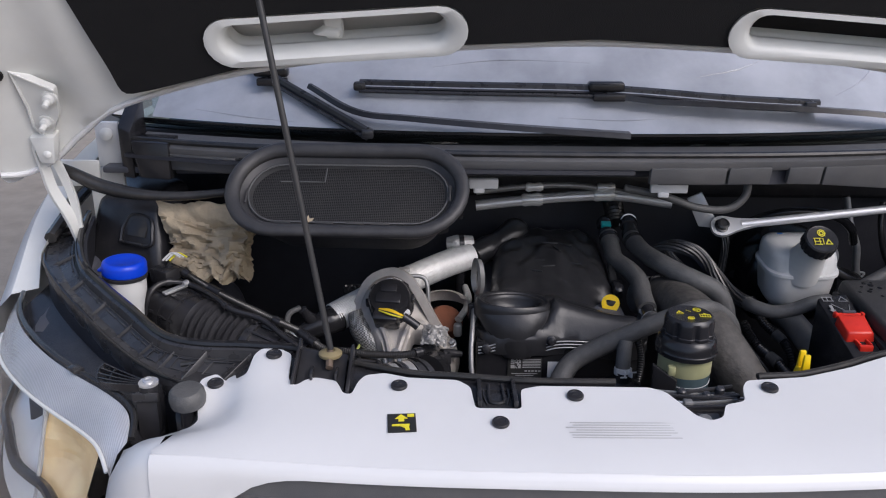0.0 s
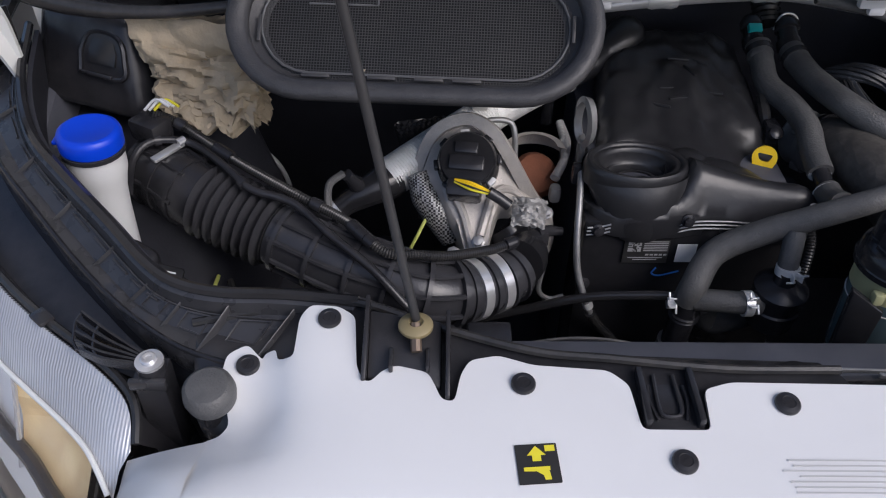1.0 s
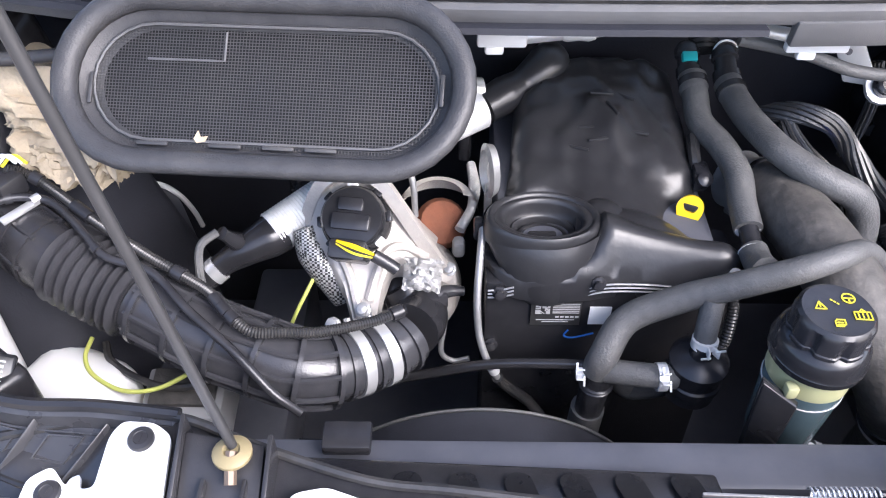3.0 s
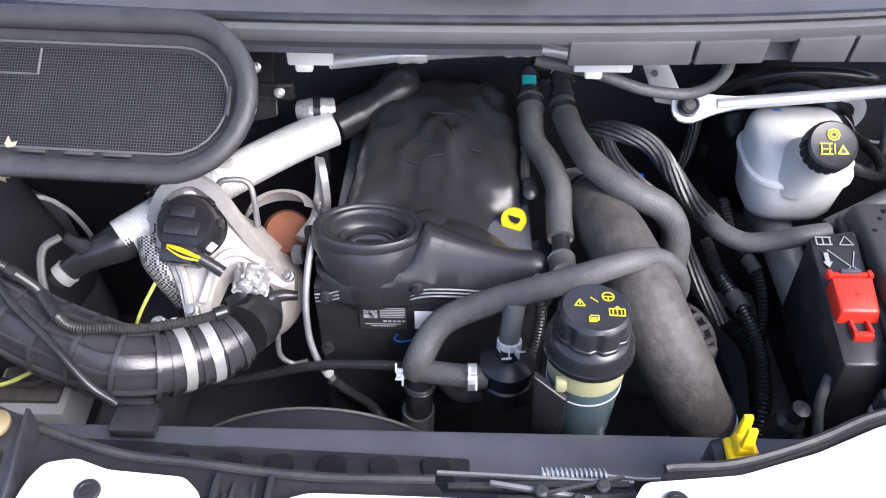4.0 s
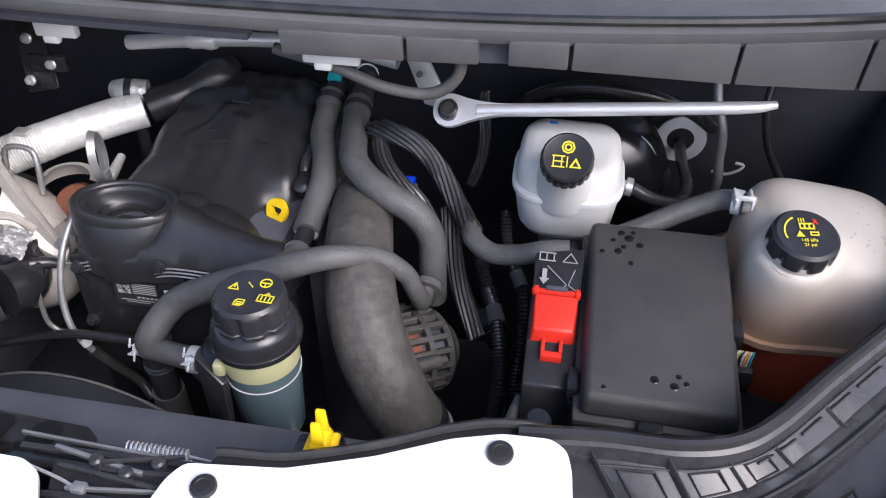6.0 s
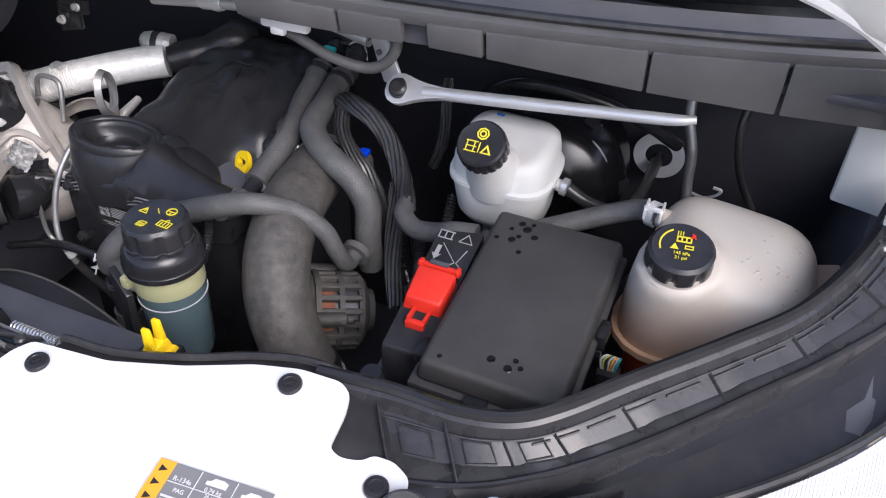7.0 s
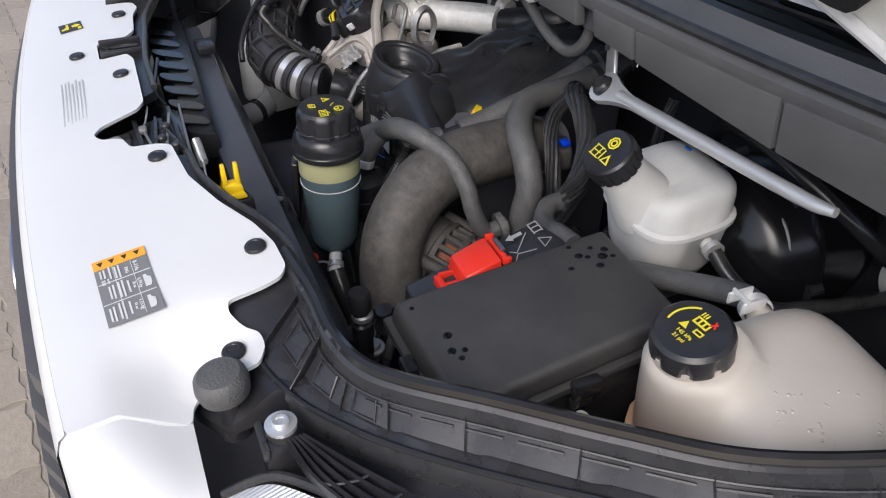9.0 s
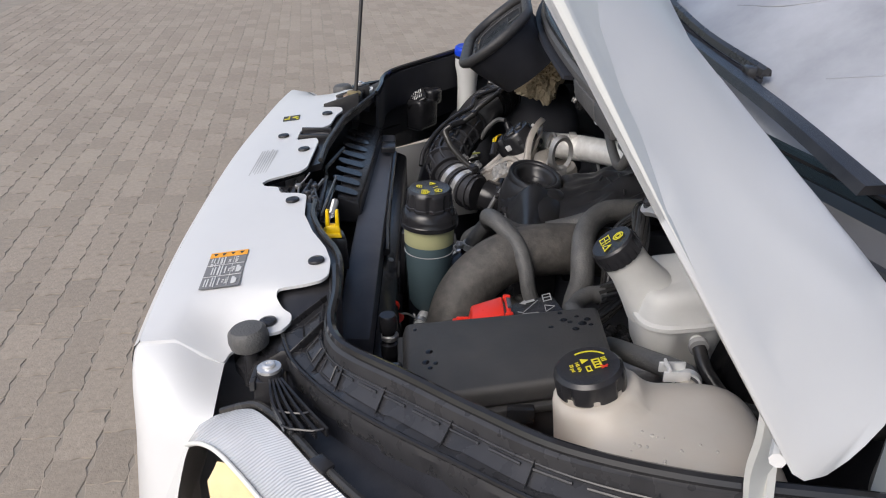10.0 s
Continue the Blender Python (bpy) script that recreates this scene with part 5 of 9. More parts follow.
for x, y, a in ((0.168, 0.0, 90), (-0.165, -0.01, 90), (0.06, -0.0605, 0), (-0.03, -0.0605, 0), (-0.1, -0.0605, 0), (0.02, -0.0605, 0)):
    part("rim_tab", rbox((0, 0, 0), (0.03, 0.004, 0.003), 0.001).moved(OV @ Matrix.Translation((x, y, -0.006)) @ Matrix.Rotation(radians(a), 4, "Z")), MESHM, inl)
part("dead_leaf", flat([(0, 0), (0.008, 0.002), (0.011, 0.007), (0.004, 0.006), (0.002, 0.012), (-0.003, 0.004)], OV @ Matrix.Translation((-0.058, -0.058, -0.009)) @ Matrix.Rotation(0.4, 4, "X"), 0.0008), BEIGE, inl, "small dry leaf")

# ---- air box, foam, washer bottle ----
snork = thing("air_filter_housing", (-0.82, 0.52, 0.80), "black rounded plastic air filter housing with an arched inset", "air filter")
part("housing", wedge([(-0.905, 0.505, 1.02), (-0.735, 0.435, 1.02), (-0.69, 0.62, 1.02), (-0.90, 0.68, 1.02)], [(-0.885, 0.555, 1.150), (-0.745, 0.495, 1.155), (-0.72, 0.62, 1.170), (-0.865, 0.66, 1.168)], 0.026, 5), BLACK, snork, angle=60)
fm = Matrix.Translation((-0.786, 0.492, 1.098)) @ Matrix.Rotation(radians(-23), 4, "Z") @ Matrix.Rotation(radians(62), 4, "X")
arch = [(0.74 * x, 0.74 * y) for x, y in ((-0.045, -0.035), (0.045, -0.035), (0.047, 0.0), (0.036, 0.028), (0.015, 0.038), (-0.015, 0.038), (-0.036, 0.028), (-0.047, 0.0))]
part("arch_frame", tube([fm @ Vector((x, y, 0.004)) for x, y in arch], 0.0035, 6, 4, closed=True), BLACK, snork)
part("arch_inset", flat([(x * 0.62, y * 0.62 + 0.004) for x, y in arch], fm @ Matrix.Translation((0, 0, -0.001)), 0.006), GLOSS, snork)
part("arch_tab", rbox((0, 0, 0), (0.04, 0.006, 0.006), 0.002).moved(fm @ Matrix.Translation((0.0, -0.026, 0.006))), BLACK, snork)
part("lower_body", wedge([(-0.95, 0.30, 0.70), (-0.62, 0.26, 0.70), (-0.56, 0.62, 0.70), (-0.95, 0.62, 0.70)], [(-0.93, 0.40, 0.985), (-0.68, 0.36, 0.965), (-0.62, 0.58, 0.99), (-0.93, 0.60, 1.0)], 0.05, 5), PITCH, snork, angle=60)

rng = random.Random(5)
bm = bmesh.new()
bmesh.ops.create_cube(bm, size=1)
bmesh.ops.subdivide_edges(bm, edges=bm.edges[:], cuts=30, use_grid_fill=True)
for v in bm.verts:
    p = v.co.copy()
    q = Vector((p.x * (0.150 + 0.05 * p.z), p.y * 0.10, p.z * 0.125))
    q.x += -0.02 * p.z - 0.02 * p.y
    cut = noise.noise(p * 3.1) * 0.016 + noise.noise(p * 8.3) * 0.008 - abs(noise.noise(Vector((p.x * 9, p.y * 9, p.z * 22)))) * 0.016 * (p.z < 0.3)
    tear = max(0, noise.noise(Vector((p.x * 5, p.z * 11, 2.2)))) * 0.028 * (p.z < 0.25) * (p.y < 0.1)
    q += p.normalized() * cut
    q.y += tear
    q.z -= 0.03 * max(0, -p.z) * (0.5 + noise.noise(Vector((p.x * 7, 4, 1))))
    v.co = q
g = from_bm(bm)
FM = Matrix.Translation((-0.652, 0.488, 1.082)) @ Matrix.Rotation(radians(-10), 4, "Z") @ Matrix.Rotation(radians(-22), 4, "X")
foam = solo("foam_block", g.moved(FM), BEIGE, "torn crumbling beige foam block beside the air inlet", "foam", angle=40)
wb = thing("washer_bottle", (-0.72, 0.29, 0.80), "white washer fluid filler neck with a bright blue cap", "washer bottle")
ax = Vector((0.006, 0.0, 0.113)).normalized()
NB = Vector((-0.742, 0.302, 1.092))
part("neck", lathe(NB - ax * 0.30, ax, [(0.0245, 0), (0.0250, 0.210), (0.0265, 0.240), (0.0300, 0.258), (0.0325, 0.268), (0.0325, 0.297)], 28), CREAM, wb, "white translucent neck")
cap = part("cap", lathe(NB, ax, [(0.0325, -0.003), (0.0350, 0.0), (0.0350, 0.013), (0.0335, 0.0180), (0.030, 0.0205), (0.027, 0.0205), (0.025, 0.0195), (0.001, 0.0195)], 40), BLUE, wb, "bright blue cap")
part("cap_tab", rbox(NB + Vector((-0.036, 0.002, 0.004)), (0.012, 0.018, 0.005), 0.002), BLUE, cap)
part("neck_ring", lathe(NB - ax * 0.010, ax, [(0.032, 0), (0.0350, 0.002), (0.0350, 0.007), (0.032, 0.009)], 28), BLACK, wb)
part("tank", rbox((-0.664, 0.285, 0.772), (0.14, 0.11, 0.155), 0.035, Matrix.Rotation(radians(-25), 4, "Z"), 4), CREAM, wb)
part("neck_strap", tube([(-0.80, 0.25, 1.05), (-0.79, 0.28, 1.07), (-0.775, 0.295, 1.078)], 0.004, 6, 4), BLACK, wb)

ctl = thing("control_module", (-0.645, 0.15, 0.93), "black module with a printed white data label", "module")
part("case", rbox((-0.664, 0.184, 0.958), (0.078, 0.052, 0.080), 0.012, Matrix.Rotation(radians(-35), 4, "Z"), 4), BLACK, ctl)
part("shoulder", rbox((-0.690, 0.207, 0.994), (0.05, 0.044, 0.044), 0.012, Matrix.Rotation(radians(-35), 4, "Z"), 4), BLACK, ctl)
lm = basis(Vector((0.42, -0.46, 0.78)), (0, 1, 0.3))
lm.translation = Vector((-0.653, 0.166, 1.004))
part("label_face", rbox((0, 0, -0.007), (0.050, 0.052, 0.012), 0.004, seg=3).moved(lm), GLOSS, ctl)
g = Geo()
for q in range(8):
    for k in range(2):
        g.add(flat(rect(-0.009 + 0.017 * k + 0.0015 * (q % 2), 0.0175 - 0.005 * q, (0.012, 0.015, 0.010, 0.014)[(q + k) % 4], (0.0016, 0.0028)[(q + 2 * k) % 3 == 0]), lm))
tagged(part("label_print", g, PALEP, ctl, "unreadable white print"), kind="stuff")
blk = thing("grey_ballast_box", (-0.47, 0.18, 0.78), "pale grey metal box under the air hose", "metal box")
part("box_body", rbox((-0.530, 0.285, 0.785), (0.10, 0.07, 0.07), 0.006, Matrix.Rotation(radians(8), 4, "X")), CANM, blk)
part("box_lid", rbox((-0.530, 0.285, 0.823), (0.08, 0.05, 0.01), 0.003, Matrix.Rotation(radians(8), 4, "X")), ALTM, blk)
solo("yellow_wire", tube([(-0.650, 0.336, 0.855), (-0.651, 0.309, 0.851), (-0.633, 0.283, 0.850), (-0.592, 0.262, 0.848), (-0.551, 0.264, 0.850), (-0.515, 0.284, 0.855), (-0.489, 0.305, 0.855)], 0.0028, 8), GREENW, "yellow-green cable looped below the air hose", "cable")
solo("black_wire_loop", tube([(-0.635, 0.334, 0.847), (-0.618, 0.306, 0.843), (-0.567, 0.280, 0.838), (-0.517, 0.272, 0.843), (-0.471, 0.282, 0.858)], 0.005, 8), SEAL, "black cable looped below the air hose", "cable")

# ---- air hose ----
hose = thing("air_hose", (-0.47, 0.25, 0.85), "black corrugated rubber air intake hose with moulded ribs", "air hose")
hp_ = [(-0.735, 0.405, 0.985), (-0.70, 0.385, 0.983), (-0.66, 0.355, 0.979), (-0.61, 0.330, 0.970), (-0.563, 0.310, 0.960), (-0.515, 0.288, 0.951), (-0.465, 0.266, 0.941), (-0.415, 0.250, 0.933), (-0.371, 0.240, 0.924), (-0.335, 0.250, 0.912), (-0.300, 0.272, 0.902), (-0.265, 0.300, 0.897), (-0.240, 0.335, 0.898)]
sp = spline(hp_, 8)
part("inlet_collar", tube(sp[0:20], [0.043, 0.044, 0.046, 0.044], 32, smooth=False), BLACK, hose, angle=60)
for i in (3, 9, 15):
    part("collar_ring", band(sp, i, 0.0445, 0.005, 0.003), BLACK, hose)
for a in (20, 70, 120):
    line = []
    for i in range(4, 18, 3):
        t = (sp[i + 1] - sp[i - 1]).normalized()
        sd = t.cross(Vector((0, 0, 1))).normalized()
        line.append(sp[i] + (sd * math.cos(radians(a)) + sd.cross(t) * math.sin(radians(a))) * 0.045)
    part("collar_rib", tube(line, 0.003, 6, 3), BLACK, hose)
part("bellows", tube(sp[18:35], 0.036, 32, smooth=False, ribs=(0.0128, 0.0125, 0.0, 1.0)), HOSEM, hose)
part("hose_body", tube(sp[34:91], [0.040, 0.0405, 0.040, 0.039, 0.038, 0.0375, 0.037, 0.036], 32, smooth=False), HOSEM, hose)
for i in (36, 43, 50, 57, 64, 71):
    part("ring_rib", band(sp, i, 0.039, 0.0055, 0.0070, 32), HOSEM, hose)
for a in (-35, 0, 35, 70, 105, 140, 175):
    line = []
    for i in range(35, 73, 3):
        t = (sp[i + 1] - sp[i - 1]).normalized()
        sd = t.cross(Vector((0, 0, 1))).normalized()
        line.append(sp[i] + (sd * math.cos(radians(a)) + sd.cross(t) * math.sin(radians(a))) * 0.0425)
    part("length_rib", tube(line, 0.0034, 6, 3), HOSEM, hose)
for i in (74, 80, 85, 88):
    part("cuff_ring", band(sp, i, 0.036, 0.005, 0.0045, 32), HOSEM, hose)
for i in (77, 83):
    cl = part("clamp_band", band(sp, i, 0.0385, 0.013, 0.0016, 32), STEEL, hose, "bright steel clamp band")
    t = (sp[i + 1] - sp[i - 1]).normalized()
    upv = (Vector((0.0, 0.75, 0.65)) - Vector((0.0, 0.75, 0.65)).dot(t) * t).normalized()
    part("clamp_screw", lathe(sp[i] + upv * 0.041 + t.cross(upv) * 0.004, upv, [(0.0045, -0.004), (0.0045, 0.002), (0.003, 0.004), (0.0045, 0.005), (0.0045, 0.010), (0.001, 0.011)], 10), STEEL, cl)
cq = sp[10]
tq = (sp[11] - sp[9]).normalized()
part("inlet_clamp", band(sp, 10, 0.0465, 0.009, 0.0012, 32), BLACK, hose)
uq = (Vector((0.25, -0.25, 0.93)) - Vector((0.25, -0.25, 0.93)).dot(tq) * tq).normalized()
bq = Matrix((tq, uq.cross(tq), uq)).transposed().to_4x4()
bq.translation = cq + uq * 0.0485
buck = part("clamp_buckle", rbox((0, 0, 0), (0.011, 0.046, 0.005), 0.0015).moved(bq), STEEL, hose, "steel clamp buckle")
part("buckle_screw", lathe((0, 0, 0), (0, 1, 0), [(0.006, 0.016), (0.006, 0.026), (0.001, 0.027)], 10).moved(bq @ Matrix.Translation((0, 0, 0.003))), STEEL, buck)
elb = thing("turbo_elbow", (-0.25, 0.36, 0.83), "black plastic elbow between the air hose and the turbocharger", "elbow")
part("elbow", tube([(-0.251, 0.318, 0.898), (-0.243, 0.338, 0.893), (-0.245, 0.356, 0.893), (-0.255, 0.370, 0.900), (-0.265, 0.379, 0.913)], [0.0345, 0.0345, 0.034, 0.033, 0.032], 24), GLOSS, elb)
part("elbow_lip", lathe((-0.266, 0.381, 0.918), (-0.05, -0.55, 0.83), [(0.030, -0.006), (0.036, -0.004), (0.036, 0.006), (0.031, 0.009), (0.028, 0.004), (0.001, 0.004)], 32), GLOSS, elb)
part("elbow_lug", rbox((-0.224, 0.352, 0.912), (0.030, 0.018, 0.026), 0.005, Matrix.Rotation(radians(20), 4, "Z")), BLACK, elb)
part("lug_pipe", tube([(-0.225, 0.352, 0.920), (-0.208, 0.362, 0.917), (-0.190, 0.366, 0.913)], [0.010, 0.008, 0.006], 12), BLACK, elb)

# ---- cables over the hose ----
cond = thing("wiring_conduit", (-0.47, 0.28, 0.95), "thin corrugated black cable conduit along the air hose", "conduit")
cp = [(-0.712, 0.412, 1.062), (-0.69, 0.418, 1.048), (-0.659, 0.405, 1.034), (-0.602, 0.366, 1.022), (-0.531, 0.322, 1.010), (-0.498, 0.306, 1.002), (-0.464, 0.285, 0.997), (-0.437, 0.256, 0.994), (-0.412, 0.239, 0.987), (-0.376, 0.243, 0.981), (-0.34, 0.254, 0.970), (-0.289, 0.282, 0.955), (-0.256, 0.303, 0.951)]
part("conduit_tube", tube(cp, 0.0052, 10, 8, ribs=(0.0032, 0.0013, 0.0, 1.0)), SEAL, cond)
cs = spline(cp, 8)
for i, L in ((9, 0.022), (20, 0.02), (38, 0.02), (50, 0.03), (53, 0.03), (56, 0.03), (92, 0.02)):
    part("sleeve", tube([cs[i], cs[i + 3]], 0.0085, 10, 2), BLACK, cond)
part("plug_block", rbox((-0.715, 0.405, 1.045), (0.045, 0.035, 0.03), 0.006, Matrix.Rotation(radians(-30), 4, "Z")), BLACK, cond)
for q, mt in enumerate((PALEP, PALEP, YPRINT)):
    part("wire_end", tube([(-0.715 + 0.006 * q, 0.40, 1.074), (-0.700 + 0.006 * q, 0.405, 1.086), (-0.682 + 0.006 * q, 0.395, 1.083)], 0.0018, 6), mt, cond)
vent = thing("vent_hose", (-0.53, 0.265, 1.0), "thin black rubber hose lying over the air hose", "hose")
vh = [(-0.741, 0.349, 0.985), (-0.730, 0.362, 1.026), (-0.712, 0.380, 1.040), (-0.682, 0.392, 1.036), (-0.654, 0.388, 1.028), (-0.608, 0.344, 1.026), (-0.577, 0.314, 1.020), (-0.527, 0.301, 1.010), (-0.480, 0.258, 0.999), (-0.429, 0.220, 0.980), (-0.388, 0.191, 0.948), (-0.361, 0.184, 0.922)]
part("hose_wall", tube(vh, 0.0052, 10), BLACK, vent)
for i in (14, 34):
    part("hose_clip", band(spline(vh, 6), i, 0.0057, 0.008, 0.0016, 14), BLACK, vent)
solo("bracket_wire", tube([(-0.72, 0.54, 0.90), (-0.685, 0.58, 0.892), (-0.651, 0.63, 0.858), (-0.628, 0.645, 0.825), (-0.614, 0.652, 0.785), (-0.612, 0.665, 0.74)], 0.0042, 8), CREAM, "pale plastic strip at the bulkhead side", "strip")
solo("bulkhead_cable", tube([(-0.905, 0.47, 1.224), (-0.88, 0.46, 1.216), (-0.829, 0.46, 1.191), (-0.761, 0.458, 1.177), (-0.68, 0.455, 1.176), (-0.60, 0.455, 1.184)], [0.008, 0.010, 0.0125, 0.0125, 0.009, 0.008, 0.007], 12), SEAL, "black cable clipped below the cowl", "cable")
solo("earth_cable", tube([(-0.90, 0.50, 1.16), (-0.895, 0.49, 1.12), (-0.885, 0.46, 1.07), (-0.87, 0.44, 1.03)], 0.006, 8), SEAL, "black cable dropping beside the hinge", "cable")

# ---- turbocharger ----
BRAIDM = mat("braided_heat_mesh", (0.16, 0.16, 0.15), 0.4, 0.4, var=0.3, scale=90)
weave = BRAIDM.node_tree.nodes.new("ShaderNodeTexChecker")
weave.inputs["Color1"].default_value, weave.inputs["Color2"].default_value = (0.03, 0.03, 0.03, 1), (0.42, 0.42, 0.40, 1)
weave.inputs["Scale"].default_value = 330
BRAIDM.node_tree.links.new([q for q in BRAIDM.node_tree.nodes if q.type == "TEX_COORD"][0].outputs["Object"], weave.inputs["Vector"])
BRAIDM.node_tree.links.new(weave.outputs["Color"], BRAIDM.node_tree.nodes["Principled BSDF"].inputs["Base Color"])
turbo = thing("turbocharger", (-0.29, 0.42, 0.85), "pale cast aluminium turbocharger with a black electric actuator", "turbocharger")
TN = Vector((-0.08, -0.60, 0.79)).normalized()
TM = basis(TN, (0, 0, 1))
TM.translation = Vector((-0.306, 0.402, 0.978))
web = [(-0.376, 0.405), (-0.362, 0.432), (-0.322, 0.447), (-0.284, 0.432), (-0.258, 0.415), (-0.225, 0.409), (-0.199, 0.402), (-0.198, 0.384), (-0.224, 0.382), (-0.253, 0.384), (-0.276, 0.372), (-0.286, 0.345), (-0.293, 0.312), (-0.318, 0.312), (-0.330, 0.345), (-0.352, 0.378)]


def web_z(x, y):
    return 0.990 + 0.85 * (y - 0.40) - 0.9 * max(0, x + 0.285) - 0.5 * max(0, -0.345 - x) + 0.002 * math.sin(90 * x)


part("cast_web", sheet(rounded(web, 0.004), web_z, 0.03, 0.009), CAST, turbo, "pale cast web joining actuator and compressor", angle=50)
part("web_rib", tube([(-0.300, 0.330, 0.935), (-0.283, 0.372, 0.968), (-0.262, 0.392, 0.962), (-0.235, 0.394, 0.942)], 0.006, 8, 5), CAST, turbo)
part("web_rib", tube([(-0.311, 0.315, 0.923), (-0.322, 0.350, 0.952), (-0.338, 0.376, 0.973)], 0.006, 8, 5), CAST, turbo)
strap = spline([(-0.385, 0.412, 0.945), (-0.376, 0.430, 0.985), (-0.355, 0.441, 1.022), (-0.318, 0.441, 1.039), (-0.288, 0.425, 1.034), (-0.266, 0.411, 1.008), (-0.237, 0.404, 0.955), (-0.211, 0.396, 0.915)], 6)
part("strap", sweep(strap, lambda i, n: [(-0.0075, -0.006), (0.0075, -0.006), (0.009, 0.0), (0.0075, 0.006), (-0.0075, 0.006), (-0.009, 0.0)]), CAST, turbo, "pale cast strap arching round the actuator", angle=60)
CN = Vector((-0.05, -0.55, 0.83)).normalized()
part("compressor_housing", lathe(Vector((-0.264, 0.396, 0.898)) - CN * 0.004, CN, [(0.050, -0.07), (0.066, -0.05), (0.071, -0.025), (0.067, -0.006), (0.058, 0.006), (0.047, 0.011), (0.040, 0.008), (0.036, -0.004)], 40), CAST, turbo, "pale rounded compressor housing", angle=60)
part("housing_neck", tube([(-0.257, 0.44, 0.90), (-0.285, 0.445, 0.935), (-0.305, 0.43, 0.965)], [0.045, 0.036, 0.034], 20), CAST, turbo, angle=60)
act = part("actuator", lathe(TM @ Vector((-0.010, 0.008, 0.0)), TN, [(0.040, -0.010), (0.040, 0.024), (0.0375, 0.028), (0.0375, 0.039), (0.034, 0.044), (0.012, 0.046), (0.001, 0.046)], 36), GLOSS, turbo, "round glossy black actuator")
for a in range(0, 360, 45):
    p = TM @ Vector((-0.010 + 0.0405 * math.cos(radians(a + 10)), 0.008 + 0.0405 * math.sin(radians(a + 10)), 0.026))
    part("cover_clip", rbox((0, 0, 0), (0.006, 0.012, 0.012), 0.0015).moved(Matrix.Translation(p) @ TM.to_3x3().to_4x4() @ Matrix.Rotation(radians(a + 10), 4, "Z")), PALEP if a in (90, 315) else BLACK, act)
part("cover_relief", rbox((0, 0, 0), (0.045, 0.020, 0.006), 0.003).moved(TM @ Matrix.Translation((-0.010, 0.002, 0.047))), BLACK, act)
part("cover_relief", rbox((0, 0, 0), (0.030, 0.016, 0.006), 0.003).moved(TM @ Matrix.Translation((-0.012, 0.022, 0.047))), BLACK, act)
part("plug_socket", rbox((0, 0, 0), (0.044, 0.024, 0.040), 0.005).moved(TM @ Matrix.Translation((-0.010, -0.030, 0.030))), BLACK, act)
for q, mt in enumerate((YELLOW, YELLOW, STICK, YPRINT)):
    part("actuator_wire", tube([TM @ Vector((-0.022, -0.022 - 0.001 * q, 0.050)), TM @ Vector((0.000, -0.026 - 0.003 * q, 0.056)), TM @ Vector((0.024, -0.034 - 0.001 * q, 0.050))], 0.0015, 6), mt, act)
part("wire_sleeve", tube([TM @ Vector((0.022, -0.034, 0.050)), TM @ Vector((0.036, -0.040, 0.044)), TM @ Vector((0.048, -0.046, 0.038))], 0.0075, 10), BLACK, turbo)
crush = Geo()
for r in range(15):
    for q in range(15):
        u, v = q / 7 - 1, r / 7 - 1
        lump = 0.009 * max(0, 1 - u * u) * max(0, 1 - v * v) + 0.0045 * noise.noise(Vector((u * 3.1, v * 3.1, 0.7))) + 0.003 * noise.noise(Vector((u * 8, v * 8, 3.3)))
        crush.v.append(TM @ Vector((0.074 + 0.022 * u + 0.004 * noise.noise(Vector((v * 4, u, 1))), -0.046 + 0.019 * v + 0.004 * noise.noise(Vector((u * 4, v, 5))), 0.012 + lump - 0.35 * max(0, 0.021 * u))))
crush.f = [(r * 15 + q, r * 15 + q + 1, r * 15 + q + 16, r * 15 + q + 15) for r in range(14) for q in range(14)]
part("foil_wrap", crush, CRUSH, turbo, "crumpled foil wrapped over the plug lead", angle=20)
for x, y, z in ((-0.335, 0.284, 0.945), (-0.304, 0.311, 0.940), (-0.207, 0.400, 0.915), (-0.350, 0.375, 0.915)):
    part("stud", lathe((x, y, z), TN, [(0.009, 0), (0.009, 0.006), (0.006, 0.007), (0.006, 0.014), (0.001, 0.015)], 8), GREYST, turbo)
part("turbine_housing", lathe((-0.335, 0.47, 0.90), (-0.8, 0.2, 0.25), [(0.03, -0.05), (0.055, -0.03), (0.062, 0.0), (0.055, 0.03), (0.03, 0.04)], 24), ALTM, turbo)
solo("mesh_heat_sleeve", tube([(-0.382, 0.410, 0.975), (-0.370, 0.395, 0.950), (-0.352, 0.382, 0.925), (-0.335, 0.368, 0.895)], [0.014, 0.022, 0.022, 0.016], 18), BRAIDM, "woven metal heat sleeve below the turbocharger", "heat sleeve")
shield = solo("heat_shield", sheet(rounded([(-0.40, 0.44), (-0.33, 0.46), (-0.33, 0.56), (-0.42, 0.53)], 0.01), lambda x, y: 0.972 + 0.003 * math.sin(700 * (y - x)), 0.002, 0.004), BLACK, "finely ribbed dark heat shield behind the turbocharger", "heat shield")
rp = thing("rusty_exhaust_flange", (-0.22, 0.46, 0.88), "rust-brown cast exhaust flange beside the turbocharger", "exhaust part")
part("flange", lathe((-0.218, 0.468, 0.93), (0.2, -0.6, 0.8), [(0.032, -0.02), (0.034, 0.0), (0.028, 0.010), (0.012, 0.014), (0.001, 0.014)], 20), RUST, rp)
hood = Geo()
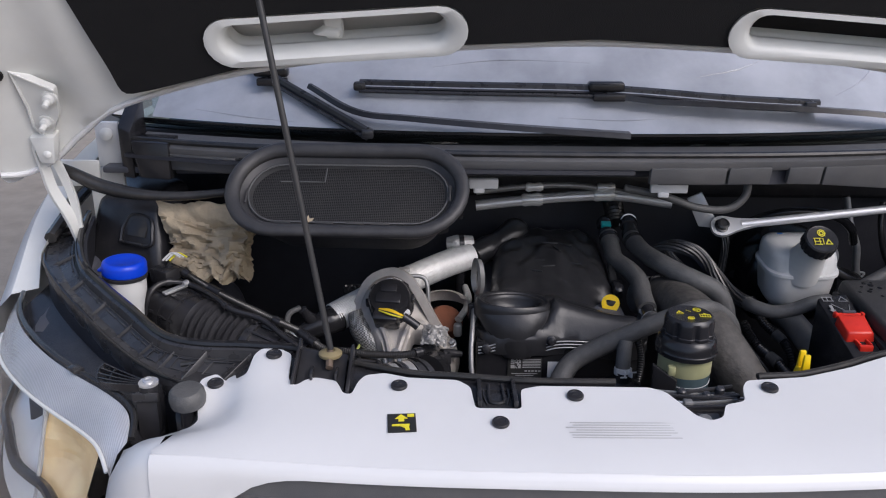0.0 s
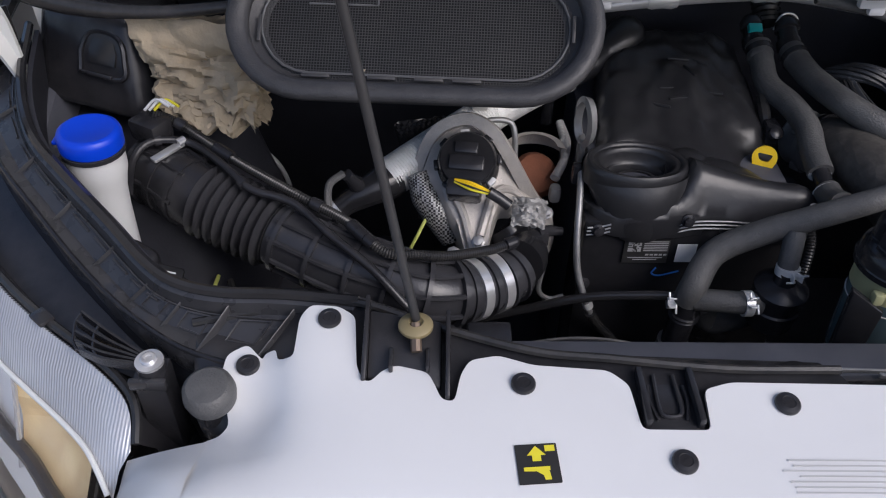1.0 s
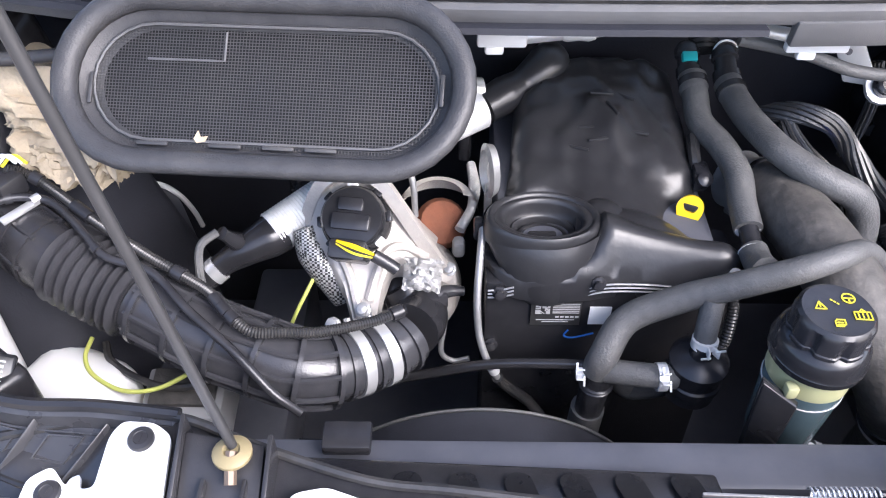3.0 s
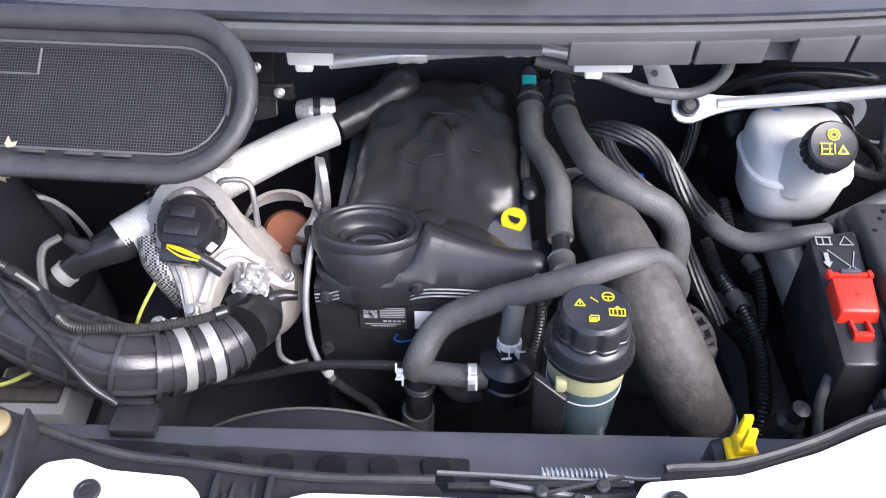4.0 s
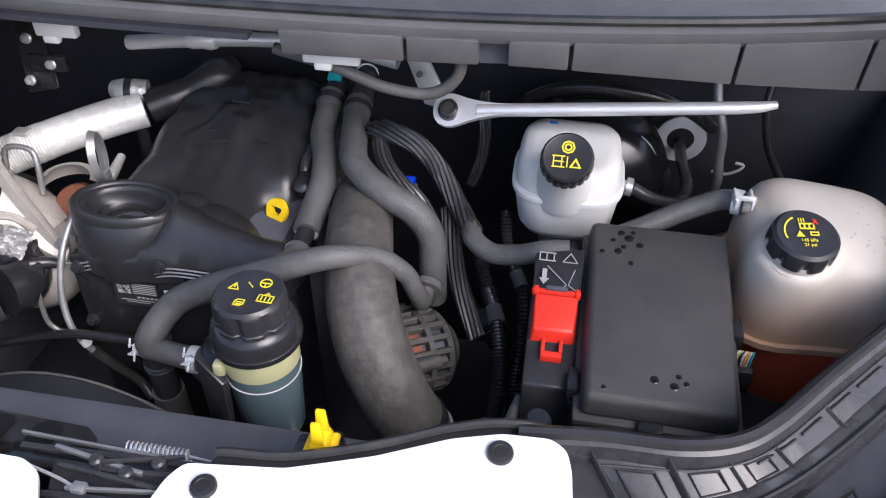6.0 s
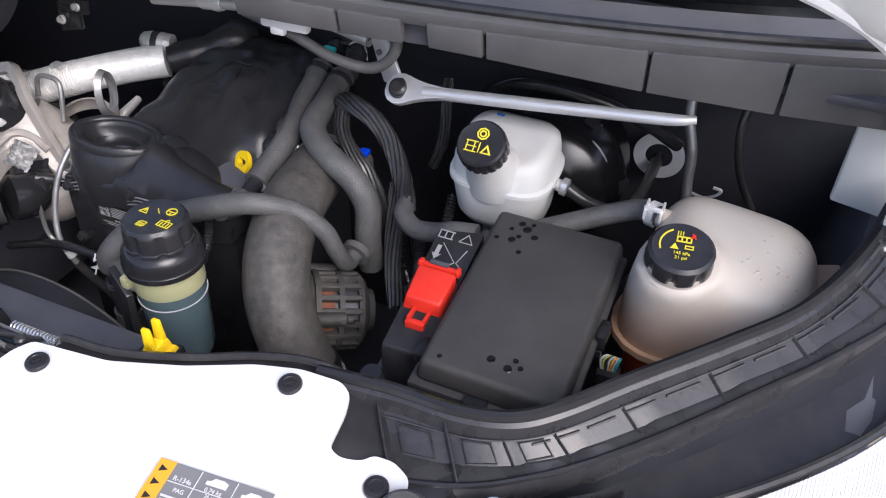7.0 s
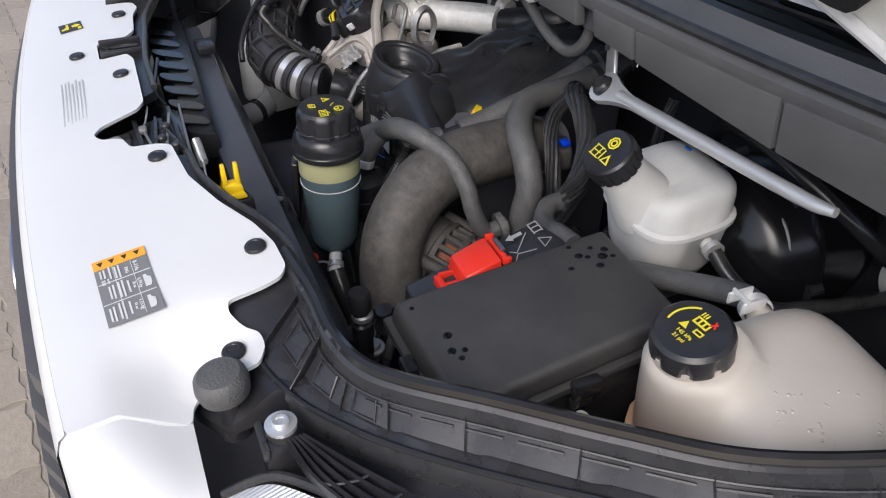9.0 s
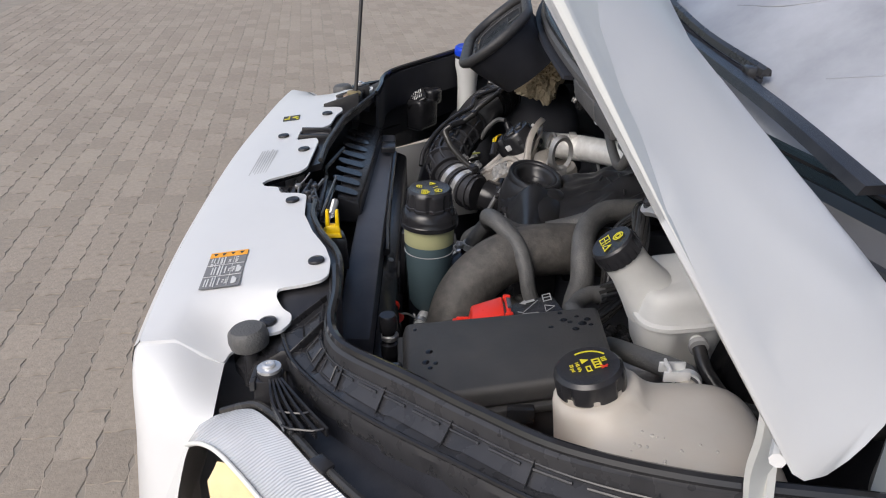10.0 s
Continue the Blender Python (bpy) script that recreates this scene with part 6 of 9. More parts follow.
for r_, z_ in ((0.030, 0.0), (0.041, -0.004), (0.047, -0.014), (0.049, -0.030)):
    hood.v += [Vector((-0.222 + r_ * 1.05 * math.cos(t), 0.470 + 0.8 * r_ * math.sin(t), 0.975 + z_ + 0.2 * r_ * math.sin(t))) for t in [math.pi * (0.02 + 0.98 * q / 18) for q in range(19)]]
hood.f = [(r * 19 + q, r * 19 + q + 1, r * 19 + q + 20, r * 19 + q + 19) for r in range(3) for q in range(18)]
part("flange_hood", hood, CAST, rp, "pale arched hood over the flange")
solo("green_wire", tube([(-0.358, 0.392, 0.945), (-0.378, 0.360, 0.918), (-0.392, 0.345, 0.895), (-0.404, 0.338, 0.868)], 0.0024, 8), GREENW, "thin yellow-green wire beside the turbocharger", "cable")
cs_ = thing("coolant_stub", (-0.43, 0.36, 0.92), "black rubber elbow with a steel clamp at the silver pipe", "hose")
part("stub", tube([(-0.415, 0.424, 0.957), (-0.430, 0.412, 0.955), (-0.452, 0.398, 0.950), (-0.478, 0.385, 0.940), (-0.50, 0.372, 0.925)], [0.0275, 0.026, 0.020, 0.015, 0.015], 20), GLOSS, cs_)
part("stub_clamp", band(spline([(-0.482, 0.382, 0.938), (-0.496, 0.374, 0.929)], 4), 2, 0.0158, 0.012, 0.0015, 20), STEEL, cs_)
part("stub_sensor", lathe((-0.458, 0.395, 0.962), (-0.5, -0.4, 1), [(0.010, 0), (0.012, 0.008), (0.008, 0.022), (0.008, 0.034), (0.001, 0.036)], 12), BLACK, cs_)
part("stub_lead", tube([(-0.476, 0.380, 0.995), (-0.492, 0.362, 0.990), (-0.492, 0.340, 0.97), (-0.488, 0.325, 0.945)], 0.005, 8), RUBBER, cs_)

pipe = thing("charge_pipe", (-0.28, 0.50, 0.96), "aluminium-wrapped intake pipe running behind the turbocharger", "pipe")
pp = [(-0.423, 0.419, 0.957), (-0.371, 0.460, 0.971), (-0.291, 0.522, 0.990), (-0.219, 0.576, 1.003), (-0.160, 0.614, 1.010)]
part("wrapped_pipe", tube(pp, 0.0268, 28, 14, ribs=(0.004, 0.0009, 0.0, 0.55)), WRAP, pipe)
part("foil_tag", rbox((-0.298, 0.508, 1.017), (0.022, 0.016, 0.008), 0.003), FOIL, pipe)
part("foam_sleeve", tube([(-0.162, 0.612, 1.010), (-0.132, 0.632, 1.018), (-0.11, 0.645, 1.026), (-0.088, 0.660, 1.034), (-0.074, 0.675, 1.038), (-0.070, 0.70, 1.035)], [0.024, 0.026, 0.021, 0.027, 0.031, 0.024], 18), FOAMB, pipe, "black foam sleeve", angle=60)
solo("bleed_pipe", tube([(-0.297, 0.455, 0.99), (-0.294, 0.462, 1.018), (-0.276, 0.466, 1.022), (-0.258, 0.466, 1.017), (-0.252, 0.460, 1.0), (-0.250, 0.448, 0.96)], 0.0040, 10), GREYST, "bent bright steel breather pipe", "pipe")
lift = thing("lifting_eye", (-0.160, 0.465, 0.95), "cast steel engine lifting eye beside the cover", "lifting eye")
part("eye", sweep([Vector((-0.160, 0.462, 1.022)) + Vector((-0.006 * math.cos(t), 0.020 * math.cos(t), 0.032 * math.sin(t))) for t in [2 * math.pi * i / 26 for i in range(26)]],
                  lambda i, n: [(-0.005, -0.004), (0.005, -0.004), (0.005, 0.004), (-0.005, 0.004)], True), GREYST, lift)
part("eye_leg", rbox((-0.160, 0.464, 0.965), (0.009, 0.022, 0.065), 0.003), GREYST, lift)
hl_ = thing("heater_line", (-0.19, 0.45, 0.9), "foil-wrapped lead beside the exhaust flange", "cable")
part("lead", tube([(-0.180, 0.54, 0.97), (-0.176, 0.50, 0.965), (-0.180, 0.47, 0.955), (-0.195, 0.44, 0.945)], [0.006, 0.008, 0.006, 0.007], 12), FOIL, hl_)
part("lead_end", rbox((-0.196, 0.420, 0.935), (0.016, 0.018, 0.026), 0.006), GREYST, hl_)
dp = thing("dipstick_tube", (-0.165, 0.37, 0.70), "grey steel tube with a black plug beside the engine cover", "pipe")
part("tube", tube([(-0.168, 0.405, 0.985), (-0.172, 0.365, 0.957), (-0.174, 0.340, 0.925), (-0.171, 0.320, 0.885), (-0.160, 0.308, 0.850), (-0.145, 0.312, 0.81)], 0.0045, 10), GREYST, dp)
part("tube_boot", tube([(-0.147, 0.311, 0.815), (-0.130, 0.320, 0.780), (-0.104, 0.325, 0.745), (-0.085, 0.315, 0.725)], 0.0075, 10), SEAL, dp)
part("tube_plug", rbox((-0.172, 0.408, 0.978), (0.014, 0.014, 0.03), 0.004), BLACK, dp)
part("tube_clip", band(spline([(-0.156, 0.310, 0.842), (-0.149, 0.311, 0.822)], 4), 2, 0.0055, 0.012, 0.0015, 12), ZINC, dp)
solo("drain_pipe", tube([(-0.213, 0.332, 0.889), (-0.217, 0.332, 0.838), (-0.202, 0.332, 0.82), (-0.182, 0.332, 0.825)], 0.0035, 8), GREYST, "bent bright steel oil drain pipe beside the elbow", "pipe")
sens = thing("foil_sensor", (-0.19, 0.62, 0.98), "brass sensor wrapped in crumpled foil at the bulkhead", "sensor")
part("sensor_body", tube([(-0.215, 0.62, 1.03), (-0.195, 0.618, 1.032), (-0.165, 0.625, 1.03)], [0.014, 0.018, 0.016], 12), FOIL, sens)
part("sensor_band", band(spline([(-0.198, 0.618, 1.032), (-0.180, 0.621, 1.031)], 4), 2, 0.018, 0.01, 0.002, 14), BLACK, sens)
part("sensor_stem", tube([(-0.19, 0.62, 1.02), (-0.188, 0.62, 0.97), (-0.188, 0.62, 0.92)], 0.010, 10), BLACK, sens)

# ---- engine cover ----
cover = thing("engine_cover", (-0.02, 0.5, 0.85), "soft black moulded foam engine cover with an oil filler recess", "engine cover")
plan = [(-0.095, 0.715), (-0.122, 0.62), (-0.130, 0.52), (-0.140, 0.46), (-0.163, 0.42), (-0.168, 0.385), (-0.150, 0.352), (-0.110, 0.336), (-0.06, 0.338), (-0.01, 0.350), (0.06, 0.345), (0.112, 0.338), (0.138, 0.352), (0.136, 0.39), (0.108, 0.425), (0.100, 0.50), (0.098, 0.60), (0.096, 0.70), (0.05, 0.725), (-0.04, 0.728)]


def bumpy(x, y, cx, cy, rx, ry):
    return math.exp(-((x - cx) / rx) ** 2 - ((y - cy) / ry) ** 2)


def edge_gap(x, y):
    p, best = Vector((x, y)), 1.0
    for a, b in zip(plan, plan[1:] + plan[:1]):
        a, b = Vector(a), Vector(b)
        t = max(0, min(1, (p - a).dot(b - a) / (b - a).length_squared))
        best = min(best, (p - a.lerp(b, t)).length)
    return best


def cover_z(x, y):
    z = 0.960 + 0.055 * min(1, max(0, (y - 0.40) / 0.14)) + 0.022 * min(1, max(0, (y - 0.55) / 0.12))
    z += 0.012 * bumpy(x, y, -0.02, 0.58, 0.06, 0.10)
    z += 0.010 * math.sin(60 * x + 20 * y) * math.sin(42 * y) * bumpy(x, y, -0.01, 0.56, 0.06, 0.07)
    r = math.hypot((x + 0.098) / 0.066, (y - 0.402) / 0.056)
    near_ = bumpy(x, y, -0.092, 0.414, 0.105, 0.085)
    z = z * (1 - near_) + 0.998 * near_
    if r < 1.1:
        z -= 0.035 * min(1, (1.1 - r) / 0.35)
    along = (x + 0.035) / 0.17
    if -0.2 < along < 1.2:
        yc = 0.392 - 0.022 * along
        z += 0.026 * math.exp(-((y - yc) / 0.028) ** 2) * min(1, max(0, (along + 0.15) / 0.2))
    z -= 0.045 * bumpy(x, y, 0.092, 0.440, 0.030, 0.032)
    e = edge_gap(x, y)
    z -= 0.022 * max(0, 1 - e / 0.030) ** 2
    z -= 0.06 * max(0, (y - 0.67) / 0.06) ** 2
    fold = 1 - abs(noise.noise(Vector((x * 26 + 3, y * 17, 0.3)))) * 2.6
    z += 0.006 * max(0, fold) ** 2 * min(1, max(0, (y - 0.44) / 0.05)) + 0.005 * min(1, max(0, (y - 0.44) / 0.05)) * noise.noise(Vector((x * 40, y * 40, 1.7)))
    return z


part("cover_shell", sheet(rounded(plan, 0.02, 4), cover_z, 0.03, 0.0085), FOAMB, cover, angle=60)
g = Geo()
cup = ((1.08, 0.975), (1.07, 0.992), (1.03, 1.001), (0.98, 1.004), (0.90, 1.003), (0.87, 1.000), (0.80, 1.001), (0.74, 0.999), (0.70, 0.993), (0.66, 0.984), (0.60, 0.980), (0.56, 0.982), (0.52, 0.980), (0.48, 0.970), (0.44, 0.974), (0.38, 0.974), (0.35, 0.962), (0.02, 0.960))
for k_, z_ in cup:
    for q in range(48):
        t = 2 * math.pi * q / 48
        lean = -0.004 * math.cos(t) * min(1, k_) - 0.004 * math.sin(t) * min(1, k_)
        g.v.append(Vector((-0.097 + 0.066 * k_ * math.cos(t) + 0.006 * k_ * math.sin(t), 0.404 + 0.047 * k_ * math.sin(t), z_ + lean)))
for r in range(len(cup) - 1):
    g.f += [(r * 48 + q, r * 48 + (q + 1) % 48, (r + 1) * 48 + (q + 1) % 48, (r + 1) * 48 + q) for q in range(48)]
part("filler_cup", g, FOAMB, cover, "deep cup round the oil filler", angle=60)
part("filler_bar", rbox((-0.097, 0.404, 0.970), (0.034, 0.010, 0.010), 0.003), GLOSS, cover)
for q, r_ in enumerate((0.052, 0.058)):
    part("cup_fold", tube([(-0.097 + 1.3 * r_ * 0.8 * math.cos(t), 0.404 + 0.8 * r_ * math.sin(t), 0.981 + 0.004 * q) for t in [math.pi * (0.15 + 0.7 * i / 8) for i in range(9)]], 0.0016, 6, 3), FOAMB, cover)
part("horn_hump", lathe((-0.026, 0.428, 0.950), (0.05, -0.15, 1), [(0.036, 0), (0.035, 0.018), (0.031, 0.033), (0.023, 0.042), (0.012, 0.047), (0.001, 0.048)], 28), FOAMB, cover, angle=60)
lobe_ = Geo()
for r in range(13):
    t = r / 12
    e = t ** 1.6
    for q in range(40):
        w_ = 2 * math.pi * q / 40
        lobe_.v.append(Vector((-0.097 + 0.004 * t + (0.0715 * (1 - e) + 0.024 * e) * math.cos(w_), 0.404 - 0.058 * t + (0.051 * (1 - e) + 0.010 * e) * math.sin(w_), 0.996 - 0.076 * t)))
lobe_.f = [(r * 40 + q, r * 40 + (q + 1) % 40, (r + 1) * 40 + (q + 1) % 40, (r + 1) * 40 + q) for r in range(12) for q in range(40)] + [tuple(range(480, 520))]
part("filler_lobe", lobe_, FOAMB, cover, "rounded lobe under the filler cup", angle=60)
horn = spline([(-0.055, 0.418, 0.960), (-0.01, 0.410, 0.962), (0.03, 0.398, 0.957), (0.075, 0.379, 0.944), (0.132, 0.370, 0.932)], 6)
part("cover_horn", sweep(horn, lambda i, n: [((0.036 + 0.013 * math.sin(math.pi * min(1, 1.35 * i / n)) - 0.010 * i / n) * math.cos(w_), (0.026 + 0.008 * math.sin(math.pi * i / n)) * math.sin(w_)) for w_ in [2 * math.pi * q / 24 for q in range(24)]]), FOAMB, cover, "swelling air duct moulded along the front", angle=60)
for x, y, a, l in ((-0.05, 0.52, -20, 0.035), (-0.03, 0.55, 0, 0.03), (0.03, 0.545, -15, 0.03), (0.0, 0.57, -70, 0.03), (-0.01, 0.60, -5, 0.03), (-0.02, 0.53, 10, 0.028), (0.02, 0.60, -35, 0.03)):
    part("crease", rbox((0, 0, 0), (l, 0.004, 0.004), 0.0015).moved(Matrix.Translation((x, y, cover_z(x, y) + 0.0008)) @ Matrix.Rotation(radians(a), 4, "Z")), FOAMB, cover)
part("cover_tab", rbox((0.01, 0.722, 1.012), (0.055, 0.014, 0.012), 0.003), FOAMB, cover)

# front of the engine
eng = thing("engine_block", (-0.03, 0.5, 0.45), "black engine front with timing cover and ribs under the soft cover", "engine")
part("timing_cover", wedge([(-0.165, 0.335, 0.55), (0.13, 0.335, 0.55), (0.13, 0.42, 0.55), (-0.165, 0.42, 0.55)], [(-0.165, 0.349, 0.945), (0.13, 0.349, 0.945), (0.13, 0.42, 0.945), (-0.165, 0.42, 0.945)], 0.006), GLOSS, eng)
part("block", rbox((-0.02, 0.54, 0.72), (0.26, 0.30, 0.50), 0.01), DEEP, eng)
for k, z in enumerate((0.951, 0.945, 0.939)):
    part("rib_line", tube([(-0.045, 0.343, z - 0.006), (-0.02, 0.343, z), (0.02, 0.343, z), (0.05, 0.344, z - 0.004)], 0.0013, 5, 4), GREYST, eng)
    part("rib_line", tube([(-0.162, 0.343, z - 0.012), (-0.145, 0.343, z - 0.010), (-0.132, 0.343, z - 0.006)], 0.0013, 5, 4), GREYST, eng)
for x, z in ((-0.148, 0.935), (-0.035, 0.952), (-0.155, 0.84)):
    part("bolt", lathe((x, 0.345, z), (0, -1, 0.25), [(0.009, 0), (0.009, 0.004), (0.006, 0.005), (0.006, 0.010), (0.001, 0.011)], 10), BLACK, eng)
tm = Matrix.Translation((-0.075, 0.3445, 0.898)) @ Matrix.Rotation(radians(87.6), 4, "X")
plate = part("engine_label", flat(rect(-0.004, 0, 0.060, 0.040), tm, 0.0006), STICK, eng)
g = Geo()
on = tm @ Matrix.Translation((0, 0, 0.0007))
rq = random.Random(8)
for q in range(11):
    for k in range(11):
        edge_ = (q < 3 and (k < 3 or k > 7)) or (q > 7 and k < 3)
        if edge_ or rq.random() < 0.48:
            g.add(flat(rect(-0.028 + 0.0016 * q, 0.0005 + 0.0016 * k, 0.0015, 0.0015), on, 0.0003))
for q in range(6):
    g.add(flat(rect(0.008, 0.0165 - 0.0030 * q, 0.032, 0.0012), on, 0.0003))
for q in range(5):
    g.add(flat(rect(-0.002 + 0.006 * q, -0.0055, 0.0042, 0.0026), on, 0.0003))
for q in range(2):
    g.add(flat(rect(-0.004, -0.0105 - 0.0034 * q, 0.046 - 0.014 * q, 0.0011), on, 0.0003))
tagged(part("label_print", g, mat("dim_print", (0.34, 0.34, 0.34), 0.5, var=0.05), plate, "grey print, unreadable"), kind="stuff")
part("white_tag", flat(rect(0.0, 0, 0.026, 0.030), Matrix.Translation((-0.026, 0.3435, 0.896)) @ Matrix.Rotation(radians(87.6), 4, "X"), 0.0008), mat("white_paper", (0.75, 0.75, 0.74), 0.6, var=0.04), eng, "white paper tag")
part("chalk_mark", tube([(-0.062, 0.340, 0.872), (-0.066, 0.340, 0.862), (-0.055, 0.340, 0.858), (-0.030, 0.3405, 0.866)], 0.0012, 5, 5), BLUEINK, eng, "blue chalk tick")

dip = thing("oil_dipstick", (0.083, 0.437, 0.945), "yellow plastic oil dipstick ring handle", "dipstick")
dmx = Matrix.Translation((0.086, 0.445, 0.979)) @ Matrix.Rotation(radians(-24), 4, "Z") @ Matrix.Rotation(radians(66), 4, "X")
loop = [(0.0162 * math.cos(t), 0.0162 * math.sin(t) + (0 if math.sin(t) > -0.5 else -0.003)) for t in [2 * math.pi * i / 28 for i in range(28)]]
slot = rounded([(-0.0105, 0.0055), (0.0105, 0.0055), (0.006, -0.0050), (-0.006, -0.0050)], 0.0038, 4)
part("ring", sheet(loop, lambda x, y: 0.0035, 0.007, 0.02, (slot,), dmx), YELLOW, dip, "thick ring with a flat slot")
part("stem", rbox((0, 0, 0), (0.014, 0.016, 0.008), 0.002).moved(dmx @ Matrix.Translation((0.001, -0.021, 0))), YELLOW, dip)

# ---- coolant hoses ----


def hose_thing(name, pts, r, label, ends=(), ring_mat=None, n=18):
    h = thing(name, pts[len(pts) // 2], label, "hose", "engine hoses")
    part("hose_wall", tube(pts, r, n, 8), RUBBER, h, angle=60)
    sp_ = spline(pts, 8)
    rr_ = r if not isinstance(r, list) else r[0]
    for i in ends:
        part("hose_clip", band(sp_, i if i >= 0 else len(sp_) + i, rr_ + 0.0006, 0.009, 0.0018, 20), ring_mat or BLACK, h)
    return h


ha = hose_thing("heater_hose", [(0.112, 0.632, 1.048), (0.113, 0.602, 1.036), (0.115, 0.565, 1.021), (0.132, 0.518, 1.018), (0.142, 0.472, 1.012), (0.141, 0.434, 0.999), (0.141, 0.396, 0.990)], 0.0168, "grey-black rubber heater hose running forward from the bulkhead", (3,))
part("connector", lathe((0.112, 0.640, 1.040), (0, 0.85, 0.5), [(0.015, -0.004), (0.017, 0.002), (0.017, 0.012), (0.014, 0.014), (0.014, 0.03), (0.017, 0.032), (0.017, 0.042), (0.012, 0.05)], 20), BLACK, ha)
part("quick_clip", rbox((0.111, 0.655, 1.062), (0.020, 0.014, 0.010), 0.002, Matrix.Rotation(radians(30), 4, "X")), TEAL, ha, "teal locking clip")
part("tee_pipe", tube([(0.141, 0.400, 0.991), (0.141, 0.378, 0.986), (0.140, 0.350, 0.982)], [0.0115, 0.0115, 0.014], 14), BLACK, ha)
part("tee_sleeve", tube([(0.1405, 0.366, 0.984), (0.140, 0.345, 0.986), (0.139, 0.320, 0.998)], 0.0165, 16), RUBBER, ha)
hb_ = hose_thing("heater_hose", [(0.155, 0.615, 1.048), (0.160, 0.580, 1.043), (0.168, 0.540, 1.041), (0.183, 0.482, 1.044), (0.209, 0.452, 1.037), (0.239, 0.437, 1.027), (0.271, 0.430, 1.011), (0.291, 0.428, 0.977), (0.294, 0.420, 0.935), (0.294, 0.425, 0.88)], 0.0178, "grey-black rubber heater hose bending down beside the intake duct", (4,))
part("connector", lathe((0.157, 0.622, 1.046), (0, 0.85, 0.5), [(0.015, -0.004), (0.018, 0.002), (0.018, 0.012), (0.015, 0.014), (0.015, 0.03), (0.018, 0.032), (0.018, 0.042), (0.012, 0.05)], 20), BLACK, hb_)
part("wire_clip", tube([(0.139, 0.655, 1.060), (0.145, 0.660, 1.078), (0.157, 0.662, 1.083), (0.170, 0.660, 1.078), (0.175, 0.655, 1.060)], 0.0015, 6), STEEL, hb_)
for hose_, start, turn_ in ((ha, (0.1125, 0.618, 1.042), (0, -1, -0.4)), (hb_, (0.157, 0.600, 1.0455), (0.1, -1, -0.15))):
    part("crimp_collar", lathe(start, turn_, [(0.0165, -0.016), (0.0185, -0.014), (0.0178, -0.008), (0.0190, -0.004), (0.0178, 0.0), (0.0190, 0.005), (0.0178, 0.010), (0.0168, 0.012)], 22), RUBBER, hose_)
for p_, r_ in (((0.141, 0.397, 0.990), 0.0150), ((0.140, 0.366, 0.984), 0.0158)):
    part("pale_ring", lathe(p_, (0, -1, -0.2), [(r_, -0.001), (r_ + 0.0012, 0), (r_, 0.001)], 20), FAINT, ha)
solo("ribbed_bulkhead_sleeve", tube([(0.135, 0.675, 1.06), (0.135, 0.70, 1.08), (0.135, 0.74, 1.10)], 0.018, 14, 8, ribs=(0.008, 0.003, 0, 1)), SEAL, "ribbed black sleeve at the bulkhead", "sleeve")
hose_thing("coolant_hose", [(-0.034, 0.280, 0.872), (-0.030, 0.281, 0.896), (-0.003, 0.310, 0.928), (0.053, 0.312, 0.962), (0.091, 0.305, 0.986), (0.128, 0.300, 1.007), (0.164, 0.298, 1.025), (0.203, 0.308, 1.033), (0.243, 0.335, 1.016), (0.274, 0.346, 0.988), (0.286, 0.352, 0.955), (0.290, 0.368, 0.925), (0.292, 0.398, 0.928)],
                [0.0175, 0.0175, 0.0165, 0.0155, 0.015, 0.014, 0.0125, 0.0115, 0.0115, 0.0115], "long grey-black coolant hose arching across the engine", (94,), RUBBER)
def spring_clip(parent, c, axis, face, r, ear=0.012):
    """A flat zinc clip round a hose at c, with two pinched ears towards face."""
    ax_ = Vector(axis).normalized()
    up = (Vector(face) - Vector(face).dot(ax_) * ax_).normalized()
    sd = ax_.cross(up)
    fr = Matrix((sd, ax_, up)).transposed().to_4x4()
    fr.translation = Vector(c)
    cl = part("spring_clip", lathe(Vector(c) - ax_ * 0.0055, ax_, [(r, 0), (r + 0.0016, 0), (r + 0.0016, 0.011), (r, 0.011)], 24), ZINC, parent, "bright zinc spring clip")
    for q in (-1, 1):
        part("clip_ear", rbox((0, 0, 0), (0.0018, 0.010, ear), 0.0006).moved(fr @ Matrix.Translation((0.0045 * q, 0, r + ear * 0.45)) @ Matrix.Rotation(0.25 * q, 4, "Y")), ZINC, cl)
        part("clip_finger", rbox((0, 0, 0), (0.012, 0.0025, 0.0016), 0.0005).moved(fr @ Matrix.Translation((0.008 * q, 0.004 * q, r + ear * 0.75))), ZINC, cl)
    return cl


th = thing("thermostat_housing", (0.07, 0.275, 0.82), "black plastic thermostat housing with clipped hoses", "thermostat")
part("body", lathe((0.076, 0.275, 0.835), (0, -0.05, 1), [(0.016, 0), (0.026, 0.006), (0.0305, 0.012), (0.0305, 0.030), (0.033, 0.032), (0.033, 0.042), (0.0305, 0.044), (0.0305, 0.062), (0.0335, 0.064), (0.0335, 0.071), (0.026, 0.078), (0.014, 0.082), (0.012, 0.098)], 26), BLACK, th, "ribbed black canister", angle=35)
part("upper_hose", tube([(0.076, 0.272, 0.920), (0.077, 0.280, 0.945), (0.082, 0.298, 0.975)], 0.0125, 14), RUBBER, th)
spring_clip(th, (0.0765, 0.274, 0.932), (0.02, 0.2, 1), (0.2, -1, 0.3), 0.0130)
part("side_hose", tube([(0.050, 0.262, 0.885), (0.030, 0.260, 0.888), (0.0, 0.266, 0.885), (-0.025, 0.275, 0.878)], 0.0145, 14), RUBBER, th)
spring_clip(th, (0.034, 0.260, 0.887), (1, 0.02, 0), (0, -0.7, 0.75), 0.0150, 0.014)
